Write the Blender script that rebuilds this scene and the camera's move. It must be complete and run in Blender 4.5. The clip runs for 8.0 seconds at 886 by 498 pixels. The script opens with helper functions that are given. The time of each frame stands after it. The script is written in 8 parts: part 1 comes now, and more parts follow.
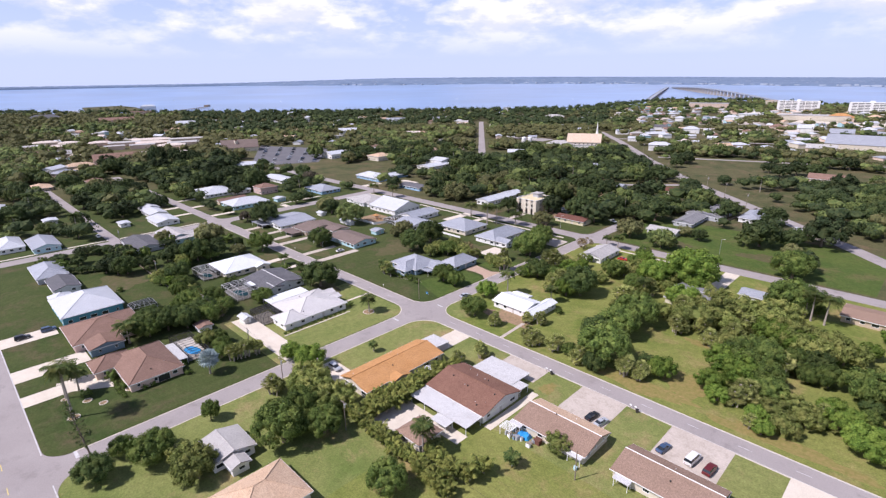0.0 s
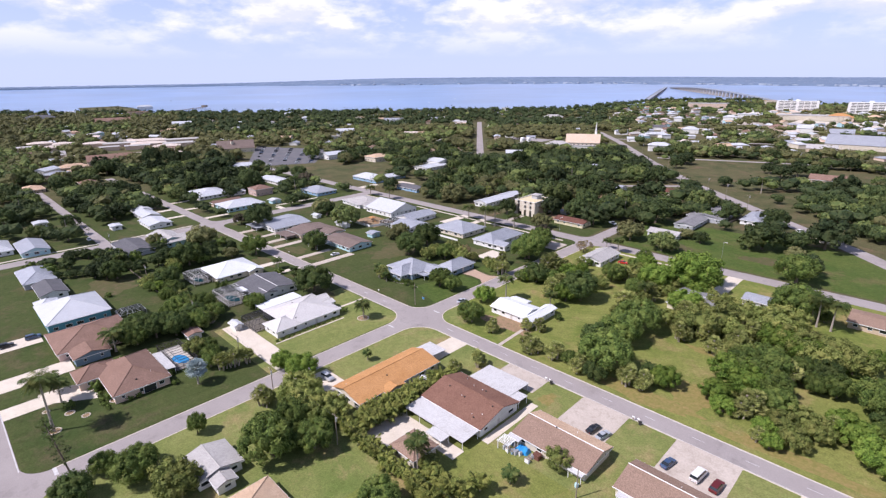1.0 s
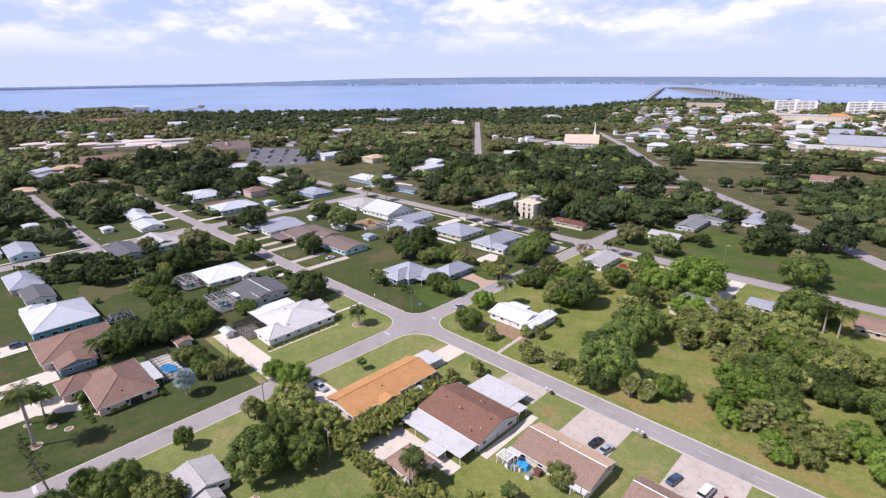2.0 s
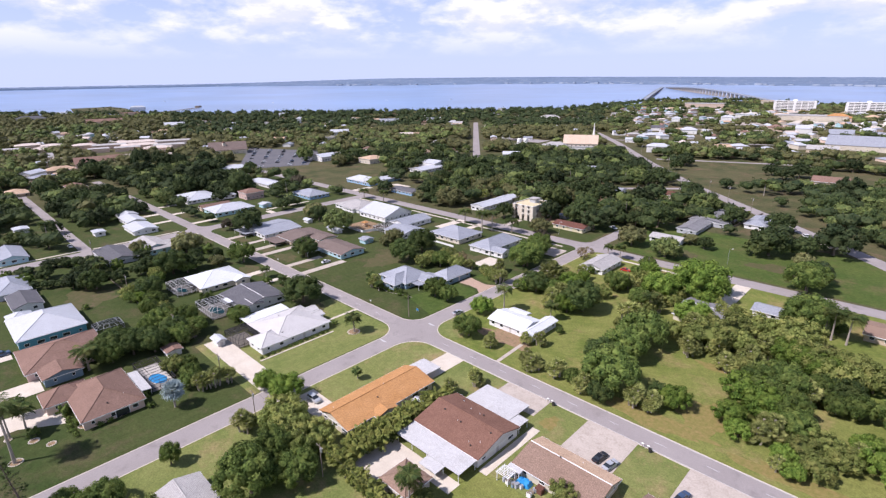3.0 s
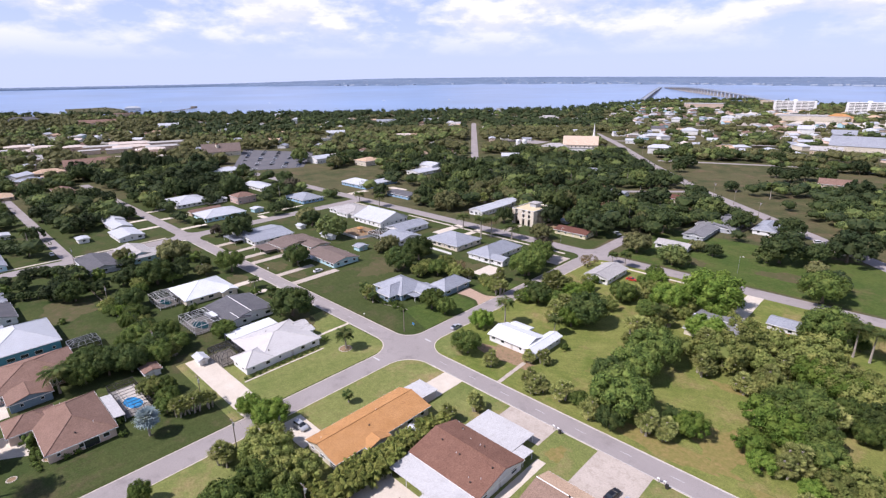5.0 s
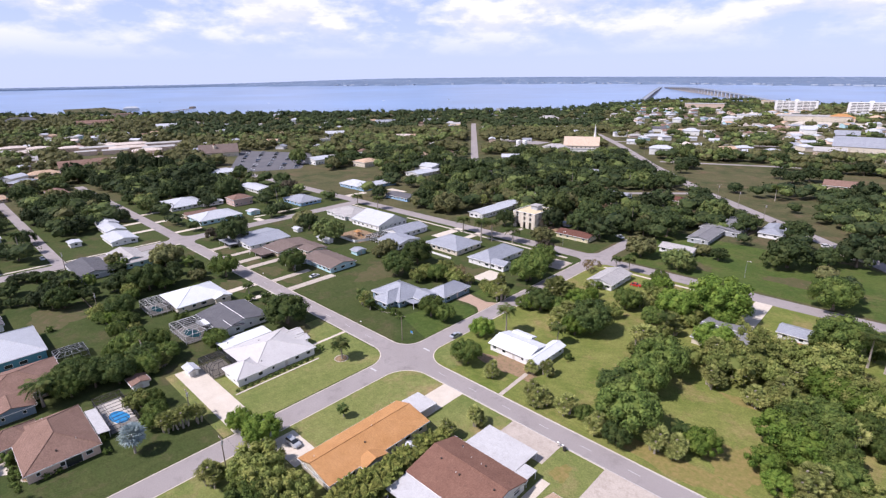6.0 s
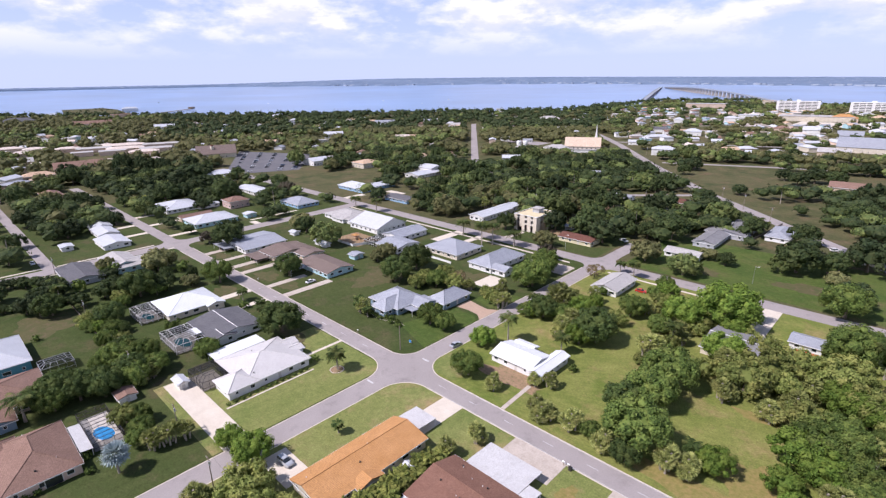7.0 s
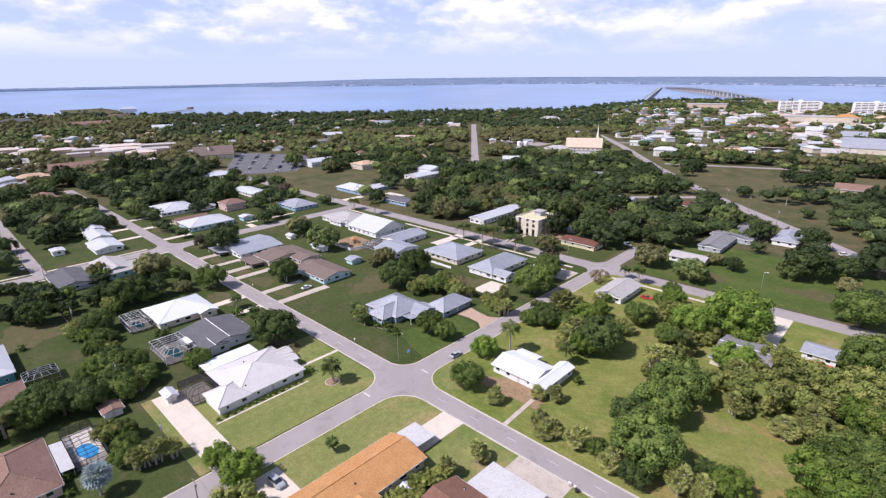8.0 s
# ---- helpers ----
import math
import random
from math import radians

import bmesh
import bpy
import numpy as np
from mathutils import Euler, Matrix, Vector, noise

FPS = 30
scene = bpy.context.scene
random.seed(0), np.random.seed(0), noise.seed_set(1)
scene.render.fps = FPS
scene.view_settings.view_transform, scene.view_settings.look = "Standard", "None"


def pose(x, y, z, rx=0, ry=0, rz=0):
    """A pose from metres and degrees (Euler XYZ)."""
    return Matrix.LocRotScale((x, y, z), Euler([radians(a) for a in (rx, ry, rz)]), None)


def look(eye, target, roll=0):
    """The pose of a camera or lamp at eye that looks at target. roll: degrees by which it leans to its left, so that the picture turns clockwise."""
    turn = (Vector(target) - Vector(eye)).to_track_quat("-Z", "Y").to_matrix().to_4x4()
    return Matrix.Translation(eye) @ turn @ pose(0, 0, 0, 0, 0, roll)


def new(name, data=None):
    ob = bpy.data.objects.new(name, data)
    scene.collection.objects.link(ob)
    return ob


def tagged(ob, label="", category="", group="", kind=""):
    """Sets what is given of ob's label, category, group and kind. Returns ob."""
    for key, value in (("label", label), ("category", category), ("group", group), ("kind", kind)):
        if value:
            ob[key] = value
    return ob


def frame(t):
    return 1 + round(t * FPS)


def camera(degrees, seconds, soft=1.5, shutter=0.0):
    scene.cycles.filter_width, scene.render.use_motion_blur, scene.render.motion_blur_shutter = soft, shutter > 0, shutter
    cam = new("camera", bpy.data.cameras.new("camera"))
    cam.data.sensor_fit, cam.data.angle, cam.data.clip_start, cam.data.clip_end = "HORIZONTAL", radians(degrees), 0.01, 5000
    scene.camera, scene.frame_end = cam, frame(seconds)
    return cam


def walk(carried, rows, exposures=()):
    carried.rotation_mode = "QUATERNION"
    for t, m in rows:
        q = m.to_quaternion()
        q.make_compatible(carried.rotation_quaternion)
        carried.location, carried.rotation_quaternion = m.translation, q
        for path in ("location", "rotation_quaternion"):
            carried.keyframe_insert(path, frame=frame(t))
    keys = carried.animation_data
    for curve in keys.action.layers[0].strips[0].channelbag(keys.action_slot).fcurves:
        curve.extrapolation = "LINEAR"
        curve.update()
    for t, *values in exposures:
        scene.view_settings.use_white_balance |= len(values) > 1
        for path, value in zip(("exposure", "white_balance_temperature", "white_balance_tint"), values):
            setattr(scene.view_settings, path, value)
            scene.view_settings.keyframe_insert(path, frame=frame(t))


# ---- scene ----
# ---- the camera and its flight: seconds, x, y, z, pitch, lean, heading ----
cam = camera(81.34, 8.0, soft=1.3)
PATH = [
    (0, 138.703, -120.790, 86.689, -18.552, 0.729, 44.938),
    (0.5, 137.109, -118.516, 86.648, -18.548, 0.739, 44.865),
    (1, 135.481, -116.384, 86.624, -18.544, 0.749, 44.775),
    (1.5, 133.812, -114.342, 86.614, -18.542, 0.759, 44.674),
    (2, 132.097, -112.349, 86.617, -18.539, 0.769, 44.570),
    (2.5, 130.332, -110.368, 86.632, -18.538, 0.779, 44.471),
    (3, 128.513, -108.370, 86.656, -18.536, 0.789, 44.380),
    (3.5, 126.638, -106.331, 86.687, -18.535, 0.799, 44.302),
    (4, 124.707, -104.236, 86.725, -18.534, 0.809, 44.238),
    (4.5, 122.720, -102.073, 86.767, -18.533, 0.819, 44.190),
    (5, 120.679, -99.840, 86.812, -18.532, 0.829, 44.157),
    (5.5, 118.587, -97.539, 86.858, -18.531, 0.839, 44.139),
    (6, 116.449, -95.180, 86.903, -18.530, 0.849, 44.133),
    (6.5, 114.269, -92.778, 86.945, -18.528, 0.859, 44.134),
    (7, 112.054, -90.356, 86.983, -18.525, 0.869, 44.138),
    (7.5, 109.813, -87.943, 87.015, -18.522, 0.880, 44.138),
    (8, 107.553, -85.574, 87.039, -18.519, 0.890, 44.126),
]
walk(cam, [(t, pose(x, y, z, 90, 0, yaw) @ pose(0, 0, 0, pitch, 0, 0) @ pose(0, 0, 0, 0, 0, -lean)) for t, x, y, z, pitch, lean, yaw in PATH],
     exposures=[(0, 0.2, 5900, 25), (8, 0.2, 5900, 25)])

# ---- world, sun ----
SUN_FROM = 244.0   # degrees, direction in the plan from which the sun shines
SUN_UP = 51.0
world = bpy.data.worlds.new("world")
scene.world = world
world.use_nodes = True
wn, wl = world.node_tree.nodes, world.node_tree.links
wn.clear()
w_out = wn.new("ShaderNodeOutputWorld")
w_bg = wn.new("ShaderNodeBackground")
w_bg.inputs["Strength"].default_value = 0.085
sky = wn.new("ShaderNodeTexSky")
sky.sky_type = "NISHITA"
sky.sun_disc = False
sky.sun_elevation = radians(SUN_UP)
sky.sun_rotation = radians(90.0 - SUN_FROM)
sky.air_density, sky.dust_density, sky.ozone_density = 1.0, 0.2, 2.5
# flat-based cumulus far off: banks wider than high, lit on their tops
w_tc = wn.new("ShaderNodeTexCoord")
w_sep = wn.new("ShaderNodeSeparateXYZ")
wl.new(w_tc.outputs["Generated"], w_sep.inputs[0])
w_h = wn.new("ShaderNodeMath"); w_h.operation = "MAXIMUM"; w_h.inputs[1].default_value = 0.0
wl.new(w_sep.outputs["Z"], w_h.inputs[0])


def cloud_bank(lift):
    """Cloud density, by a noise drawn out along the horizon, looked up a little higher by lift."""
    mp = wn.new("ShaderNodeMapping")
    mp.inputs["Location"].default_value = (0.35, 0.1, lift * 2.6)
    mp.inputs["Scale"].default_value = (1.0, 1.0, 2.6)
    wl.new(w_tc.outputs["Generated"], mp.inputs["Vector"])
    nz = wn.new("ShaderNodeTexNoise")
    nz.inputs["Scale"].default_value = 6.0
    nz.inputs["Detail"].default_value = 8.0
    nz.inputs["Roughness"].default_value = 0.56
    wl.new(mp.outputs[0], nz.inputs["Vector"])
    return nz.outputs["Fac"]


w_den, w_above = cloud_bank(0.0), cloud_bank(0.016)
w_r = wn.new("ShaderNodeValToRGB")
w_r.color_ramp.elements[0].position = 0.40
w_r.color_ramp.elements[1].position = 0.54
wl.new(w_den, w_r.inputs[0])
w_fade = wn.new("ShaderNodeMapRange")
w_fade.inputs["From Min"].default_value = 0.03
w_fade.inputs["From Max"].default_value = 0.085
wl.new(w_sep.outputs["Z"], w_fade.inputs["Value"])
w_mul = wn.new("ShaderNodeMath"); w_mul.operation = "MULTIPLY"
wl.new(w_r.outputs["Color"], w_mul.inputs[0])
w_thin = wn.new("ShaderNodeMapRange")   # the banks stand far off; overhead the sky is mostly open
w_thin.inputs["From Min"].default_value, w_thin.inputs["From Max"].default_value = 0.2, 0.55
w_thin.inputs["To Min"].default_value, w_thin.inputs["To Max"].default_value = 1.0, 0.15
wl.new(w_sep.outputs["Z"], w_thin.inputs["Value"])
w_both = wn.new("ShaderNodeMath"); w_both.operation = "MULTIPLY"
wl.new(w_fade.outputs[0], w_both.inputs[0]); wl.new(w_thin.outputs[0], w_both.inputs[1])
wl.new(w_both.outputs[0], w_mul.inputs[1])
w_mix = wn.new("ShaderNodeMix"); w_mix.data_type = "RGBA"
w_sub = wn.new("ShaderNodeMath"); w_sub.operation = "SUBTRACT"
wl.new(w_den, w_sub.inputs[0]); wl.new(w_above, w_sub.inputs[1])
w_lit = wn.new("ShaderNodeMapRange")
w_lit.inputs["From Min"].default_value, w_lit.inputs["From Max"].default_value = -0.05, 0.05
wl.new(w_sub.outputs[0], w_lit.inputs["Value"])
w_cloud = wn.new("ShaderNodeMix"); w_cloud.data_type = "RGBA"
w_cloud.inputs[6].default_value = (8.5, 8.9, 10.0, 1)
w_cloud.inputs[7].default_value = (11.0, 11.0, 11.3, 1)
wl.new(w_lit.outputs[0], w_cloud.inputs[0])
wl.new(w_cloud.outputs[2], w_mix.inputs[7])
wl.new(w_mul.outputs[0], w_mix.inputs[0])
# a pale veil of thin cloud towards the horizon
w_veil = wn.new("ShaderNodeMapRange")
w_veil.inputs["From Min"].default_value, w_veil.inputs["From Max"].default_value = 0.0, 0.45
w_veil.inputs["To Min"].default_value, w_veil.inputs["To Max"].default_value = 0.9, 0.0
wl.new(w_h.outputs[0], w_veil.inputs["Value"])
w_pale = wn.new("ShaderNodeMix"); w_pale.data_type = "RGBA"
w_pale.inputs[7].default_value = (6.7, 7.8, 9.9, 1)
wl.new(w_veil.outputs[0], w_pale.inputs[0])
wl.new(sky.outputs[0], w_pale.inputs[6])
wl.new(w_pale.outputs[2], w_mix.inputs[6])
wl.new(w_mix.outputs[2], w_bg.inputs["Color"])
wl.new(w_bg.outputs[0], w_out.inputs["Surface"])

sun_data = bpy.data.lights.new("sun", "SUN")
sun_data.energy, sun_data.angle, sun_data.color = 5.0, radians(0.6), (1.0, 0.94, 0.83)
sun = new("sun", sun_data)
a, e = radians(SUN_FROM), radians(SUN_UP)
sun.matrix_world = look((300 * math.cos(a) * math.cos(e), 300 * math.sin(a) * math.cos(e), 300 * math.sin(e)), (0, 0, 0))

# ---- materials ----
def shader(name, rough=0.85, metal=0.0, spec=0.3):
    m = bpy.data.materials.new(name)
    m.use_nodes = True
    n, l = m.node_tree.nodes, m.node_tree.links
    p = n["Principled BSDF"]
    p.inputs["Roughness"].default_value = rough
    p.inputs["Metallic"].default_value = metal
    p.inputs["Specular IOR Level"].default_value = spec
    return m, n, l, p


def noise_of(n, l, vec, scale, detail=4.0, rough=0.6):
    t = n.new("ShaderNodeTexNoise")
    t.inputs["Scale"].default_value, t.inputs["Detail"].default_value, t.inputs["Roughness"].default_value = scale, detail, rough
    l.new(vec, t.inputs["Vector"])
    return t.outputs["Fac"]


def ramp_of(n, l, fac, lo, hi, c0=(0, 0, 0), c1=(1, 1, 1)):
    r = n.new("ShaderNodeValToRGB")
    r.color_ramp.elements[0].position, r.color_ramp.elements[1].position = lo, hi
    r.color_ramp.elements[0].color, r.color_ramp.elements[1].color = (*c0, 1), (*c1, 1)
    l.new(fac, r.inputs[0])
    return r.outputs[0]


def mixed(n, l, fac, a, b, mode="MIX"):
    x = n.new("ShaderNodeMix")
    x.data_type, x.blend_type = "RGBA", mode
    for sock, v in ((0, fac), (6, a), (7, b)):
        if isinstance(v, (int, float)):
            x.inputs[sock].default_value = v
        elif isinstance(v, tuple):
            x.inputs[sock].default_value = (*v, 1)
        else:
            l.new(v, x.inputs[sock])
    return x.outputs[2]


def bumped(n, l, p, height, strength, dist):
    b = n.new("ShaderNodeBump")
    b.inputs["Strength"].default_value, b.inputs["Distance"].default_value = strength, dist
    l.new(height, b.inputs["Height"])
    l.new(b.outputs[0], p.inputs["Normal"])


def surface(name, c0, c1, big, small, rough=0.85, dirt=None, dirt_at=(0.55, 0.75), bump=0.2, dist=0.02, metal=0.0, spec=0.3, per_object=0.0, coords="Object"):
    """Two colours by a broad and a fine noise, stains of a third, a fine relief."""
    m, n, l, p = shader(name, rough, metal, spec)
    tc = n.new("ShaderNodeTexCoord")
    v = tc.outputs[coords]
    f1 = ramp_of(n, l, noise_of(n, l, v, big, 5), 0.32, 0.68)
    f2 = noise_of(n, l, v, small, 3, 0.7)
    c = mixed(n, l, f1, c0, c1)
    c = mixed(n, l, 0.22, c, ramp_of(n, l, f2, 0.25, 0.75, (0.25, 0.25, 0.25), (1.0, 1.0, 1.0)), "OVERLAY")
    if dirt:
        d = ramp_of(n, l, noise_of(n, l, v, big * 2.7, 6, 0.7), *dirt_at)
        c = mixed(n, l, d, c, dirt)
    if per_object:
        oi = n.new("ShaderNodeObjectInfo")
        hsv = n.new("ShaderNodeHueSaturation")
        mr = n.new("ShaderNodeMapRange")
        mr.inputs["To Min"].default_value, mr.inputs["To Max"].default_value = 1 - per_object, 1 + per_object
        l.new(oi.outputs["Random"], mr.inputs["Value"])
        l.new(mr.outputs[0], hsv.inputs["Value"])
        l.new(c, hsv.inputs["Color"])
        c = hsv.outputs[0]
    l.new(c, p.inputs["Base Color"])
    if bump:
        bumped(n, l, p, f2, bump, dist)
    return m


def ribbed(name, c0, c1, pitch, rough, metal=0.0, spec=0.4, across=False, rib=0.25, stain=(0.3, 0.28, 0.26), stain_amount=0.35, speck=0.55):
    """Roof sheets or shingle courses: lines that run down the slope (or across it), by the way the roof plane faces."""
    m, n, l, p = shader(name, rough, metal, spec)
    tc = n.new("ShaderNodeTexCoord")
    sp = n.new("ShaderNodeSeparateXYZ"); l.new(tc.outputs["Object"], sp.inputs[0])
    sn = n.new("ShaderNodeSeparateXYZ"); l.new(tc.outputs["Normal"], sn.inputs[0])
    ax = n.new("ShaderNodeMath"); ax.operation = "ABSOLUTE"; l.new(sn.outputs[0], ax.inputs[0])
    ay = n.new("ShaderNodeMath"); ay.operation = "ABSOLUTE"; l.new(sn.outputs[1], ay.inputs[0])
    gt = n.new("ShaderNodeMath"); gt.operation = "GREATER_THAN"; l.new(ax.outputs[0], gt.inputs[0]); l.new(ay.outputs[0], gt.inputs[1])
    pick = n.new("ShaderNodeMix"); pick.data_type = "FLOAT"
    l.new(gt.outputs[0], pick.inputs[0])
    first, second = (0, 1) if across else (1, 0)
    l.new(sp.outputs[second], pick.inputs[2]); l.new(sp.outputs[first], pick.inputs[3])
    dv = n.new("ShaderNodeMath"); dv.operation = "DIVIDE"; dv.inputs[1].default_value = pitch
    l.new(pick.outputs[0], dv.inputs[0])
    fr = n.new("ShaderNodeMath"); fr.operation = "FRACT"; l.new(dv.outputs[0], fr.inputs[0])
    line = ramp_of(n, l, fr.outputs[0], 0.0, rib)
    line2 = n.new("ShaderNodeRGBToBW"); l.new(line, line2.inputs[0])
    v = tc.outputs["Object"]
    f1 = ramp_of(n, l, noise_of(n, l, v, 0.25, 5), 0.3, 0.7)
    c = mixed(n, l, f1, c0, c1)
    fine = noise_of(n, l, v, 3.0, 5, 0.75)
    c = mixed(n, l, speck, c, ramp_of(n, l, fine, 0.3, 0.7, (0.2, 0.2, 0.2), (0.85, 0.85, 0.85)), "OVERLAY")
    st = ramp_of(n, l, noise_of(n, l, v, 0.6, 6, 0.7), 0.52, 0.8, (0, 0, 0), (stain_amount,) * 3)
    c = mixed(n, l, st, c, stain)
    dk = mixed(n, l, 1.0, c, ramp_of(n, l, line2.outputs[0], 0.0, 1.0, (0.6, 0.6, 0.6), (1, 1, 1)), "MULTIPLY")
    l.new(dk, p.inputs["Base Color"])
    bumped(n, l, p, line2.outputs[0], 0.35, 0.04)
    return m


def leafy(name, dark, light, tip, trans=0.22):
    """Leaves: a colour by leaf, another by tree; light passes through a little."""
    m, n, l, p = shader(name, 0.7, 0.0, 0.12)
    g = n.new("ShaderNodeNewGeometry")
    oi = n.new("ShaderNodeObjectInfo")
    tc = n.new("ShaderNodeTexCoord")
    c = mixed(n, l, ramp_of(n, l, g.outputs["Random Per Island"], 0.05, 0.95), dark, light)
    c = mixed(n, l, ramp_of(n, l, noise_of(n, l, tc.outputs["Object"], 0.35, 3), 0.45, 0.7), c, tip)
    hsv = n.new("ShaderNodeHueSaturation")
    mr = n.new("ShaderNodeMapRange"); mr.inputs["To Min"].default_value, mr.inputs["To Max"].default_value = 0.7, 1.3
    l.new(oi.outputs["Random"], mr.inputs["Value"]); l.new(mr.outputs[0], hsv.inputs["Value"])
    l.new(c, hsv.inputs["Color"])
    hsv.inputs["Saturation"].default_value = 1.04
    l.new(hsv.outputs[0], p.inputs["Base Color"])
    t = n.new("ShaderNodeBsdfTranslucent")
    l.new(hsv.outputs[0], t.inputs["Color"])
    mx = n.new("ShaderNodeMixShader"); mx.inputs[0].default_value = trans
    l.new(p.outputs[0], mx.inputs[1]); l.new(t.outputs[0], mx.inputs[2])
    l.new(mx.outputs[0], n["Material Output"].inputs["Surface"])
    return m


def lawn_material(name, green, olive, light, straw, specks=0.4):
    """Grass in broad drifts of green and olive, lighter tufts, dry straw and fine blades."""
    m, n, l, p = shader(name, 0.95, 0, 0.1)
    tc = n.new("ShaderNodeTexCoord"); v = tc.outputs["Object"]
    big = ramp_of(n, l, noise_of(n, l, v, 0.012, 4), 0.42, 0.6)
    mid = ramp_of(n, l, noise_of(n, l, v, 0.07, 6, 0.65), 0.38, 0.66)
    c = mixed(n, l, big, green, olive)
    c = mixed(n, l, mid, c, light)
    dry = ramp_of(n, l, noise_of(n, l, v, 0.06, 8, 0.72), 0.52, 0.68)
    c = mixed(n, l, dry, c, straw)
    bare = ramp_of(n, l, noise_of(n, l, v, 0.21, 7, 0.7), 0.6, 0.7)
    c = mixed(n, l, bare, c, tuple(0.5 * (a + b) for a, b in zip(straw, green)))
    tufts = noise_of(n, l, v, 0.55, 5, 0.75)
    c = mixed(n, l, specks, c, ramp_of(n, l, tufts, 0.3, 0.7, (0.25, 0.25, 0.25), (0.8, 0.8, 0.8)), "OVERLAY")
    fine = noise_of(n, l, v, 2.2, 6, 0.8)
    c = mixed(n, l, 0.4, c, ramp_of(n, l, fine, 0.25, 0.75, (0.15, 0.15, 0.15), (1, 1, 1)), "OVERLAY")
    l.new(c, p.inputs["Base Color"])
    bumped(n, l, p, fine, 0.4, 0.1)
    return m


def water_material(name, colour, rough, scale, strength):
    m, n, l, p = shader(name, rough, 0, 0.5)
    tc = n.new("ShaderNodeTexCoord"); v = tc.outputs["Object"]
    f = ramp_of(n, l, noise_of(n, l, v, scale * 0.02, 4), 0.35, 0.7)
    l.new(mixed(n, l, f, colour, tuple(x * 1.55 for x in colour)), p.inputs["Base Color"])
    bumped(n, l, p, noise_of(n, l, v, scale, 4, 0.7), strength, 0.3)
    return m


def glass_material(name, colour, rough=0.06):
    m, n, l, p = shader(name, rough, 0.0, 0.8)
    p.inputs["Base Color"].default_value = (*colour, 1)
    return m


M = {}
M["grass"] = lawn_material("ground_scrub", (0.052, 0.0627, 0.0242), (0.085, 0.0798, 0.0374), (0.1, 0.0931, 0.044), (0.135, 0.095, 0.0572))
M["meadow"] = lawn_material("ground_meadow", (0.105, 0.138, 0.028), (0.152, 0.166, 0.043), (0.188, 0.194, 0.056), (0.245, 0.188, 0.083))
# lush green lawn, its colour lowered further to stand for cloud shade
M["lawn"] = lawn_material("lawn_green_shaded", (0.0379, 0.0583, 0.016), (0.0523, 0.0686, 0.021), (0.0632, 0.0755, 0.0249), (0.0902, 0.0755, 0.0399))
M["lawn_park"] = lawn_material("lawn_park", (0.05, 0.082, 0.018), (0.066, 0.094, 0.022), (0.08, 0.104, 0.026), (0.11, 0.1, 0.042))
M["lawn_mid"] = lawn_material("lawn_fresh", (0.1, 0.138, 0.034), (0.152, 0.172, 0.052), (0.185, 0.196, 0.066), (0.268, 0.205, 0.1), 0.35)
M["dry_grass"] = surface("dry_grass", (0.25, 0.185, 0.0744), (0.213, 0.183, 0.06), 0.3, 1.5, 0.95, (0.175, 0.165, 0.048), (0.45, 0.62), 0.5, 0.1, spec=0.1)
M["worn_lawn"] = surface("worn_lawn", (0.1, 0.088, 0.042), (0.07, 0.08, 0.03), 0.16, 1.5, 0.95, (0.135, 0.1, 0.062), (0.5, 0.68), 0.4, 0.08, spec=0.1)
M["dirt"] = surface("bare_soil", (0.24, 0.16, 0.095), (0.3, 0.2, 0.12), 0.4, 4.0, 0.95, (0.13, 0.13, 0.05), (0.5, 0.65))
M["asphalt"] = surface("asphalt_worn", (0.268, 0.239, 0.228), (0.312, 0.28, 0.267), 0.06, 5.0, 0.9, (0.21, 0.188, 0.18), (0.54, 0.74), 0.3, 0.01)
M["asphalt_dark"] = surface("asphalt_dark", (0.10, 0.10, 0.11), (0.14, 0.135, 0.14), 0.08, 6.0, 0.9, (0.17, 0.165, 0.165), (0.55, 0.7))
M["concrete"] = surface("concrete_pale", (0.53, 0.465, 0.38), (0.6, 0.53, 0.44), 0.3, 5.0, 0.9, (0.43, 0.38, 0.315), (0.58, 0.82))
M["concrete_old"] = surface("concrete_weathered", (0.4, 0.345, 0.29), (0.48, 0.42, 0.36), 0.16, 2.5, 0.92, (0.3, 0.25, 0.205), (0.5, 0.78))
M["pavers"] = surface("pavers_tan", (0.42, 0.3, 0.22), (0.36, 0.26, 0.19), 0.8, 7.0, 0.9)
M["paint_white"] = surface("road_paint", (0.46, 0.45, 0.44), (0.54, 0.53, 0.52), 0.6, 5.0, 0.8, (0.35, 0.34, 0.34), (0.5, 0.7))
M["paint_yellow"] = surface("road_paint_yellow", (0.6, 0.45, 0.12), (0.6, 0.5, 0.2), 0.6, 5.0, 0.8)
M["roof_white"] = ribbed("roof_white_metal", (0.53, 0.545, 0.57), (0.47, 0.485, 0.51), 0.45, 0.5, 0.0, 0.4, rib=0.15, stain=(0.42, 0.41, 0.39), stain_amount=0.35, speck=0.3)
M["roof_patio"] = ribbed("roof_white_pans", (0.58, 0.57, 0.555), (0.49, 0.48, 0.47), 0.3, 0.5, 0.0, 0.4, rib=0.3, stain=(0.38, 0.34, 0.29), stain_amount=0.5, speck=0.35)
M["roof_silver"] = ribbed("roof_galvanised", (0.36, 0.375, 0.41), (0.3, 0.315, 0.35), 0.45, 0.5, 0.15, 0.4, rib=0.15)
M["roof_bright"] = ribbed("roof_fresh_white_metal", (0.72, 0.74, 0.75), (0.66, 0.68, 0.69), 0.45, 0.5, 0.0, 0.4, rib=0.15, stain=(0.56, 0.55, 0.52), stain_amount=0.3, speck=0.2)
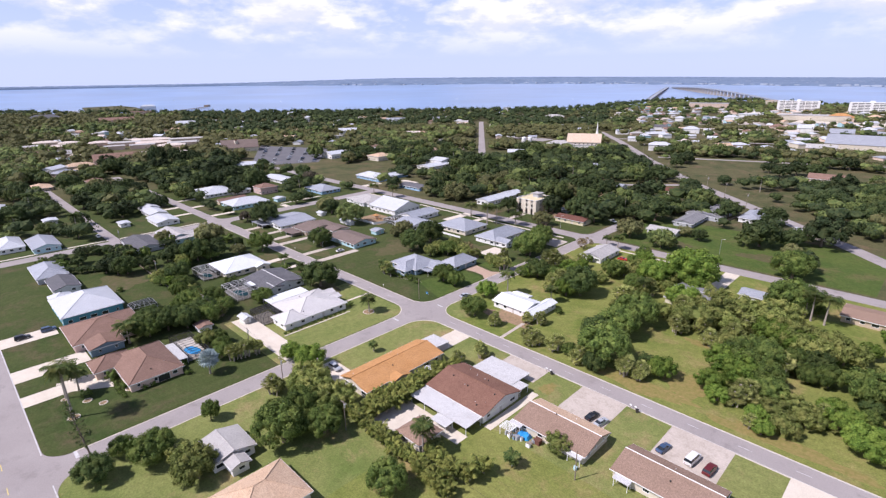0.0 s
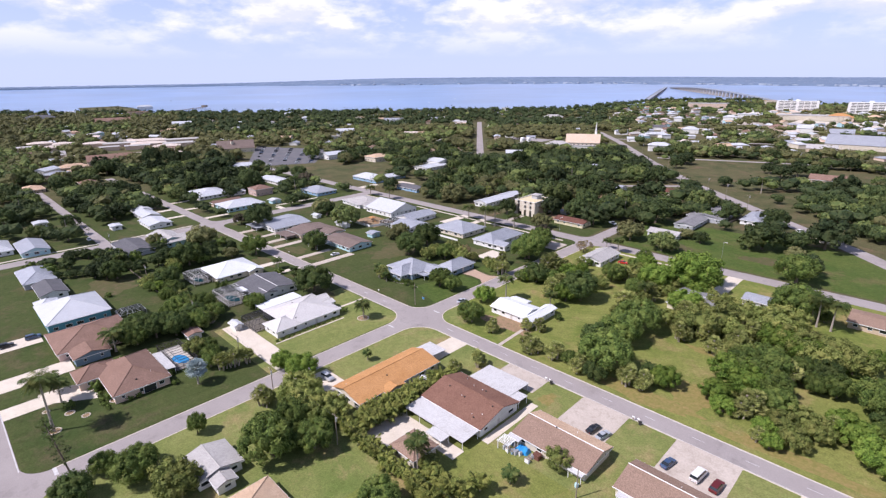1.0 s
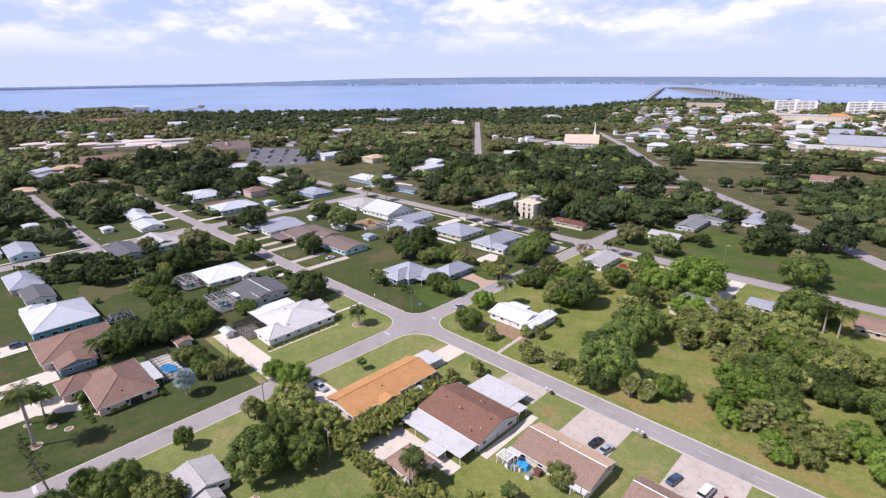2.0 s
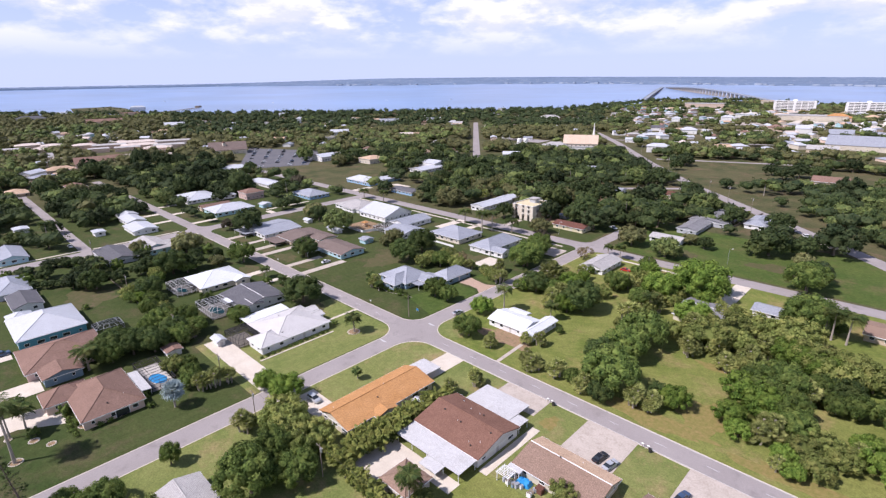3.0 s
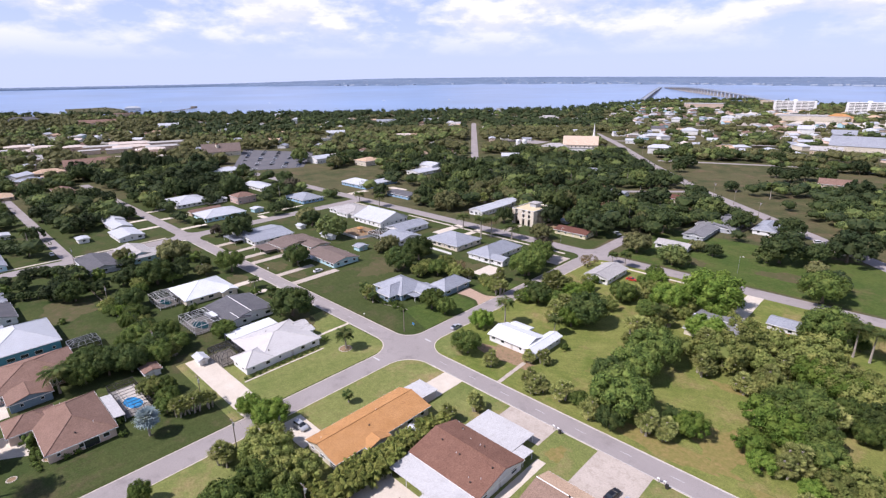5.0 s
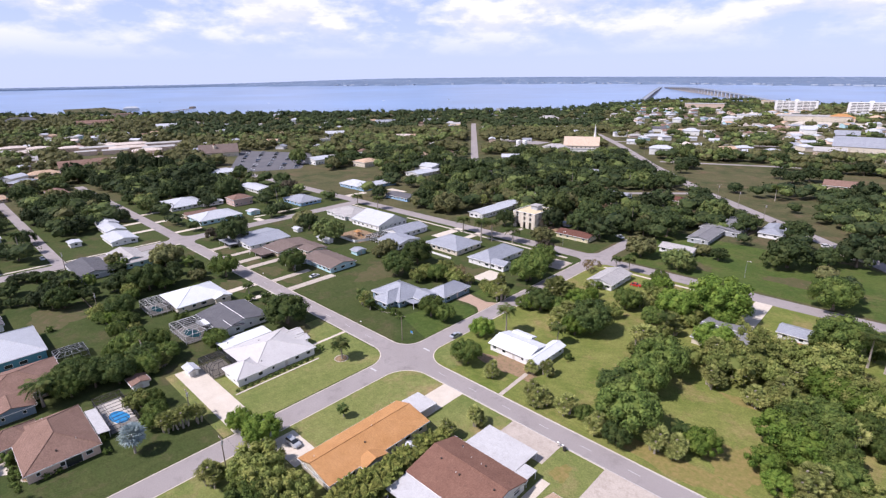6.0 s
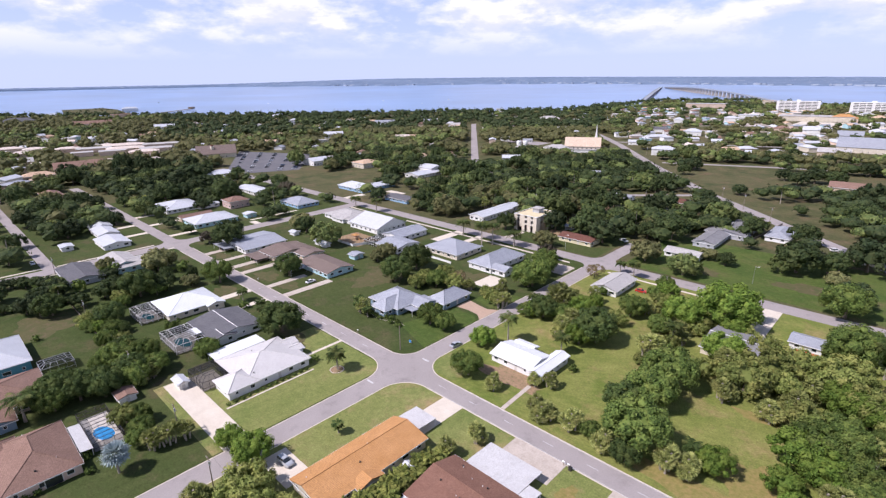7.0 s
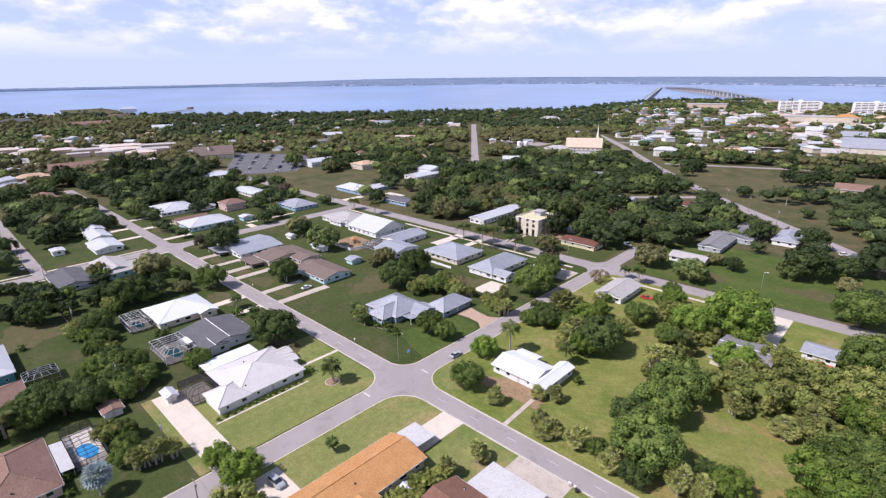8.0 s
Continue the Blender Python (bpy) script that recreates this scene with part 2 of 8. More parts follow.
M["roof_pale"] = ribbed("roof_cream_metal", (0.565, 0.545, 0.525), (0.515, 0.495, 0.48), 0.45, 0.6, rib=0.15, stain=(0.42, 0.39, 0.36), stain_amount=0.35, speck=0.3)
M["roof_cream"] = ribbed("roof_pale_shingle", (0.43, 0.41, 0.39), (0.37, 0.355, 0.34), 0.3, 0.9, across=True, stain=(0.26, 0.24, 0.22))
M["roof_brown"] = ribbed("roof_brown_shingle", (0.185, 0.098, 0.07), (0.22, 0.12, 0.085), 0.28, 0.95, spec=0.15, across=True, stain=(0.1, 0.06, 0.05))
M["roof_pink"] = ribbed("roof_rose_brown_shingle", (0.21, 0.132, 0.1), (0.25, 0.16, 0.125), 0.28, 0.95, spec=0.15, across=True, stain=(0.15, 0.1, 0.085))
M["roof_ranch"] = ribbed("roof_weathered_brown_shingle", (0.25, 0.17, 0.125), (0.29, 0.2, 0.15), 0.28, 0.95, spec=0.15, across=True, stain=(0.17, 0.12, 0.1))
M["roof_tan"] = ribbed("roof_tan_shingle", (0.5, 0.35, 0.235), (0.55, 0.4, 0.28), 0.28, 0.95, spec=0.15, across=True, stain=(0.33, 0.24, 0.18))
M["roof_church"] = ribbed("roof_tan_shingle_wide", (0.56, 0.43, 0.32), (0.6, 0.47, 0.36), 0.28, 0.95, spec=0.15, across=True, stain=(0.42, 0.33, 0.26))
M["roof_taupe"] = ribbed("roof_taupe_shingle", (0.165, 0.128, 0.11), (0.2, 0.155, 0.135), 0.28, 0.95, spec=0.15, across=True, stain=(0.11, 0.09, 0.08))
M["roof_orange"] = ribbed("roof_orange_tile", (0.44, 0.222, 0.083), (0.51, 0.272, 0.112), 0.36, 0.85, spec=0.2, across=True, rib=0.45, stain=(0.31, 0.165, 0.08))
M["roof_gray"] = ribbed("roof_grey_shingle", (0.108, 0.108, 0.118), (0.138, 0.135, 0.143), 0.28, 0.95, spec=0.15, across=True, stain=(0.072, 0.072, 0.0744))
M["roof_mid"] = ribbed("roof_mid_grey_shingle", (0.2, 0.2, 0.205), (0.24, 0.235, 0.24), 0.28, 0.95, spec=0.15, across=True, stain=(0.14, 0.14, 0.14))
M["roof_red"] = ribbed("roof_red_brown_shingle", (0.13, 0.06, 0.045), (0.16, 0.075, 0.055), 0.28, 0.95, spec=0.15, across=True, stain=(0.09, 0.05, 0.04))
M["roof_flat_tan"] = surface("roof_flat_tan", (0.55, 0.46, 0.29), (0.6, 0.51, 0.33), 0.3, 4, 0.9, (0.42, 0.35, 0.24))


def wall_paint(name, c):
    return surface(name, c, tuple(x * 0.88 for x in c), 0.5, 5.0, 0.85, tuple(x * 0.66 for x in c), (0.6, 0.82), 0.15, 0.01)


for key, c in dict(white=(0.76, 0.75, 0.72), cream=(0.62, 0.55, 0.44), pink=(0.58, 0.42, 0.37), teal=(0.1, 0.3, 0.36), aqua=(0.42, 0.62, 0.66), blue=(0.27, 0.42, 0.58),
                   gray=(0.42, 0.43, 0.45), tan=(0.5, 0.4, 0.29), peach=(0.66, 0.5, 0.4), yellow=(0.62, 0.55, 0.36), slate=(0.2, 0.28, 0.34)).items():
    M["wall_" + key] = wall_paint("wall_paint_" + key, c)
M["trim"] = surface("trim_white", (0.78, 0.78, 0.76), (0.72, 0.72, 0.7), 1.0, 8.0, 0.6)
M["glass"] = glass_material("window_glass", (0.025, 0.03, 0.035))
M["frame_dark"] = surface("bronze_frame", (0.035, 0.032, 0.03), (0.05, 0.045, 0.04), 2, 9, 0.5)
M["door"] = surface("door_paint", (0.55, 0.52, 0.48), (0.5, 0.47, 0.44), 1.0, 8.0, 0.6)
M["wood"] = surface("weathered_wood", (0.2, 0.16, 0.125), (0.26, 0.215, 0.17), 0.7, 9.0, 0.9)
M["bark"] = surface("bark", (0.13, 0.1, 0.075), (0.19, 0.15, 0.115), 1.5, 8.0, 0.95, bump=0.6, dist=0.05)
M["palm_bark"] = surface("palm_bark", (0.3, 0.26, 0.215), (0.36, 0.315, 0.265), 1.0, 7.0, 0.95, bump=0.5, dist=0.04)
M["metal"] = surface("galvanised_steel", (0.45, 0.46, 0.47), (0.52, 0.53, 0.54), 1.0, 8.0, 0.45, metal=0.6)
M["black"] = surface("black_rubber", (0.02, 0.02, 0.02), (0.03, 0.03, 0.03), 3, 15, 0.8)
M["pool_water"] = water_material("pool_water", (0.035, 0.21, 0.44), 0.08, 1.6, 0.2)
# dull copy of the pool water, shade of the screens mixed into its colour
M["pool_teal"] = water_material("pool_water_shaded", (0.035, 0.15, 0.18), 0.08, 1.6, 0.2)
M["pool_tile"] = surface("pool_deck", (0.5, 0.46, 0.41), (0.44, 0.41, 0.37), 0.8, 6.0, 0.9)
M["bay"] = water_material("bay_water", (0.13, 0.205, 0.35), 0.3, 0.08, 0.25)
M["leaf_oak"] = leafy("leaves_oak", (0.048, 0.078, 0.022), (0.15, 0.21, 0.054), (0.215, 0.255, 0.07), 0.3)
M["leaf_fresh"] = leafy("leaves_fresh", (0.062, 0.112, 0.022), (0.19, 0.285, 0.056), (0.26, 0.33, 0.072), 0.32)
M["leaf_olive"] = leafy("leaves_olive", (0.09, 0.118, 0.033), (0.245, 0.285, 0.085), (0.33, 0.325, 0.105), 0.28)
M["leaf_dark"] = leafy("leaves_dark", (0.034, 0.057, 0.02), (0.095, 0.137, 0.042), (0.138, 0.168, 0.051), 0.26)
M["leaf_brown"] = leafy("leaves_dry", (0.193, 0.14, 0.079), (0.298, 0.228, 0.123), (0.228, 0.219, 0.088))
M["leaf_silver"] = leafy("leaves_silver", (0.1885, 0.2465, 0.2537), (0.3335, 0.3915, 0.3915), (0.261, 0.3045, 0.29))
M["leaf_palm"] = leafy("fronds_green", (0.028, 0.052, 0.016), (0.085, 0.12, 0.035), (0.145, 0.15, 0.046))
M["leaf_sabal"] = leafy("fronds_sabal", (0.115, 0.14, 0.044), (0.33, 0.35, 0.12), (0.42, 0.395, 0.15))
M["leaf_hedge"] = leafy("fronds_hedge", (0.055, 0.078, 0.019), (0.2, 0.225, 0.058), (0.29, 0.275, 0.08))
# far copies of the leaves, with haze and cloud shade put into the colour
M["leaf_far_oak"] = leafy("leaves_shaded_oak", (0.035, 0.055, 0.023), (0.072, 0.102, 0.036), (0.1, 0.122, 0.043))
M["leaf_far_fresh"] = leafy("leaves_hazed_fresh", (0.07, 0.1, 0.037), (0.145, 0.185, 0.06), (0.19, 0.21, 0.072))
M["leaf_far_olive"] = leafy("leaves_hazed_olive", (0.1, 0.112, 0.05), (0.2, 0.205, 0.083), (0.245, 0.225, 0.098))
M["leaf_far_dark"] = leafy("leaves_shaded_dark", (0.027, 0.045, 0.021), (0.058, 0.082, 0.033), (0.085, 0.1, 0.041))
M["leaf_far_brown"] = leafy("leaves_shaded_dry", (0.0742, 0.0601, 0.0428), (0.111, 0.0936, 0.066), (0.0922, 0.0936, 0.0541))
M["cable"] = surface("cable_black", (0.03, 0.03, 0.03), (0.05, 0.05, 0.05), 1.0, 5.0, 0.7)

# ---- builders ----
class Mesh:
    """Gathers vertices and faces for one mesh."""

    def __init__(self):
        self.v, self.f = [], []

    def poly(self, *pts):
        i = len(self.v)
        self.v += [tuple(p) for p in pts]
        self.f.append(tuple(range(i, i + len(pts))))
        return self

    def box(self, x0, x1, y0, y1, z0, z1):
        i = len(self.v)
        self.v += [(x0, y0, z0), (x1, y0, z0), (x1, y1, z0), (x0, y1, z0), (x0, y0, z1), (x1, y0, z1), (x1, y1, z1), (x0, y1, z1)]
        self.f += [tuple(i + k for k in q) for q in ((3, 2, 1, 0), (4, 5, 6, 7), (0, 1, 5, 4), (1, 2, 6, 5), (2, 3, 7, 6), (3, 0, 4, 7))]
        return self

    def slab(self, pts, z0, z1):
        """An upright prism on a plan given counter-clockwise."""
        i, n = len(self.v), len(pts)
        self.v += [(p[0], p[1], z0) for p in pts] + [(p[0], p[1], z1) for p in pts]
        self.f.append(tuple(i + k for k in reversed(range(n))))
        self.f.append(tuple(i + n + k for k in range(n)))
        self.f += [(i + k, i + (k + 1) % n, i + n + (k + 1) % n, i + n + k) for k in range(n)]
        return self

    def tube(self, pts, radii, n=8):
        i = len(self.v)
        pts = [Vector(p) for p in pts]
        for k, p in enumerate(pts):
            d = (pts[min(k + 1, len(pts) - 1)] - pts[max(k - 1, 0)]).normalized()
            u = d.orthogonal().normalized()
            w = d.cross(u)
            for j in range(n):
                a = 2 * math.pi * j / n
                self.v.append(tuple(p + (u * math.cos(a) + w * math.sin(a)) * radii[k]))
        for k in range(len(pts) - 1):
            for j in range(n):
                b = i + k * n
                self.f.append((b + j, b + (j + 1) % n, b + n + (j + 1) % n, b + n + j))
        self.f.append(tuple(i + k for k in reversed(range(n))))
        self.f.append(tuple(i + (len(pts) - 1) * n + k for k in range(n)))
        return self

    def data(self, name, material, smooth=False):
        me = bpy.data.meshes.new(name)
        me.from_pydata(self.v, [], self.f)
        me.materials.append(material)
        if smooth:
            me.polygons.foreach_set("use_smooth", [True] * len(me.polygons))
        me.update()
        return me


def part(name, mesh, material, parent=None, label="", at=None, smooth=False):
    """Links one mesh as a part under a thing or a part."""
    me = mesh if isinstance(mesh, bpy.types.Mesh) else mesh.data(name, material, smooth)
    ob = new(name, me)
    if parent is not None:
        ob.parent = parent
    if at is not None:
        ob.matrix_local = at
    if label:
        ob["label"] = label
    return ob


def thing(name, x, y, label, category, group="", kind="", z=0.0, turn=0.0):
    ob = new(name)
    ob.empty_display_size = 0.5
    ob.matrix_world = pose(x, y, z, 0, 0, turn)
    return tagged(ob, label, category, group, kind)


def structure(name, mesh, material, label, category):
    return tagged(part(name, mesh, material), label, category, kind="structure")


# windows and doors share their meshes
WINDOW_SIZES = {"small": (0.9, 1.0, 1.05), "mid": (1.5, 1.2, 0.95), "wide": (2.2, 1.3, 0.85), "tall": (1.7, 2.05, 0.05)}
WIN = {}
for key, (w, h, sill) in WINDOW_SIZES.items():
    # the far kind: frame and pane in one joined skin
    plain = Mesh()
    rings = [(w / 2, -0.1, 0.0), (w / 2, 0.05, 0.0), (w / 2 - 0.09, 0.05, 0.09), (w / 2 - 0.09, -0.04, 0.09)]
    for a, yy, c in rings:
        plain.v += [(-a, yy, c), (a, yy, c), (a, yy, h - c), (-a, yy, h - c)]
    for i in range(3):
        plain.f += [(i * 4 + k, i * 4 + (k + 1) % 4, i * 4 + 4 + (k + 1) % 4, i * 4 + 4 + k) for k in range(4)]
    plain.f.append((12, 13, 14, 15))
    whole = plain.data("window", M["trim"])
    whole.materials.append(M["glass"])
    whole.polygons[12].material_index = 1
    ring = Mesh()
    ring.v = plain.v[:16] + [(-w / 2 + 0.09, -0.1, 0.09), (w / 2 - 0.09, -0.1, 0.09), (w / 2 - 0.09, -0.1, h - 0.09), (-w / 2 + 0.09, -0.1, h - 0.09)]
    ring.f = plain.f[:8] + [(8 + k, 8 + (k + 1) % 4, 16 + (k + 1) % 4, 16 + k) for k in range(4)]
    frame_data = ring.data("window", M["trim"])
    pane_data = Mesh().box(-w / 2 + 0.08, w / 2 - 0.08, -0.07, -0.04, 0.08, h - 0.08).data("pane", M["glass"])
    WIN[key] = (frame_data, pane_data, whole)
DOOR_LEAF = Mesh().box(-0.45, 0.45, -0.09, -0.04, 0, 2.05).box(-0.33, 0.33, -0.04, -0.025, 0.2, 0.9).box(-0.33, 0.33, -0.04, -0.025, 1.05, 1.9).data("door", M["door"])
DOOR_KNOB = Mesh().tube([(0.36, -0.04, 1.0), (0.36, 0.03, 1.0)], [0.03, 0.035], 6).data("handle", M["metal"])
GARAGE_LEAF = Mesh()
for k in range(4):
    GARAGE_LEAF.box(-2.3, 2.3, -0.1, -0.05, k * 0.54, k * 0.54 + 0.52)
GARAGE_LEAF = GARAGE_LEAF.data("garage_door", M["trim"])
SIDES = {"s": (0, -1, 0), "e": (1, 0, 90), "n": (0, 1, 180), "w": (-1, 0, 270)}   # outward normal and turn of a part whose front is -y


def put_window(house, key, x, y, z, turn, whole=False):
    frame_me, pane_me, whole_me = WIN[key]
    w = part("window", whole_me if whole else frame_me, None, house, at=pose(x, y, z, 0, 0, turn + 180))
    if not whole:
        part("pane", pane_me, None, w)
    return w


def wall_side(m, side, x0, x1, y0, y1, h, openings, th=0.2):
    """One wall with its openings: (place along the wall from its middle, width, bottom, top)."""
    horizontal = side in "sn"
    lo, hi = (x0, x1) if horizontal else (y0, y1)
    mid = (lo + hi) / 2
    if not horizontal:
        lo, hi = lo + th, hi - th

    def piece(a, b, z0, z1):
        if b - a < 0.01 or z1 - z0 < 0.01:
            return
        if side == "s": m.box(a, b, y0, y0 + th, z0, z1)
        elif side == "n": m.box(a, b, y1 - th, y1, z0, z1)
        elif side == "w": m.box(x0, x0 + th, a, b, z0, z1)
        else: m.box(x1 - th, x1, a, b, z0, z1)

    at = lo
    for c, w, z0, z1 in sorted(openings):
        piece(at, mid + c - w / 2, 0, h)
        piece(mid + c - w / 2, mid + c + w / 2, 0, z0)
        piece(mid + c - w / 2, mid + c + w / 2, z1, h)
        at = mid + c + w / 2
    piece(at, hi, 0, h)


def roof_mesh(x0, x1, y0, y1, z, rise, kind, ridge=None, th=0.2):
    """A roof over its eaves' plan. Kinds: hip, gx and gy (gables with the ridge along x or y), flat. Returns the mesh and the ridge's ends."""
    m = Mesh()
    b = z - th
    if kind == "flat":
        m.box(x0, x1, y0, y1, b, z)
        return m, None
    if kind == "hip":
        lx, ly = x1 - x0, y1 - y0
        cx, cy = (x0 + x1) / 2, (y0 + y1) / 2
        if lx >= ly:
            r0, r1 = (x0 + ly * 0.5, cy, z + rise), (x1 - ly * 0.5, cy, z + rise)
        else:
            r0, r1 = (cx, y0 + lx * 0.5, z + rise), (cx, y1 - lx * 0.5, z + rise)
        if lx >= ly:
            m.poly((x0, y0, z), (x1, y0, z), r1, r0).poly((x1, y1, z), (x0, y1, z), r0, r1)
            m.poly((x0, y1, z), (x0, y0, z), r0).poly((x1, y0, z), (x1, y1, z), r1)
        else:
            m.poly((x1, y0, z), (x1, y1, z), r1, r0).poly((x0, y1, z), (x0, y0, z), r0, r1)
            m.poly((x0, y0, z), (x1, y0, z), r0).poly((x1, y1, z), (x0, y1, z), r1)
    elif kind == "gx":
        ry = (y0 + y1) / 2 if ridge is None else ridge
        r0, r1 = (x0, ry, z + rise), (x1, ry, z + rise)
        m.poly((x0, y0, z), (x1, y0, z), r1, r0).poly((x1, y1, z), (x0, y1, z), r0, r1)
        for s, x in ((1, x0), (-1, x1)):
            q = [(x, y0, b), (x, y0, z), (x, ry, z + rise), (x, y1, z), (x, y1, b), (x, ry, z + rise - th)]
            m.poly(*(q if s > 0 else q[::-1]))
        m.poly((x0, y0, b), (x0, ry, z + rise - th), (x1, ry, z + rise - th), (x1, y0, b))
        m.poly((x1, y1, b), (x1, ry, z + rise - th), (x0, ry, z + rise - th), (x0, y1, b))
        m.poly((x0, y0, b), (x1, y0, b), (x1, y0, z), (x0, y0, z)).poly((x1, y1, b), (x0, y1, b), (x0, y1, z), (x1, y1, z))
        return m, (r0, r1)
    else:
        rx = (x0 + x1) / 2 if ridge is None else ridge
        r0, r1 = (rx, y0, z + rise), (rx, y1, z + rise)
        m.poly((x1, y0, z), (x1, y1, z), r1, r0).poly((x0, y1, z), (x0, y0, z), r0, r1)
        for s, y in ((-1, y0), (1, y1)):
            q = [(x0, y, b), (x0, y, z), (rx, y, z + rise), (x1, y, z), (x1, y, b), (rx, y, z + rise - th)]
            m.poly(*(q if s > 0 else q[::-1]))
        m.poly((x0, y0, b), (x0, y1, b), (rx, y1, z + rise - th), (rx, y0, z + rise - th))
        m.poly((x1, y1, b), (x1, y0, b), (rx, y0, z + rise - th), (rx, y1, z + rise - th))
        m.poly((x1, y0, b), (x1, y1, b), (x1, y1, z), (x1, y0, z)).poly((x0, y1, b), (x0, y0, b), (x0, y0, z), (x0, y1, z))
        return m, (r0, r1)
    m.poly((x0, y0, b), (x0, y1, b), (x1, y1, b), (x1, y0, b))
    for p, q in (((x0, y0), (x1, y0)), ((x1, y0), (x1, y1)), ((x1, y1), (x0, y1)), ((x0, y1), (x0, y0))):
        m.poly((*p, b), (*q, b), (*q, z), (*p, z))
    return m, (r0, r1)


HOUSE_RECTS = []


def house(label, wall, blocks, roof, name="house", doors=(), fascia=True, far=False, group="houses", windows=True, seed=0, ridge_cap=None, vents=0, category="house", turn=0.0, north_slope=None):
    """A house of blocks: (x0, x1, y0, y1 of the eaves, eave height, rise, roof kind[, ridge place[, roof material]])."""
    rnd = random.Random(seed + int(abs(blocks[0][0] * 7 + blocks[0][2] * 13)))
    bx, by = (blocks[0][0] + blocks[0][1]) / 2, (blocks[0][2] + blocks[0][3]) / 2
    top = thing(name, bx, by, label, category, group, turn=turn)
    whole = math.hypot(bx - 110, by + 90) > 240
    for bi, bk in enumerate(blocks):
        x0, x1, y0, y1, ez, rise, kind = bk[:7]
        if kind == "hip" and not far:
            rise *= 1.55
        if not turn:
            HOUSE_RECTS.append((x0 + 0.3, x1 - 0.3, y0 + 0.3, y1 - 0.3))
        x0, x1, y0, y1 = x0 - bx, x1 - bx, y0 - by, y1 - by
        ridge = bk[7] if len(bk) > 7 else None
        if ridge is not None:
            ridge = ridge - (by if kind == "gx" else bx)
        rmat = M[bk[8]] if len(bk) > 8 and bk[8] else M[roof]
        o = 0.55
        wx0, wx1, wy0, wy1 = x0 + o, x1 - o, y0 + o, y1 - o
        h = ez - 0.22
        wm = Mesh()
        others = [b for k, b in enumerate(blocks) if k != bi]
        storeys = max(1, min(6, int((ez + 0.3) / 2.85)))
        for side in "swne":
            nx, ny, faces = SIDES[side]
            length = (wx1 - wx0) if side in "sn" else (wy1 - wy0)
            ops = []
            seen = windows and (side in "se" or not (far or whole))
            if seen and length > 2.5:
                n = max(1, int(length / (rnd.uniform(5.5, 7.5) if far else rnd.uniform(3.2, 4.4))))
                for st in range(storeys):
                    for k in range(n):
                        key = rnd.choice(["small", "mid", "mid", "wide"]) if n > 1 else "mid"
                        w, hh, sill = WINDOW_SIZES[key]
                        if w > length / n - 0.3:
                            key = "small"; w, hh, sill = WINDOW_SIZES[key]
                        c = (k + 0.5) / n * length - length / 2 + rnd.uniform(-0.3, 0.3)
                        is_door = st == 0 and (side, k) in doors
                        is_garage = st == 0 and (side, k, "garage") in doors
                        px, py = ((wx0 + wx1) / 2 + c, wy0 if side == "s" else wy1) if side in "sn" else (wx0 if side == "w" else wx1, (wy0 + wy1) / 2 + c)
                        if any(b[0] - bx + 0.4 < px < b[1] - bx - 0.4 and b[2] - by + 0.4 < py < b[3] - by - 0.4 for b in others):
                            continue
                        tt = faces + 180
                        if is_garage:
                            ops.append((c, 4.7, 0.0, 2.2))
                            part("garage_door", GARAGE_LEAF, None, top, at=pose(px, py, 0.02, 0, 0, tt))
                            continue
                        if is_door:
                            ops.append((c, 0.94, 0.0, 2.1))
                            d = part("door", DOOR_LEAF, None, top, at=pose(px, py, 0.02, 0, 0, tt))
                            part("handle", DOOR_KNOB, None, d)
                            continue
                        if sill + hh > h - 0.1:
                            hh = h - 0.1 - sill
                        zz = sill + st * 2.9
                        if zz + hh > h - 0.05:
                            continue
                        ops.append((c, w, zz, zz + WINDOW_SIZES[key][1]))
                        put_window(top, key, px, py, zz, faces, whole)
            wall_side(wm, side, wx0, wx1, wy0, wy1, h, ops)
        wm.box(wx0 + 0.2, wx1 - 0.2, wy0 + 0.2, wy1 - 0.2, 0.0, 0.1)
        if kind == "gx":
            ry = (y0 + y1) / 2 if ridge is None else ridge
            for xa in (wx0, wx1 - 0.2):
                k0, k1 = ez - 0.2, ez - 0.24 + rise
                wm.v += [(xa, wy0, h), (xa, wy1, h), (xa, ry, k1), (xa + 0.2, wy0, h), (xa + 0.2, wy1, h), (xa + 0.2, ry, k1)]
                i = len(wm.v) - 6
                wm.f += [(i, i + 2, i + 1), (i + 3, i + 4, i + 5), (i, i + 1, i + 4, i + 3), (i + 1, i + 2, i + 5, i + 4), (i + 2, i, i + 3, i + 5)]
        elif kind == "gy":
            rx = (x0 + x1) / 2 if ridge is None else ridge
            for ya in (wy0, wy1 - 0.2):
                k1 = ez - 0.24 + rise
                wm.v += [(wx0, ya, h), (wx1, ya, h), (rx, ya, k1), (wx0, ya + 0.2, h), (wx1, ya + 0.2, h), (rx, ya + 0.2, k1)]
                i = len(wm.v) - 6
                wm.f += [(i, i + 1, i + 2), (i + 3, i + 5, i + 4), (i, i + 3, i + 4, i + 1), (i + 1, i + 4, i + 5, i + 2), (i + 2, i + 5, i + 3, i)]
        part("wall", wm, M[bk[9] if len(bk) > 9 else wall], top)
        rm, ends = roof_mesh(x0, x1, y0, y1, ez, rise, kind, ridge)
        rob = part("roof", rm, rmat, top)
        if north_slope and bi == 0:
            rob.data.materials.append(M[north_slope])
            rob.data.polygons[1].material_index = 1
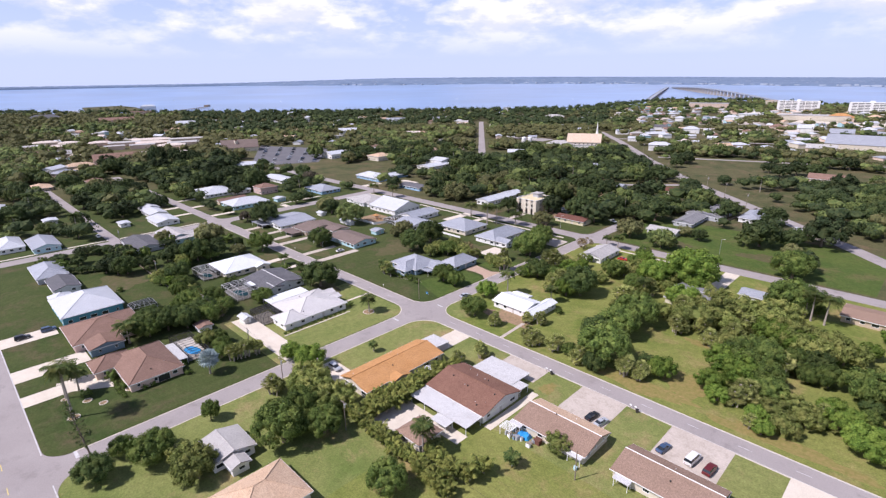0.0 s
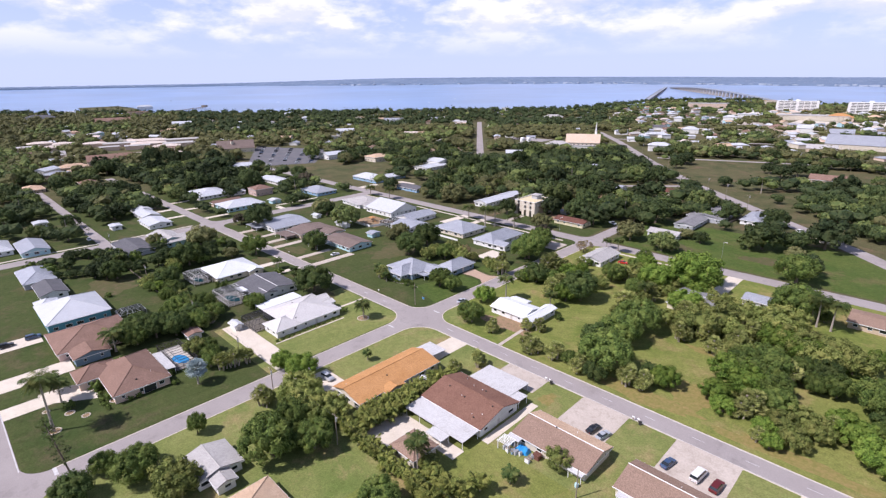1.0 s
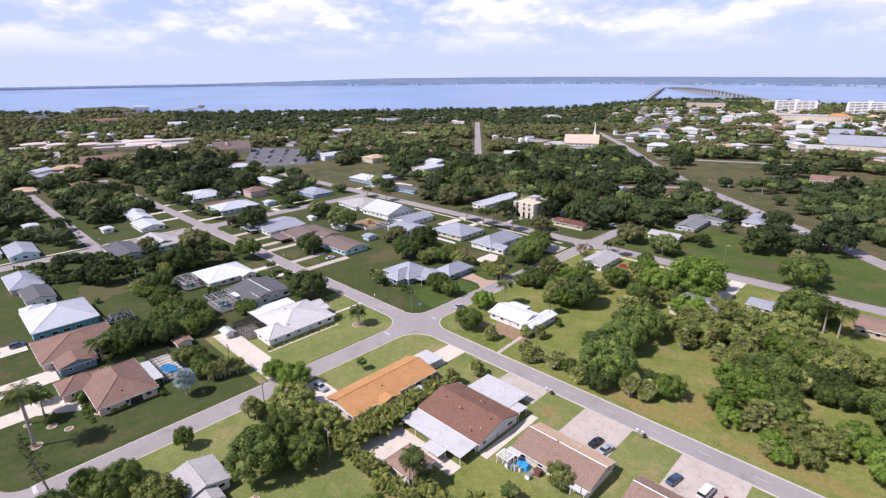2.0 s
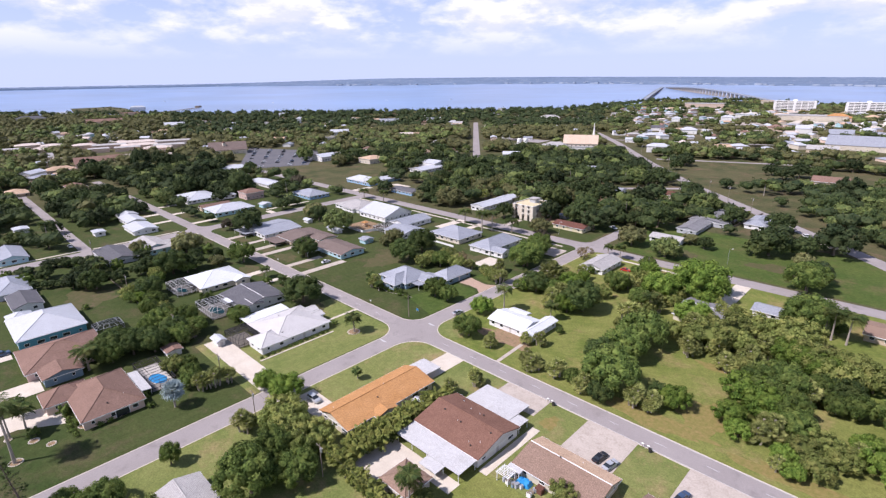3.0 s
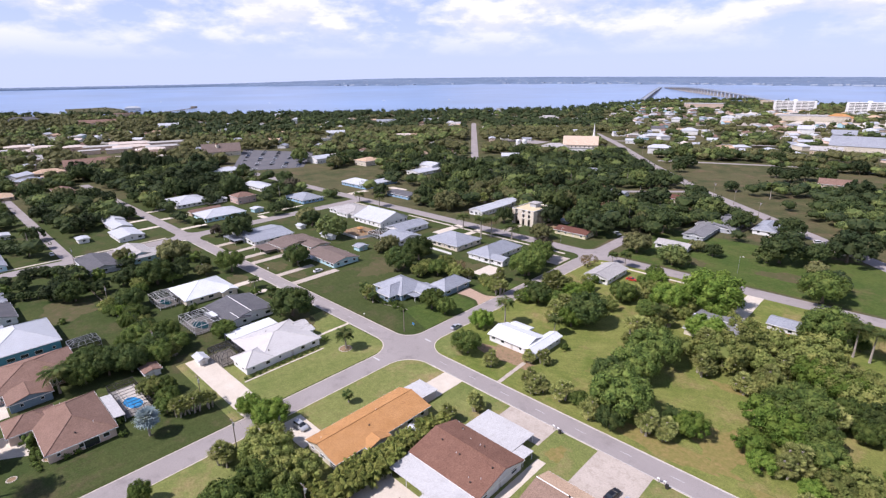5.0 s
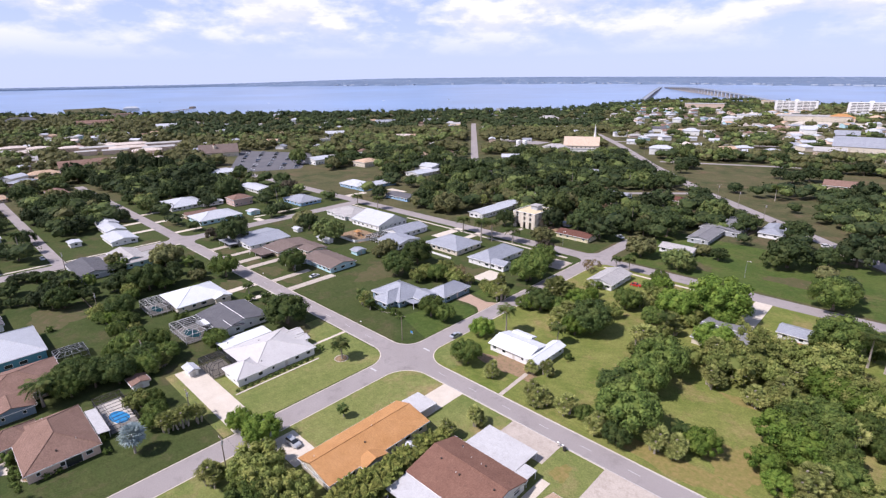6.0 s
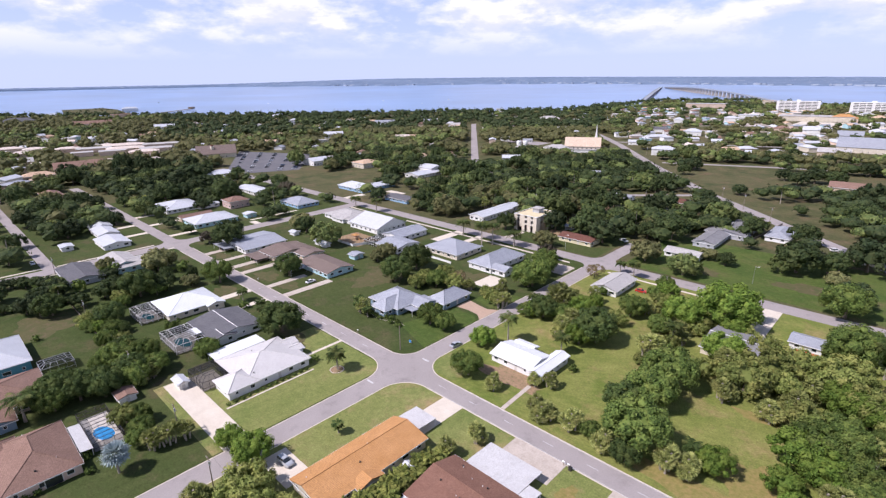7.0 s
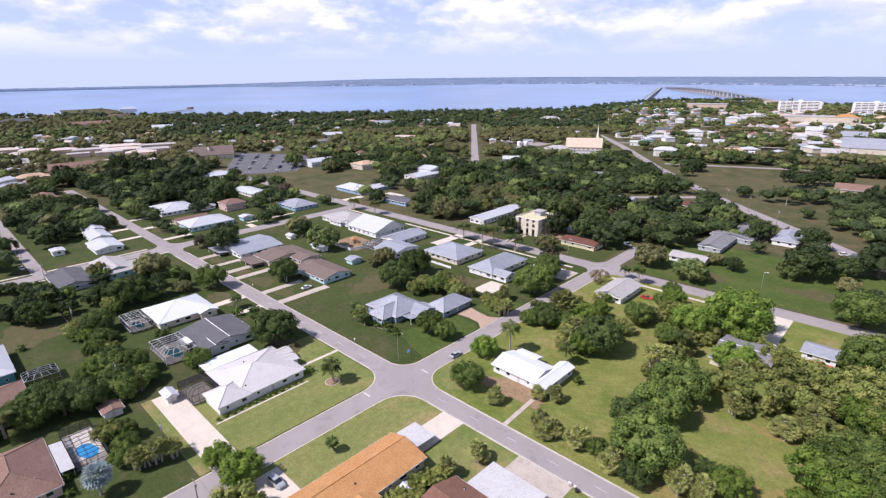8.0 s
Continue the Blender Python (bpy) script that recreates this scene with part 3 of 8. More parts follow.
        if fascia:
            f = Mesh()
            z0, z1, t = ez - 0.26, ez - 0.03, 0.06
            f.box(x0 - t, x1 + t, y0 - t, y0, z0, z1).box(x0 - t, x1 + t, y1, y1 + t, z0, z1).box(x0 - t, x0, y0, y1, z0, z1).box(x1, x1 + t, y0, y1, z0, z1)
            part("fascia", f, M["trim"], rob)
        if ends and not far:
            cap = M[ridge_cap] if ridge_cap else rmat
            if (Vector(ends[1]) - Vector(ends[0])).length > 0.3:
                part("ridge_cap", Mesh().tube([ends[0], ends[1]], [0.12, 0.12], 6), cap, rob)
            if kind == "hip":
                low = [(x0, y0, ez), (x0, y1, ez), (x1, y0, ez), (x1, y1, ez)] if x1 - x0 >= y1 - y0 else [(x0, y0, ez), (x1, y0, ez), (x0, y1, ez), (x1, y1, ez)]
                for k, corner in enumerate(low):
                    part("hip_cap", Mesh().tube([corner, ends[k // 2]], [0.13, 0.13], 6), cap, rob)
        for k in range(vents if bi == 0 else 0):
            vx, vy = rnd.uniform(x0 + 2, x1 - 2), rnd.uniform(y0 + 2, y1 - 2)
            if kind == "gx":
                ry = (y0 + y1) / 2 if ridge is None else ridge
                vz = rise * ((vy - y0) / (ry - y0) if vy < ry else (y1 - vy) / (y1 - ry))
            elif kind == "gy":
                rx = (x0 + x1) / 2 if ridge is None else ridge
                vz = rise * ((vx - x0) / (rx - x0) if vx < rx else (x1 - vx) / (x1 - rx))
            else:
                vz = rise * min(vx - x0, x1 - vx, vy - y0, y1 - vy) / (min(x1 - x0, y1 - y0) / 2)
            dark = k % 2
            part("roof_vent" if dark else "vent_pipe", Mesh().tube([(vx, vy, ez + vz - 0.15), (vx, vy, ez + vz + 0.32)], [0.16, 0.2] if dark else [0.07, 0.07], 8), M["frame_dark"] if dark else M["trim"], rob)
    return top


def flat_roof(label, x0, x1, y0, y1, z, material="roof_patio", name="carport", posts=True, category="carport", slope=0.25):
    """An open roof on posts."""
    cx, cy = (x0 + x1) / 2, (y0 + y1) / 2
    top = thing(name, cx, cy, label, category)
    a, b, c, d = x0 - cx, x1 - cx, y0 - cy, y1 - cy
    m = Mesh()
    zc, zd = z, z - slope
    m.v += [(a, c, zc - 0.12), (b, c, zc - 0.12), (b, d, zd - 0.12), (a, d, zd - 0.12), (a, c, zc), (b, c, zc), (b, d, zd), (a, d, zd)]
    m.f += [(3, 2, 1, 0), (4, 5, 6, 7), (0, 1, 5, 4), (1, 2, 6, 5), (2, 3, 7, 6), (3, 0, 4, 7)]
    # raised seams of the pans
    part("roof", m, M[material], top)
    if posts:
        n = max(2, int((b - a) / 4))
        for k in range(n):
            px = a + 0.3 + (b - a - 0.6) * k / (n - 1)
            for py, pz in ((d - 0.25, zd), (c + 0.25, zc)):
                part("post", Mesh().box(px - 0.06, px + 0.06, py - 0.06, py + 0.06, 0, pz - 0.125), M["trim"], top)
    return top

# ---- ground, water, far shore ----
SHORE = [(-1900, 60), (-1709, 114), (-1560, 250), (-1440, 350), (-1190, 489), (-1028, 627), (-811, 863), (-574, 1057), (-492, 1235), (-590, 1574), (-513, 1658), (-372, 1754), (-165, 1593), (9, 1562), (900, 1500), (4400, 1400)]
land = Mesh()
ring = [(-4400, -1500), (-2300, -40)] + SHORE + [(4400, -4400), (-4400, -4400)]
shore_rnd = random.Random(5)
fine = []
for (ax_, ay_), (bx_, by_) in zip(ring, ring[1:] + ring[:1]):
    steps = 14 if ay_ > 0 and by_ > 0 else 1
    for k in range(steps):
        u = k / steps
        j = 14 if steps > 1 and k else 0
        fine.append((ax_ + (bx_ - ax_) * u + shore_rnd.uniform(-j, j), ay_ + (by_ - ay_) * u + shore_rnd.uniform(-j, j)))
land.slab(fine[::-1], -2.0, 0.0)
structure("ground", land, M["grass"], "flat scrubby land with dry patches down to the bay shore", "ground")

bay = Mesh()
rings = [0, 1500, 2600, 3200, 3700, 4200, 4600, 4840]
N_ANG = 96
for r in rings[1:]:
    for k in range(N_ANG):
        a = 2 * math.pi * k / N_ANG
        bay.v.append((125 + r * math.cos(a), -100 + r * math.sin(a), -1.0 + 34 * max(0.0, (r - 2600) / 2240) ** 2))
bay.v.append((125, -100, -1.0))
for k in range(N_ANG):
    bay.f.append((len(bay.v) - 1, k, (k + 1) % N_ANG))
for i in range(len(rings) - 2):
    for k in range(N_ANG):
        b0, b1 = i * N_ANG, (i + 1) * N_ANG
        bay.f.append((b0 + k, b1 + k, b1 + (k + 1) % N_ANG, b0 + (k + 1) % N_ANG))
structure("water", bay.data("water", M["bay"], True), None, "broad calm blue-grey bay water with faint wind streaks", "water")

# wooded shore in blue-grey: the haze of distance is put into its colour
M["far_land"] = surface("far_shore_hazed", (0.105, 0.15, 0.225), (0.145, 0.195, 0.28), 0.006, 0.05, 0.95, (0.4, 0.42, 0.46), (0.6, 0.68), 0.0)
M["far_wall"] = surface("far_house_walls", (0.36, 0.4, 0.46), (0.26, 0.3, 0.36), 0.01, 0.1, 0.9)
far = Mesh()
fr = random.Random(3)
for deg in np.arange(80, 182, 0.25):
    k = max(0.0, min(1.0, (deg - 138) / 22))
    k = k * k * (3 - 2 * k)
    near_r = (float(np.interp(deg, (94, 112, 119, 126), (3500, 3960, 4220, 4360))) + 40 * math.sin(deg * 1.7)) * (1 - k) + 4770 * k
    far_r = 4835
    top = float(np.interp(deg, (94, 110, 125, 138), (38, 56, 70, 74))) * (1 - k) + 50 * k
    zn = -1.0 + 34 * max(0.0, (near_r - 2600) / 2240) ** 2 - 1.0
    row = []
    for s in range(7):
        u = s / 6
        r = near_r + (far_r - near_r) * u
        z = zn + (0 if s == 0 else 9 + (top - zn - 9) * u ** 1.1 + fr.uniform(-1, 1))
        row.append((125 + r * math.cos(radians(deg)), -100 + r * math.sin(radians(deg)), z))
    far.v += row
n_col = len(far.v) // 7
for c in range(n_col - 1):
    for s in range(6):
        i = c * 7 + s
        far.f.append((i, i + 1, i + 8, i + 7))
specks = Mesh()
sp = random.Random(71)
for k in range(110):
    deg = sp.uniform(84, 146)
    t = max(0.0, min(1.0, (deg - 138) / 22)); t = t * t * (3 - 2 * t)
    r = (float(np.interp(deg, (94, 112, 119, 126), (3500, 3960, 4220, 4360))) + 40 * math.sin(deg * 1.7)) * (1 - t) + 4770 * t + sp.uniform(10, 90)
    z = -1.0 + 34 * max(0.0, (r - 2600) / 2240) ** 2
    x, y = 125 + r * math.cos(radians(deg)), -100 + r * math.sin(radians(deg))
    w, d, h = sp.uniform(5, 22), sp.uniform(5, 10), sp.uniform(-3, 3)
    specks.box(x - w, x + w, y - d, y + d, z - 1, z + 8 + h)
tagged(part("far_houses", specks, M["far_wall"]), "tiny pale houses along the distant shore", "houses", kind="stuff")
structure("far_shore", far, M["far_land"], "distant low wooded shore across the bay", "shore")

# ---- roads ----
def strip(name, x0, x1, y0, y1, z, material, label, category="road"):
    return structure(name, Mesh().box(x0, x1, y0, y1, -0.3, z), M[material], label, category)


def way(name, pts, width, z, material, label, category="road"):
    """A road along a line of points."""
    m = Mesh()
    left, right = [], []
    pts = [Vector((*p, 0)) for p in pts]
    for k, p in enumerate(pts):
        d = (pts[min(k + 1, len(pts) - 1)] - pts[max(k - 1, 0)]).normalized()
        nrm = Vector((-d.y, d.x, 0)) * width / 2
        left.append(p + nrm); right.append(p - nrm)
    m.slab([(p.x, p.y) for p in right] + [(p.x, p.y) for p in reversed(left)], -0.3, z)
    return structure(name, m, M[material], label, category)


def fillet(cx, cy, sx, sy, r, z):
    """Rounds a corner of two roads at (cx, cy), into the quarter (sx, sy)."""
    pts = [(cx - sx * 0.3, cy - sy * 0.3), (cx + sx * r, cy - sy * 0.3)]
    for k in range(9):
        a = math.pi / 2 * k / 8
        pts.append((cx + sx * (r - r * math.sin(a)), cy + sy * (r - r * math.cos(a))))
    pts.append((cx - sx * 0.3, cy + sy * r))
    if sx * sy < 0:
        pts = pts[::-1]
    m = Mesh().slab(pts, -0.3, z)
    return m


strip("road_main", -420, 300, 0.1, 6.6, 0.040, "asphalt", "worn pale asphalt street with a faint dashed centre line")
strip("road_cross", 0.0, 7.3, -117, 170, 0.036, "asphalt", "worn pale asphalt side street between mown verges")
strip("road_near", -420, 300, -134, -116.9, 0.032, "asphalt", "wide pale asphalt street with white edge lines")
strip("road_back", -420, 300, 126.0, 134.6, 0.044, "asphalt", "pale asphalt street behind the houses")
strip("road_side", -192, -182.5, -300, 126, 0.034, "asphalt", "asphalt side street between small houses")
strip("road_lane", -420, -192, -57, -51.5, 0.038, "asphalt", "narrow asphalt lane")
way("road_diagonal", [(-270, 645), (-190, 550), (-88, 416), (-12, 325), (46, 268), (110, 205), (175, 134)], 9.0, 0.05, "asphalt", "long straight asphalt street running towards the bay")
way("road_straight", [(-545, 676), (-509, 634), (-248, 332), (-215, 292)], 8.5, 0.05, "asphalt", "straight pale street running to the wooded shore")
way("road_town_a", [(-93, 445), (9, 484), (180, 549)], 7.0, 0.046, "asphalt", "pale street through the far town")
way("road_town_b", [(-210, 575), (-60, 632), (120, 700)], 7.0, 0.046, "asphalt", "pale street through the far town")
way("road_town_c", [(-250, 760), (-60, 832), (160, 915)], 9.0, 0.046, "concrete_old", "broad pale street through the far town")
way("road_park", [(-110, 232), (-9, 316)], 6.0, 0.046, "asphalt", "narrow pale lane across rough grass")
for nm, c in (("a", (0, 0.1, -1, -1, 9)), ("b", (7.3, 0.1, 1, -1, 9)), ("c", (0, 6.6, -1, 1, 7)), ("d", (7.3, 6.6, 1, 1, 9)), ("e", (0, -116.9, -1, 1, 6)), ("f", (7.3, -116.9, 1, 1, 7)),
              ("g", (-192, 0.1, -1, -1, 6)), ("h", (-182.5, 0.1, 1, -1, 6)), ("i", (-192, 6.6, -1, 1, 6)), ("j", (-182.5, 6.6, 1, 1, 6)),
              ("k", (0, 126, -1, -1, 6)), ("l", (7.3, 126, 1, -1, 6)), ("m", (0, 134.6, -1, 1, 6)), ("n", (7.3, 134.6, 1, 1, 6))):
    structure("road_corner_" + nm, fillet(*c, 0.03), M["asphalt"], "rounded asphalt street corner", "road")
# pale concrete edging beside the streets
for k, (x0, x1, y0, y1) in enumerate(((-172, -9, -0.2, 0.08), (16.3, 230, -0.2, 0.08), (-172, -7, 6.62, 6.9), (16.3, 230, 6.62, 6.9), (-0.28, -0.02, -110.9, -8.9), (7.32, 7.58, -109.9, -8.9), (-0.28, -0.02, 13.6, 119.8), (7.32, 7.58, 15.6, 119.8))):
    structure("kerb_" + "abcdefgh"[k], Mesh().box(x0, x1, y0, y1, -0.2, 0.047), M["concrete"], "pale flush concrete edging along the asphalt", "kerb")
for nm, (cx, cy, sx, sy, r) in (("i", (0, 0.1, -1, -1, 9)), ("j", (7.3, 0.1, 1, -1, 9)), ("k", (0, 6.6, -1, 1, 7)), ("l", (7.3, 6.6, 1, 1, 9))):
    arc = Mesh()
    for k in range(13):
        a0 = math.pi / 2 * k / 12
        for q in (r + 0.02, r - 0.26):
            for z in (-0.1, 0.046):
                arc.v.append((cx + sx * (r - q * math.sin(a0)), cy + sy * (r - q * math.cos(a0)), z))
    for k in range(12):
        i = 4 * k
        for a0, b0 in ((0, 1), (1, 3), (3, 2), (2, 0)):
            arc.f.append((i + a0, i + 4 + a0, i + 4 + b0, i + b0) if sx * sy > 0 else (i + b0, i + 4 + b0, i + 4 + a0, i + a0))
    structure("kerb_" + nm, arc, M["concrete"], "pale curved concrete edging at a street corner", "kerb")
structure("parking_lot", Mesh().slab([(-383, 119), (-351, 181), (-436, 251), (-534, 206)], -0.3, 0.05), M["asphalt_dark"], "dark asphalt parking lot full of cars", "parking lot")

structure("meadow", Mesh().box(3.5, 230, -116.8, 126.1, -0.2, 0.006), M["meadow"], "sunlit rough grass with straw-coloured patches", "grass")
structure("verge", Mesh().box(-330, 3.5, -116.8, 126.1, -0.2, 0.006), M["lawn"], "mown green verge along the streets", "grass")
# mown lots, greener than the rough grass, darkened in colour for cloud shade
for nm, box in (("a", (-178, -0.8, -115.5, -57.2)), ("b", (-178, -42, -56.0, -0.6)), ("c", (-178, -0.8, 7.4, 118)), ("d", (-330, -196, 8, 122)), ("e", (-330, -196, -50, -0.8)), ("g", (-330, -198, -112, -60)), ("h", (-70, -2, 136, 180))):
    structure("lawn_" + nm, Mesh().box(*box, -0.2, 0.014), M["lawn"], "mown dark green lawn round houses", "lawn")
structure("lawn_f", Mesh().box(12, 128, 137, 200, -0.2, 0.014), M["lawn_park"], "open mown park-like lawn beside a street", "lawn")
for nm, box in (("i", (7.6, 200, -33, -0.2)), ("m", (7.6, 57, -54.9, -33.1)), ("j", (7.6, 57, -116.5, -55.0)), ("k", (7.9, 20, 8, 22)), ("l", (-41.9, -0.8, -55.9, -0.6))):
    structure("lawn_" + nm, Mesh().box(*box, -0.2, 0.012), M["lawn_mid"], "mown fresh green lawn round houses", "lawn")

# road markings, one piece each
dash = Mesh().box(-1.5, 1.5, -0.07, 0.07, 0, 0.008).data("centre_dash", M["paint_white"])
marking = thing("road_marking", 60, 3.35, "faint white dashes along the street's centre", "road marking", kind="structure", z=0.041)
for k in range(24):
    x = -90 + 12.2 * k
    if not -6 < x < 14:
        part("centre_dash", dash, None, marking, at=pose(x - 60, 0, 0))
for nm, box in (("a", (0.5, 3.4, -9.6, -9.0, 0.044)), ("b", (4.0, 6.9, 10.4, 11.0, 0.044)), ("c", (-0.2, 3.0, -111.4, -110.6, 0.044))):
    structure("stop_bar_" + nm, Mesh().box(*box[:4], 0.036, box[4]), M["paint_white"], "worn white stop bar", "road marking")
for nm, box in (("c", (17, 300, 0.22, 0.34)), ("d", (17, 300, 6.36, 6.48)), ("e", (-170, -9, 0.22, 0.34))):
    structure("edge_line_" + nm, Mesh().box(*box, 0.03, 0.046), M["paint_white"], "thin worn white road edge line", "road marking")
structure("edge_line_a", Mesh().box(-300, -4.4, -117.25, -117.0, 0.03, 0.04), M["paint_white"], "white road edge line", "road marking")
structure("edge_line_b", Mesh().box(9.6, 200, -117.25, -117.0, 0.03, 0.04), M["paint_white"], "white road edge line", "road marking")
ydash = Mesh().box(-1.5, 1.5, -0.08, 0.08, 0, 0.008).data("centre_dash", M["paint_yellow"])
marking = thing("road_marking", -20, -124.6, "worn yellow centre dashes", "road marking", kind="structure", z=0.033)
for k in range(16):
    part("centre_dash", ydash, None, marking, at=pose(-70 + 10.5 * k, 0, 0))

# ---- driveways and paths ----
N_DRIVE = 0


def drive(x0, x1, y0, y1, material="concrete", label="pale concrete driveway", category="driveway", z=0.052):
    """Slabs with joints."""
    global N_DRIVE
    N_DRIVE += 1
    m = Mesh()
    nx, ny = max(1, round((x1 - x0) / 6.5)), max(1, round((y1 - y0) / 6.5))
    for i in range(nx):
        for j in range(ny):
            m.box(x0 + (x1 - x0) * i / nx + 0.008, x0 + (x1 - x0) * (i + 1) / nx - 0.008, y0 + (y1 - y0) * j / ny + 0.008, y0 + (y1 - y0) * (j + 1) / ny - 0.008, -0.2, z)
    m.box(x0 + 0.02, x1 - 0.02, y0 + 0.02, y1 - 0.02, -0.2, z - 0.02)
    return structure("driveway_%d" % N_DRIVE, m, M[material], label, category)


drive(23.8, 31.2, -16.4, 0.0)
drive(49.2, 63.8, -8.6, -0.1, "concrete_old", "weathered concrete parking apron")
drive(75.4, 89.0, -16.0, 0.2, "concrete_old", "stained concrete parking apron beside a ranch house")
drive(101.4, 116.4, -16.0, 0.2, "concrete_old", "stained concrete parking apron with parked cars")
drive(127.8, 143, -16.0, 0.2, "concrete", "pale concrete parking apron")
drive(66.2, 68.6, -34, -12.5, "concrete", "narrow concrete walk along a gable wall", "path")
drive(42.4, 56, -53, -40, "concrete", "pale concrete patio", "patio")
drive(56, 66, -44, -40, "concrete", "pale concrete patio", "patio")
drive(-41.5, -0.3, -53.2, -46.0, "concrete", "long pale concrete driveway to a white house")
drive(-40.5, -30, -46.0, -38.9, "concrete", "concrete slab under a screen enclosure", "patio")
drive(-17.0, -16.4, -45.0, -17.0, "concrete", "white concrete edging along a planting bed", "edging", 0.12)
drive(-26.3, -25.1, -15.5, 0.1, "concrete", "narrow concrete front walk", "path")
drive(-37.9, -31.3, -117, -99.5)
drive(-37.9, -28, -99.45, -95.5)
drive(-57.0, -48.2, -117, -97)
drive(-87.0, -78.4, -117, -100.5)
structure("driveway_curved", Mesh().slab([(-15.0, 47.6), (-9.0, 48.2), (-4.0, 47.6), (-0.4, 44.6), (-0.4, 56.0), (-4.0, 53.8), (-9.0, 54.4), (-15.0, 55.6)], -0.2, 0.052), M["pavers"], "tan paver driveway widening to the street", "driveway")
structure("lawn_n", Mesh().slab([(-14, 57.5), (-4, 55.5), (-0.8, 58), (-0.8, 72), (-14, 70)], -0.2, 0.018), M["lawn_park"], "watered bright green lawn beside a paver driveway", "lawn")
structure("lawn_o", Mesh().slab([(-20, 22), (-0.8, 16), (-0.8, 43), (-4, 46), (-14, 46)], -0.2, 0.018), M["lawn_park"], "watered green lawn before a grey-blue house", "lawn")
drive(-24, -2, 105, 117, "concrete_old", "concrete driveway apron")
drive(-26, -17, 70, 83, "concrete", "pale concrete garage apron")
drive(75, 81, 95, 126.0, "concrete", "pale concrete driveway between palms")
drive(-78, -74, 6.6, 30, "concrete_old", "concrete driveway across a lawn")
drive(-92, -88.5, 6.6, 26, "concrete_old", "concrete driveway across a lawn")
drive(-117, -113, 6.6, 30, "concrete_old", "concrete driveway across a lawn")
drive(-128, -124, 6.6, 27, "concrete_old", "concrete driveway across a lawn")
drive(-141, -137.5, 6.6, 24, "concrete_old", "concrete driveway across a lawn")
drive(-158, -154, 6.6, 22, "concrete_old", "concrete driveway across a lawn")
drive(-80, -77, -14.5, 0.1, "concrete", "pale concrete driveway")
drive(-95, -91, -15, 0.1, "concrete", "pale concrete driveway")
drive(-208, -204, 6.6, 22)
drive(-242, -238, 6.6, 24)
drive(-270, -266, 6.6, 24)
drive(-226, -222, -13, 0.1)
drive(-250, -246, -12, 0.1)
drive(-200, -192, 53, 57)
drive(-205, -203, 56, 90, "concrete", "pale concrete walk", "path")
drive(-182.5, -135, 119.6, 121.0, "concrete", "pale concrete sidewalk", "sidewalk")
drive(-126, -8, 121.2, 122.6, "concrete", "pale concrete sidewalk", "sidewalk")
drive(12, 60, 121.2, 122.6, "concrete", "pale concrete sidewalk", "sidewalk")
drive(-181.2, -179.8, -60, 0, "concrete", "pale concrete sidewalk", "sidewalk")
drive(-196, -194.4, -300, -57, "concrete", "pale concrete sidewalk", "sidewalk")
drive(-194.6, -193.2, -51, -6, "concrete", "pale concrete sidewalk", "sidewalk")
drive(-212, -206, 134.6, 152)
drive(-204, -186, 170, 176)
drive(-70, -66, 107, 126)
drive(-86, -80, 104, 126)
drive(-58, -54, 134.6, 150, "concrete_old")
for lx, ly, lw, ld, tn in ((-585, 105, 34, 80, "concrete_old"), (-20, 1005, 130, 90, "concrete"), (-110, 930, 90, 60, "concrete_old"), (-150, 1180, 160, 90, "concrete"), (20, 735, 90, 60, "concrete_old"), (-180, 282, 36, 26, "asphalt"), (-300, 500, 60, 30, "asphalt")):
    drive(lx - lw / 2, lx + lw / 2, ly - ld / 2, ly + ld / 2, tn, "broad pale paved parking ground", "parking lot", 0.04)
def patch(name, cx, cy, rx, ry, seed, material="dirt", label="bare worn sandy soil", z=None):
    """Ground cover with a ragged outline."""
    rnd = random.Random(seed)
    z = 0.016 + 0.0035 * (seed % 7) if z is None else z
    pts = []
    for k in range(40):
        t = 2 * math.pi * k / 40
        r = 1 + 0.16 * math.sin(3 * t + seed) + 0.1 * math.sin(7 * t + 2 * seed) + rnd.uniform(-0.07, 0.07)
        pts.append((cx + rx * r * math.cos(t), cy + ry * r * math.sin(t)))
    return structure("soil_" + name, Mesh().slab(pts, -0.2, z), M[material], label, "soil")


patch("yard", 31.5, 21.0, 10.5, 4.0, 3, label="bare sandy yard before a white cottage")
way("garden_path", [(39.4, 7.0), (38.6, 21.1)], 1.3, 0.05, "concrete_old", "pale concrete path from the street to a cottage", "path")
patch("field_a", 97.0, 22.0, 6, 8, 5, "dry_grass", "dry brown grass along a thicket")
patch("field_b", 86, 12, 16, 3.2, 6, "dry_grass", "dry brown grass verge")
patch("field_e", 124, 11.5, 18, 2.6, 9, "dry_grass", "dry brown grass verge")
patch("field_f", 118, 51, 5, 2.5, 10, "dry_grass", "dry brown grass in a glade")
patch("field_c", 92, 49.5, 7, 1.8, 7, "dry_grass", "dry brown grass beside palms")
patch("field_d", 72, 27, 2.6, 6.5, 8, "dry_grass", "dry brown grass beside trees")
patch("lot_a", -40, 160, 6, 8, 11)
patch("lot_b", -52, 228, 22, 16, 12, label="cleared reddish soil among dark trees")
patch("lot_d", -46, 64, 5, 3, 14)
patch("lot_e", -110, -49.5, 9, 1.6, 15)
patch("lot_f", 68.6, -8, 2.0, 3, 16, "dry_grass", "worn dry grass beside a carport")
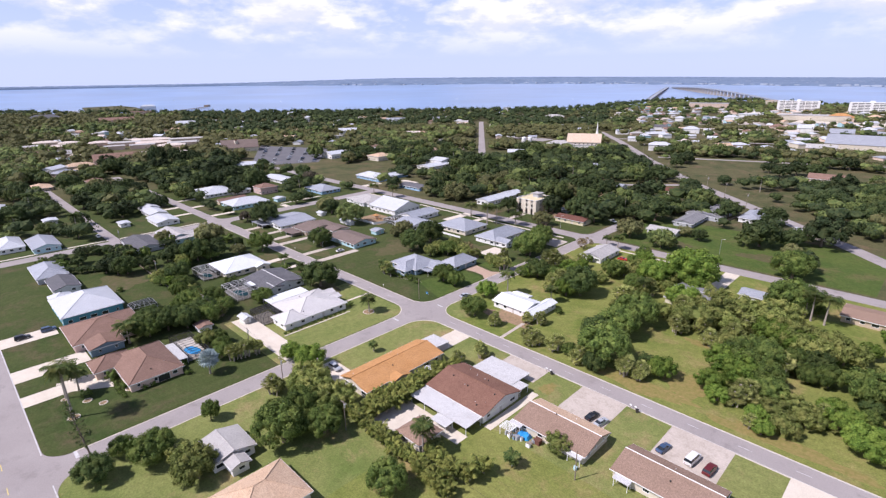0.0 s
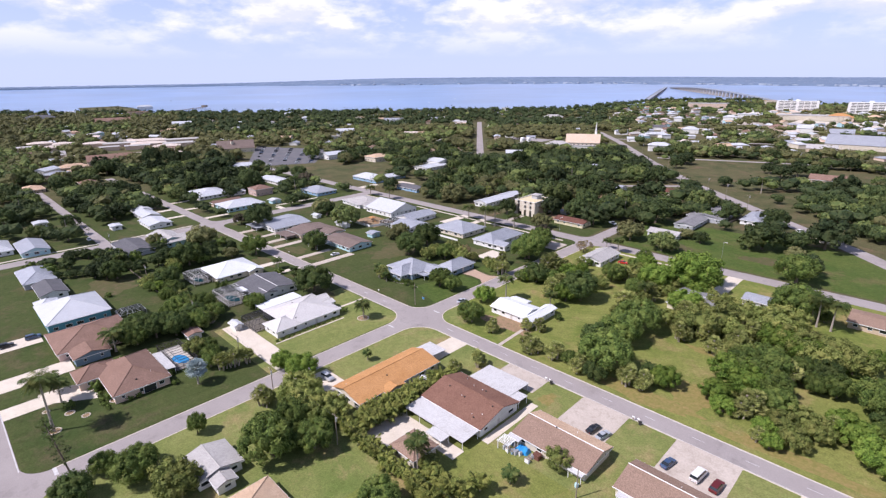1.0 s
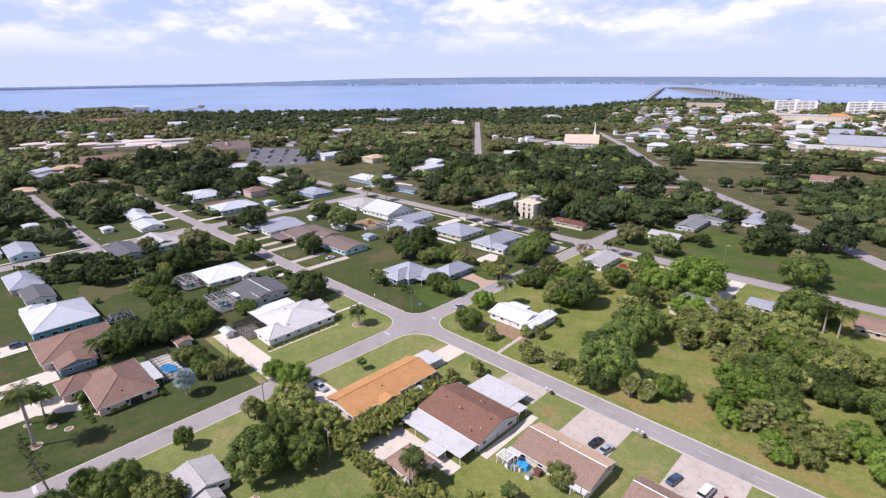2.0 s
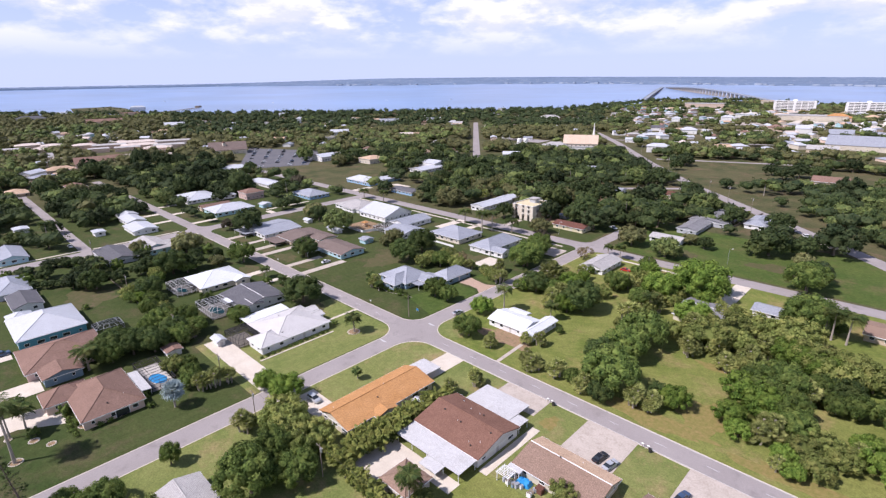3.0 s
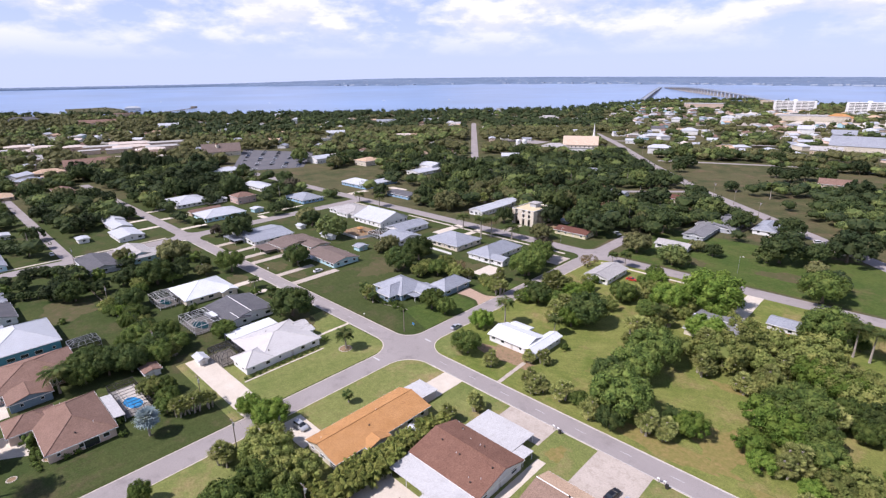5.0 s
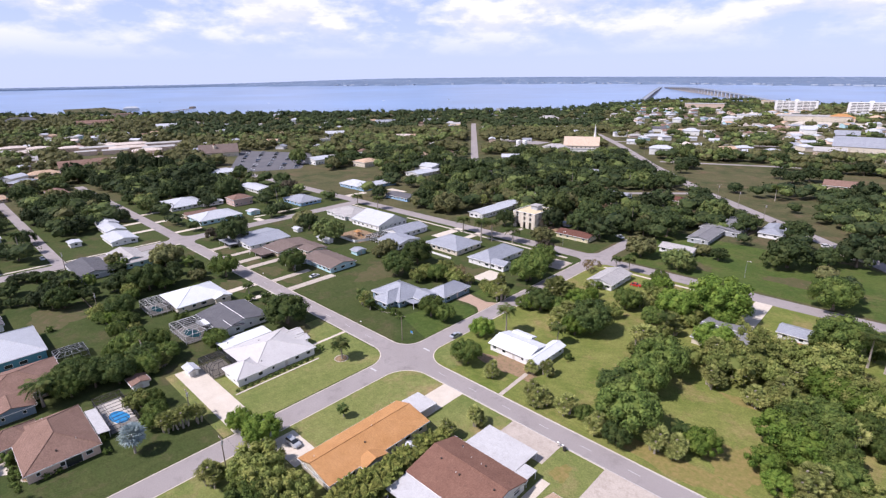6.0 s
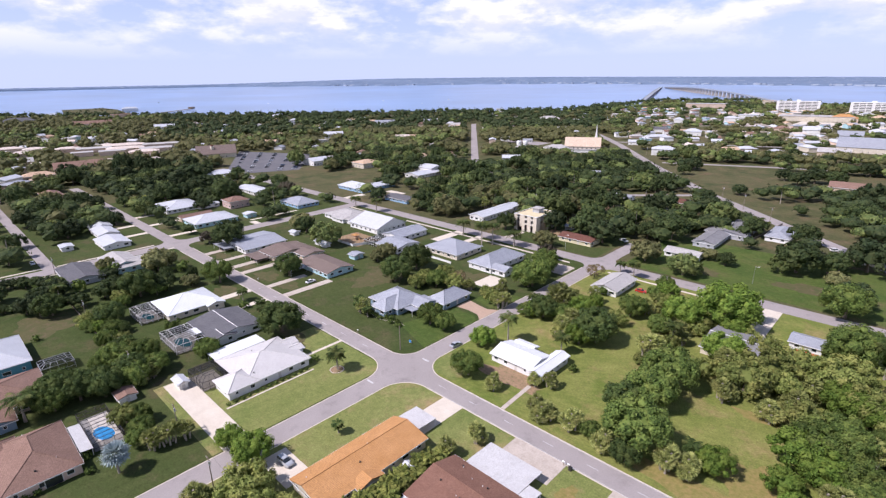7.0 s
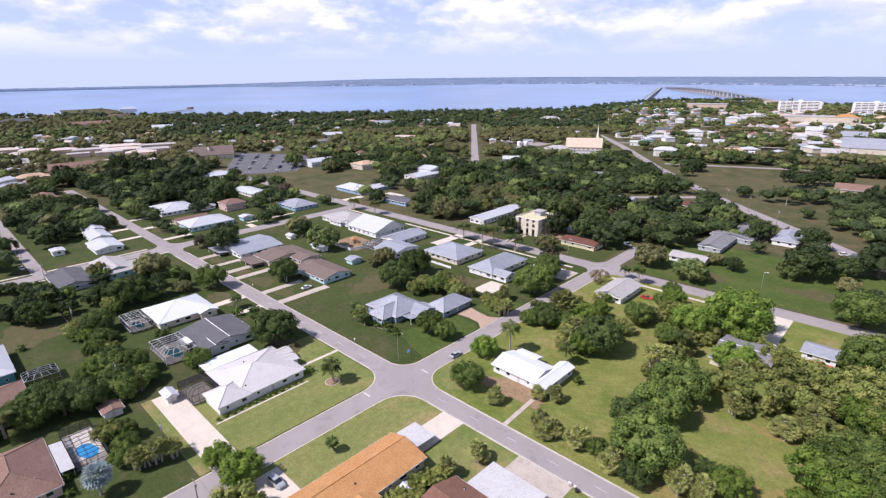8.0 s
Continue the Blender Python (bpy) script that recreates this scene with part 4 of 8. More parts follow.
for nm, x, y, rx, ry, sd in (("yard_a", -85, 14, 6.0, 4.0, 21), ("yard_b", -103, 13.5, 7.5, 4.0, 22), ("yard_c", -121, 12.5, 5.5, 3.6, 23), ("yard_d", -147, 12, 5.5, 3.4, 24), ("yard_e", -62, 46, 9, 12, 25), ("yard_f", -98, -8, 9, 4.5, 26), ("yard_g", -46, -9, 10, 4, 27), ("yard_h", -64, -6, 8, 3, 28),
                             ("yard_i", -118, -70, 12, 9, 29), ("yard_j", -30, 74, 9, 8, 30), ("yard_k", -230, 13, 10, 4, 31), ("yard_l", -255, -6, 9, 3, 32), ("yard_m", -78, 76, 8, 7, 33), ("yard_n", 40, 152, 10, 6, 34), ("yard_o", 85, 158, 14, 6, 35)):
    patch(nm, x, y, rx, ry, sd, "worn_lawn", "worn olive-brown patch of lawn")
structure("patio_front", Mesh().slab([(-33.5, -108.8), (-29.2, -102.5), (-25.1, -96.0), (-30.7, -95.4), (-38.4, -99.6), (-39.6, -108.1)], -0.2, 0.057), M["concrete"], "pale paved forecourt of a peach house", "driveway")
drive(9.5, 22.0, -49.0, -42.0, "concrete", "pale concrete pad beside an orange-roofed house")

# ---- houses: the near block ----
house("long house with an orange tiled gable roof and cream walls", "wall_cream", [(22.6, 35.6, -48.4, -17.7, 2.75, 1.7, "gy", 28.0), (33.5, 37.0, -40.0, -32.7, 2.72, 1.0, "gx")], "roof_orange", doors=(("e", 2),), vents=3)
flat_roof("white flat carport at the end of an orange-roofed house", 23.5, 31.1, -16.7, -10.4, 2.5)
house("wide duplex with a dark brown shingle gable roof and pale walls", "wall_white", [(44.3, 66.0, -34.0, -17.5, 2.75, 2.1, "gx", -24.7)], "roof_brown", doors=(("e", 1), ("n", 1)), vents=12)
flat_roof("white ribbed patio roof behind a brown-roofed duplex", 44.7, 65.7, -40.2, -34.1, 2.45, slope=-0.2, name="patio_roof", category="patio roof")
flat_roof("white ribbed patio roof extension", 56.0, 61.5, -43.4, -40.25, 2.3, slope=-0.1, name="patio_roof", category="patio roof")
flat_roof("wide white ribbed carport in front of a brown-roofed duplex", 47.5, 62.2, -17.4, -8.0, 2.6)
flat_roof("small white porch roof beside a carport", 62.3, 65.6, -17.4, -13.3, 2.6)
house("small square garden house with a brown hipped roof", "wall_cream", [(53.2, 62.0, -52.9, -44.6, 2.5, 1.25, "hip")], "roof_ranch")
# the north slope takes a paler tan than the south slope
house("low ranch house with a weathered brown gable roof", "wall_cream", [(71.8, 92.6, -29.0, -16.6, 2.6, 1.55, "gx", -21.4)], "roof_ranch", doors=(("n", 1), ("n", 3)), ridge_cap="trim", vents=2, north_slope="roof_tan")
house("low ranch house with a reddish brown gable roof", "wall_cream", [(98.4, 120.2, -28.2, -16.7, 2.6, 1.55, "gx", -21.0)], "roof_ranch", doors=(("n", 1), ("n", 3)), ridge_cap="trim", vents=2)
house("white stucco house with a pale hipped roof", "wall_white", [(-40.2, -19.4, -38.0, -16.0, 2.75, 1.9, "hip"), (-29.6, -19.2, -43.2, -33.0, 2.74, 1.5, "hip"), (-36.8, -31.8, -18.0, -12.9, 2.72, 0.9, "gy"), (-31.4, -26.6, -18.0, -13.7, 2.7, 0.8, "gy")], "roof_pale", doors=(("e", 2),), vents=4)
flat_roof("white aluminium patio roof beside a pale hipped roof", -47.0, -40.4, -37.6, -20.5, 2.72, "roof_bright", name="patio_roof", category="patio roof", slope=-0.15)
peach = house("peach house with a rose-brown hipped shingle roof", "wall_peach", [(-40.4, -17.2, -94.0, -78.4, 2.75, 2.3, "hip"), (-41.6, -32.0, -99.4, -88.0, 2.74, 1.7, "hip")], "roof_pink", doors=(("s", 1),), vents=3)
blue_door = part("patio_door", Mesh().box(1.0 + 10.0, 1.0 + 10.12, 0.2, 3.4, 0.1, 2.2), M["glass"], peach, "dark sliding glass doors")
part("door_frame", Mesh().box(10.95, 11.1, 0.05, 0.2, 0.05, 2.3).box(10.95, 11.1, 3.4, 3.55, 0.05, 2.3).box(10.95, 11.1, 0.05, 3.55, 2.2, 2.3), M["trim"], blue_door)
flat_roof("white flat porch roof beside a pool", -36.0, -22.4, -78.1, -75.4, 2.45, name="porch_roof", category="porch roof")
house("pink house with a rose-brown shingle roof and a blue-grey gable wing", "wall_pink", [(-77.3, -56.5, -100.0, -77.2, 2.8, 2.2, "hip"), (-58, -49.0, -97.0, -86.2, 2.78, 1.5, "gx", None, None, "wall_slate")], "roof_pink", doors=(("s", 2),))
house("tall teal house with a white metal hipped roof", "wall_teal", [(-107.0, -82.2, -98.5, -77.7, 3.7, 2.7, "hip"), (-112, -103, -98, -90, 3.5, 1.2, "hip")], "roof_white")
house("small grey-roofed house behind a teal house", "wall_white", [(-138, -119, -95, -84.5, 2.7, 1.5, "gx")], "roof_gray")
house("grey-roofed house beside a lane", "wall_gray", [(-164, -140.5, -97.5, -85, 2.7, 1.9, "hip")], "roof_silver")
house("white-roofed house behind a silver-roofed one", "wall_white", [(-231, -207, -104, -92, 2.7, 1.9, "hip")], "roof_white")
house("wide house with a grey metal roof beside the lane", "wall_aqua", [(-221, -195, -91, -78, 2.7, 1.9, "gx")], "roof_silver")
house("white mobile home under green trees", "wall_white", [(-270, -261, -76, -68, 2.6, 0.5, "gx")], "roof_white", name="mobile_home")
house("white-roofed house under green trees", "wall_white", [(-342, -322, -99, -86, 2.7, 1.6, "hip")], "roof_white")
house("tan-roofed house under green trees", "wall_tan", [(-412, -392, -64, -48, 2.7, 1.6, "hip")], "roof_tan")
house("house with a grey metal roof under trees", "wall_white", [(22.2, 33.0, -90.5, -79.6, 2.6, 1.4, "gx"), (31.5, 37.2, -88.0, -83.0, 2.5, 0.8, "gx")], "roof_cream")
house("house with a pale tan hipped roof", "wall_cream", [(41.6, 56.0, -95.0, -78.2, 2.6, 2.0, "hip")], "roof_tan")
house("white house with a white metal roof", "wall_cream", [(-105.0, -85.5, -36.0, -15.0, 2.7, 2.3, "hip"), (-88, -83.4, -22, -14.8, 2.68, 1.0, "gx")], "roof_bright", doors=(("n", 1),))
house("house with a dark grey hipped roof", "wall_white", [(-75.0, -54.0, -33.2, -14.0, 2.7, 1.7, "gx"), (-60, -53.0, -34.0, -24.0, 2.68, 1.0, "gx")], "roof_gray", doors=(("n", 1),), ridge_cap="trim")
house("grey-blue house with silver metal hipped roofs and a garage wing", "wall_slate", [(-43.2, -25.4, 26.0, 41.6, 2.8, 2.3, "hip"), (-37.0, -27.6, 21.6, 36.0, 2.82, 1.7, "hip"), (-28.2, -20.0, 33.0, 43.0, 2.7, 1.4, "gx"), (-25.4, -15.2, 41.0, 57.2, 2.78, 1.9, "hip")], "roof_silver", doors=(("s", 2), ("e", 1)))
flat_roof("white porch roof on posts before a grey-blue house", -27.2, -20.6, 29.0, 32.9, 2.5, "roof_silver", name="porch_roof", category="porch roof")
house("small white cottage with white gable roofs on a sandy yard", "wall_white", [(20.6, 36.4, 24.6, 36.2, 2.7, 1.5, "gx"), (35.4, 40.6, 24.0, 40.4, 2.66, 0.9, "gy"), (22, 30, 34, 39, 2.6, 0.5, "gx")], "roof_bright", doors=(("s", 2),))

# ---- houses: the block beyond the main street ----
house("grey-roofed house with a deep porch", "wall_white", [(-166, -139, 20.5, 45.0, 2.6, 1.5, "gy")], "roof_silver")
house("low house with a brown roof", "wall_tan", [(-134, -118, 25, 47.5, 2.6, 1.4, "gx"), (-120, -107, 36, 48, 2.58, 1.2, "gx")], "roof_taupe")
house("pale blue house with a brown hipped roof", "wall_aqua", [(-103, -78, 29.6, 45, 2.6, 1.5, "gx")], "roof_taupe", doors=(("s", 2),))
house("house with a white metal roof near a play yard", "wall_white", [(-174, -146, 92, 112, 2.7, 1.6, "hip"), (-163, -150, 90, 100, 2.65, 1.0, "gx")], "roof_cream")
house("tall white gabled house with a pale metal roof", "wall_white", [(-142, -115, 89, 112, 3.3, 4.4, "gx", 102)], "roof_white")
house("white house with a metal hipped roof and a gabled wing", "wall_white", [(-108, -94, 87, 109.5, 3.0, 1.8, "gy"), (-97, -80, 73, 90, 2.9, 1.7, "gx")], "roof_silver")
house("beige house with a pale metal hipped roof", "wall_cream", [(-74, -50.5, 87, 107, 2.9, 2.4, "hip")], "roof_silver")
house("white house with a blue-grey metal hipped roof", "wall_white", [(-41, -26.5, 84, 111, 2.9, 2.3, "hip"), (-28, -19, 84.5, 92, 2.85, 1.3, "gx")], "roof_silver")
house("small white house with a pale gable roof by the street", "wall_white", [(16.6, 28.3, 97, 116.5, 2.7, 1.7, "gy")], "roof_cream")
house("grey-roofed house among palms", "wall_cream", [(67.8, 84, 74, 95, 2.6, 1.6, "gx")], "roof_mid", ridge_cap="trim")
house("small white house with a grey roof", "wall_white", [(88, 98, 97, 106, 2.6, 1.2, "gx")], "roof_silver")
house("low house with a tan flat-pitched roof and pale trim", "wall_tan", [(120.8, 146, 101, 115, 2.6, 1.0, "gx")], "roof_ranch")
flat_roof("grey flat carport before a pale blue house", -103.5, -94.0, 20.5, 29.4, 2.5, "roof_silver")
flat_roof("grey flat carport before a low brown-roofed house", -134.0, -121.0, 17.5, 24.8, 2.4, "roof_taupe")
flat_roof("pale flat carport before a grey-roofed house", -164.0, -150.0, 14.5, 20.3, 2.4, "roof_silver")
# ---- houses: across the side street and far blocks ----
house("pale blue house with a white metal hipped roof", "wall_aqua", [(-230, -208.6, 23, 50.5, 2.9, 2.0, "hip")], "roof_white", doors=(("s", 2),))
house("low house with a brown shingle roof", "wall_tan", [(-238, -232, 23, 44, 2.6, 1.6, "gy")], "roof_pink", windows=False)
house("house with a white metal roof and a side porch", "wall_white", [(-290, -261, 24, 49.5, 2.7, 2.0, "hip"), (-272, -258, 45, 60, 2.6, 1.0, "gy")], "roof_white")
house("two-storey pink house with a hipped roof", "wall_pink", [(-256, -242, 60, 75, 5.0, 1.6, "hip")], "roof_pink")
house("two-storey house with white roofs", "wall_white", [(-384, -360, 94, 119, 5.2, 1.4, "gy"), (-362, -342, 94, 120, 2.8, 1.4, "hip")], "roof_white")
house("low house with a white roof", "wall_white", [(-303, -270, 93, 108, 2.7, 1.4, "gx")], "roof_white")
house("light blue house with a blue-white metal roof", "wall_blue", [(-231, -206, 92, 110, 2.7, 1.8, "hip")], "roof_silver")
house("blue house with a bright metal hipped roof", "wall_blue", [(-245, -212, 153, 170, 2.9, 2.0, "hip"), (-229, -214, 168, 190, 2.85, 1.6, "gy")], "roof_white")
house("two-storey white house with metal gable roofs", "wall_white", [(-240, -222, 223, 255, 3.0, 1.5, "gy"), (-252, -228, 246, 266, 5.8, 1.7, "gx")], "roof_white")
house("two-storey beige house with a hipped roof", "wall_cream", [(-323, -303, 225, 248, 5.0, 1.7, "hip")], "roof_tan")
house("dark blue house with a grey roof", "wall_blue", [(-183, -158, 151, 164, 2.6, 1.5, "gx")], "roof_gray")
house("tall white house among trees", "wall_white", [(-378, -357, 202, 224, 5.0, 2.4, "gy")], "roof_white")
house("white house with a blue-white metal roof among palms", "wall_white", [(-98, -86, 150, 182, 3.3, 1.5, "gy"), (-99, -88, 180, 193, 3.2, 1.2, "gy")], "roof_white")
house("low yellowish house with a red-brown gable roof", "wall_yellow", [(-32, -11.5, 149, 160, 2.6, 1.4, "gx")], "roof_red", doors=(("s", 2),))
house("white cottage half hidden by bushes", "wall_white", [(21, 38, 162, 172, 2.6, 1.3, "gx")], "roof_cream")
house("grey house with hipped roofs beside a field", "wall_gray", [(26, 37.5, 187, 213, 2.7, 1.6, "gy"), (24, 45, 212, 242, 2.75, 1.9, "gy")], "roof_mid")
house("white bungalow with a blue-white metal roof on a field", "wall_white", [(51.5, 63.5, 221.5, 246, 2.7, 1.5, "hip")], "roof_silver")
house("pale house with a dark roof", "wall_cream", [(86, 104, 209, 222, 2.6, 1.6, "gy")], "roof_gray")
house("grey-roofed house with a white porch by the lane", "wall_gray", [(-181, -154.5, -54, -39.2, 2.6, 1.6, "gx")], "roof_gray")
house("white house with a pale gabled roof", "wall_aqua", [(-183, -160, -35.5, -22, 2.9, 2.0, "gx"), (-172, -157, -34, -19, 2.9, 1.6, "gy")], "roof_cream")
house("house with white metal roofs and a grey wing", "wall_white", [(-250, -228, -24, -13, 2.7, 1.5, "gx"), (-274, -248, -22, -11.5, 2.8, 1.6, "gx")], "roof_white")
house("house with a bright white roof behind a bare tree", "wall_white", [(-224, -203, -28, -14, 2.6, 1.4, "gx")], "roof_white")
house("white mobile home standing on grass", "wall_white", [(-226, -218, -44.3, -38, 2.6, 0.4, "gx")], "roof_white", name="mobile_home")
house("brown-grey roofed house under trees", "wall_tan", [(-404, -370, -24, -10, 2.7, 1.8, "hip")], "roof_pink")
house("red-roofed house by the diagonal street", "wall_cream", [(-30, -8, 268, 282, 2.7, 1.6, "gx")], "roof_red")
house("house with a pale roof by the diagonal street", "wall_white", [(-60, -42, 258, 270, 2.7, 1.4, "gx")], "roof_silver")

# ---- plants ----
ICO_V = []
_g = (1 + 5 ** 0.5) / 2
for s1 in (-1, 1):
    for s2 in (-_g, _g):
        ICO_V += [(0, s1, s2), (s1, s2, 0), (s2, 0, s1)]
ICO_V = [Vector(v).normalized() for v in ICO_V]
ICO_F = [(i, j, k) for i in range(12) for j in range(i + 1, 12) for k in range(j + 1, 12)
         if all(abs((ICO_V[p] - ICO_V[q]).length - 1.0515) < 0.01 for p, q in ((i, j), (j, k), (i, k)))]
ICO_F = [f if (ICO_V[f[1]] - ICO_V[f[0]]).cross(ICO_V[f[2]] - ICO_V[f[0]]).dot(ICO_V[f[0]]) > 0 else (f[0], f[2], f[1]) for f in ICO_F]


def lump(m, c, r, rnd, flat=0.85):
    i = len(m.v)
    for v in ICO_V:
        k = rnd.uniform(0.8, 1.1) * r
        m.v.append((c[0] + v.x * k, c[1] + v.y * k, c[2] + v.z * k * flat))
    m.f += [(i + a, i + b, i + d) for a, b, d in ICO_F]


def leaf_tip(m, c, n, size, rnd):
    """One small three-cornered spray of leaves about c, facing roughly along n."""
    n = n + Vector((rnd.uniform(-1, 1), rnd.uniform(-1, 1), rnd.uniform(-0.8, 1))) * 0.6
    n.normalize()
    u = n.orthogonal().normalized()
    w = n.cross(u)
    a = rnd.uniform(0, 6.283)
    d = u * math.cos(a) + w * math.sin(a)
    t = n.cross(d)
    m.poly(c + d * size * 0.75, c + t * size * 0.48 - d * size * 0.35, c - t * size * 0.48 - d * size * rnd.uniform(0.1, 0.5))


def round_crown(seed, r, h, clumps, leaves, size, base=0.2, ragged=0.16, core=0.76, floor=-0.55):
    """A full crown: bunches of leaf sprays set close over a dome, uneven at its outline."""
    rnd = random.Random(seed)
    m = Mesh()
    cz, rz = h * (0.5 + base / 2), h * (0.5 - base / 2)
    lump(m, (0, 0, cz), r * core, rnd, rz / r)
    tilt = Vector((rnd.uniform(-0.18, 0.18), rnd.uniform(-0.18, 0.18), 0))
    for k in range(clumps):
        zz = floor + (0.97 - floor) * (k + 0.5) / clumps
        a = 2.39996 * k + rnd.uniform(-0.35, 0.35)
        q = math.sqrt(max(0.0, 1 - zz * zz))
        d = Vector((q * math.cos(a), q * math.sin(a), zz))
        cr = rnd.uniform(0.21, 0.34)
        reach = (1 - 0.7 * cr) * (1 + rnd.uniform(-ragged, ragged) + d.dot(tilt))
        c = Vector((d.x * r * reach, d.y * r * reach, cz + d.z * rz * reach))
        cr *= r
        lump(m, c, cr * core, rnd)
        for j in range(leaves):
            n = Vector((rnd.gauss(0, 1), rnd.gauss(0, 1), rnd.gauss(0, 1))).normalized() + d * 0.75
            n.normalize()
            leaf_tip(m, c + n * cr * rnd.uniform(0.74, 1.14), n, size * rnd.uniform(0.65, 1.35), rnd)
    return m


def limbs(seed, r, h, tr):
    rnd = random.Random(seed)
    m = Mesh()
    lean = Vector((rnd.uniform(-0.3, 0.3), rnd.uniform(-0.3, 0.3), 0))
    fork = Vector((lean.x, lean.y, h * 0.38))
    m.tube([(0, 0, -0.1), (lean.x * 0.4, lean.y * 0.4, h * 0.18), tuple(fork)], [tr * 1.3, tr, tr * 0.8], 8)
    for k in range(5):
        a = 1.257 * k + rnd.uniform(-0.4, 0.4)
        e = Vector((math.cos(a) * r * 0.55, math.sin(a) * r * 0.55, h * rnd.uniform(0.58, 0.78)))
        mid = fork.lerp(e, 0.5) + Vector((0, 0, -0.1 * h * rnd.random()))
        m.tube([tuple(fork - Vector((0, 0, 0.2))), tuple(mid), tuple(e)], [tr * 0.6, tr * 0.42, tr * 0.16], 6)
    return m


def fan(m, c, d, r, rnd, blades=9):
    """A fan-shaped palm leaf at c, facing along d."""
    d = Vector(d).normalized()
    u = d.cross(Vector((0, 0, 1)))
    u = u.normalized() if u.length > 0.01 else Vector((1, 0, 0))
    n = u.cross(d)
    c = Vector(c)
    tipn = d * (r * 0.25)
    for k in range(blades):
        a = -1.75 + 3.5 * (k + 0.5) / blades
        w = 3.5 / blades * 0.42
        t = c + tipn + (d * math.cos(a) + u * math.sin(a)) * r * rnd.uniform(0.8, 1.05) - Vector((0, 0, 0.22 * r * rnd.random()))
        s = c + tipn + (d * math.cos(a - w) + u * math.sin(a - w)) * r * 0.55 + n * 0.05 * r
        e = c + tipn + (d * math.cos(a + w) + u * math.sin(a + w)) * r * 0.55 - n * 0.02 * r
        m.poly(c, s, t, e)


def fan_head(m, c, r, count, rnd, droop=-0.6):
    for k in range(count):
        z = droop + (1 - droop) * (k + 0.5) / count
        a = 2.39996 * k + rnd.uniform(-0.3, 0.3)
        q = math.sqrt(max(0.0, 1 - z * z))
        d = Vector((q * math.cos(a), q * math.sin(a), z))
        fan(m, Vector(c) + d * r * 0.36, d, r * 0.62 * rnd.uniform(0.8, 1.2), rnd)


def frond(m, c, a, length, rise, droop, rnd, pairs=13, leaf=0.75):
    """A feather-shaped palm leaf that arches out in the direction a."""
    d = Vector((math.cos(a), math.sin(a), 0))
    s = Vector((-d.y, d.x, 0))
    pts = []
    for k in range(7):
        u = k / 6
        pts.append(Vector(c) + d * length * u * (1 - 0.12 * u) + Vector((0, 0, rise * u - droop * u * u)))
    for k in range(6):
        p, q = pts[k], pts[k + 1]
        w = 0.06 * (1 - k / 7)
        m.poly(p - s * w, p + s * w, q + s * w * 0.8, q - s * w * 0.8)
    for k in range(pairs):
        u = 0.14 + 0.86 * k / (pairs - 1)
        i = min(5, int(u * 6))
        p = pts[i].lerp(pts[i + 1], u * 6 - i)
        ll = leaf * (0.55 + 0.9 * math.sin(math.pi * min(1, u * 0.9 + 0.08))) * rnd.uniform(0.85, 1.15)
        for sd in (-1, 1):
            e = p + s * sd * ll * 0.8 + d * ll * 0.45 - Vector((0, 0, ll * rnd.uniform(0.25, 0.6)))
            w = d * 0.11
            m.poly(p - w, p + w, e + w * 0.4, e - w * 0.3)


PLANT = {}


def keep(kind, parts, r, h, label, category, name):
    PLANT.setdefault(kind, []).append((parts, r, h, label, category, name))


for s in range(5):
    big = 4.6 + 0.2 * s
    keep("oak", [("trunk", limbs(s, big, 7.6, 0.3).data("trunk", M["bark"])), ("crown", round_crown(100 + s, big, 7.6, 34, 104, 0.36, 0.2, 0.12).data("crown", M["leaf_oak"]))], big, 7.6,
         "broad dark green oak with a dense lumpy crown", "tree", "oak_tree")
    keep("bright_tree", [("trunk", limbs(20 + s, 4.2, 6.8, 0.24).data("trunk", M["bark"])), ("crown", round_crown(120 + s, 4.2, 6.8, 32, 100, 0.34, 0.14, 0.14).data("crown", M["leaf_fresh"]))], 4.2, 6.8,
         "bright green leafy tree with a rounded crown", "tree", "broadleaf_tree")
    keep("olive_tree", [("trunk", limbs(40 + s, 3.8, 5.8, 0.2).data("trunk", M["bark"])), ("crown", round_crown(140 + s, 3.8, 5.8, 27, 88, 0.33, 0.12, 0.22, 0.66).data("crown", M["leaf_olive"]))], 3.8, 5.8,
         "olive-yellow scrubby tree with a loose crown", "tree", "scrub_tree")
for s in range(4):
    keep("dark_tree", [("trunk", limbs(60 + s, 4.4, 7.6, 0.26).data("trunk", M["bark"])), ("crown", round_crown(160 + s, 4.4, 7.6, 36, 92, 0.35, 0.12, 0.08).data("crown", M["leaf_dark"]))], 4.4, 7.6,
         "dense very dark green tree", "tree", "shade_tree")
    keep("shrub", [("stem", limbs(80 + s, 1.5, 2.2, 0.07).data("stem", M["bark"])), ("foliage", round_crown(180 + s, 1.5, 2.2, 12, 36, 0.26, 0.0, 0.2, 0.7, -0.8).data("foliage", M["leaf_oak"]))], 1.5, 2.2,
         "small rounded green garden shrub", "shrub", "shrub")
for s in range(3):
    keep("dry_tree", [("trunk", limbs(90 + s, 3.8, 6.0, 0.2).data("trunk", M["bark"])), ("crown", round_crown(200 + s, 3.8, 6.0, 20, 60, 0.34, 0.2, 0.3, 0.3).data("crown", M["leaf_brown"]))], 3.8, 6.0,
         "thin brownish half-bare tree", "tree", "bare_tree")
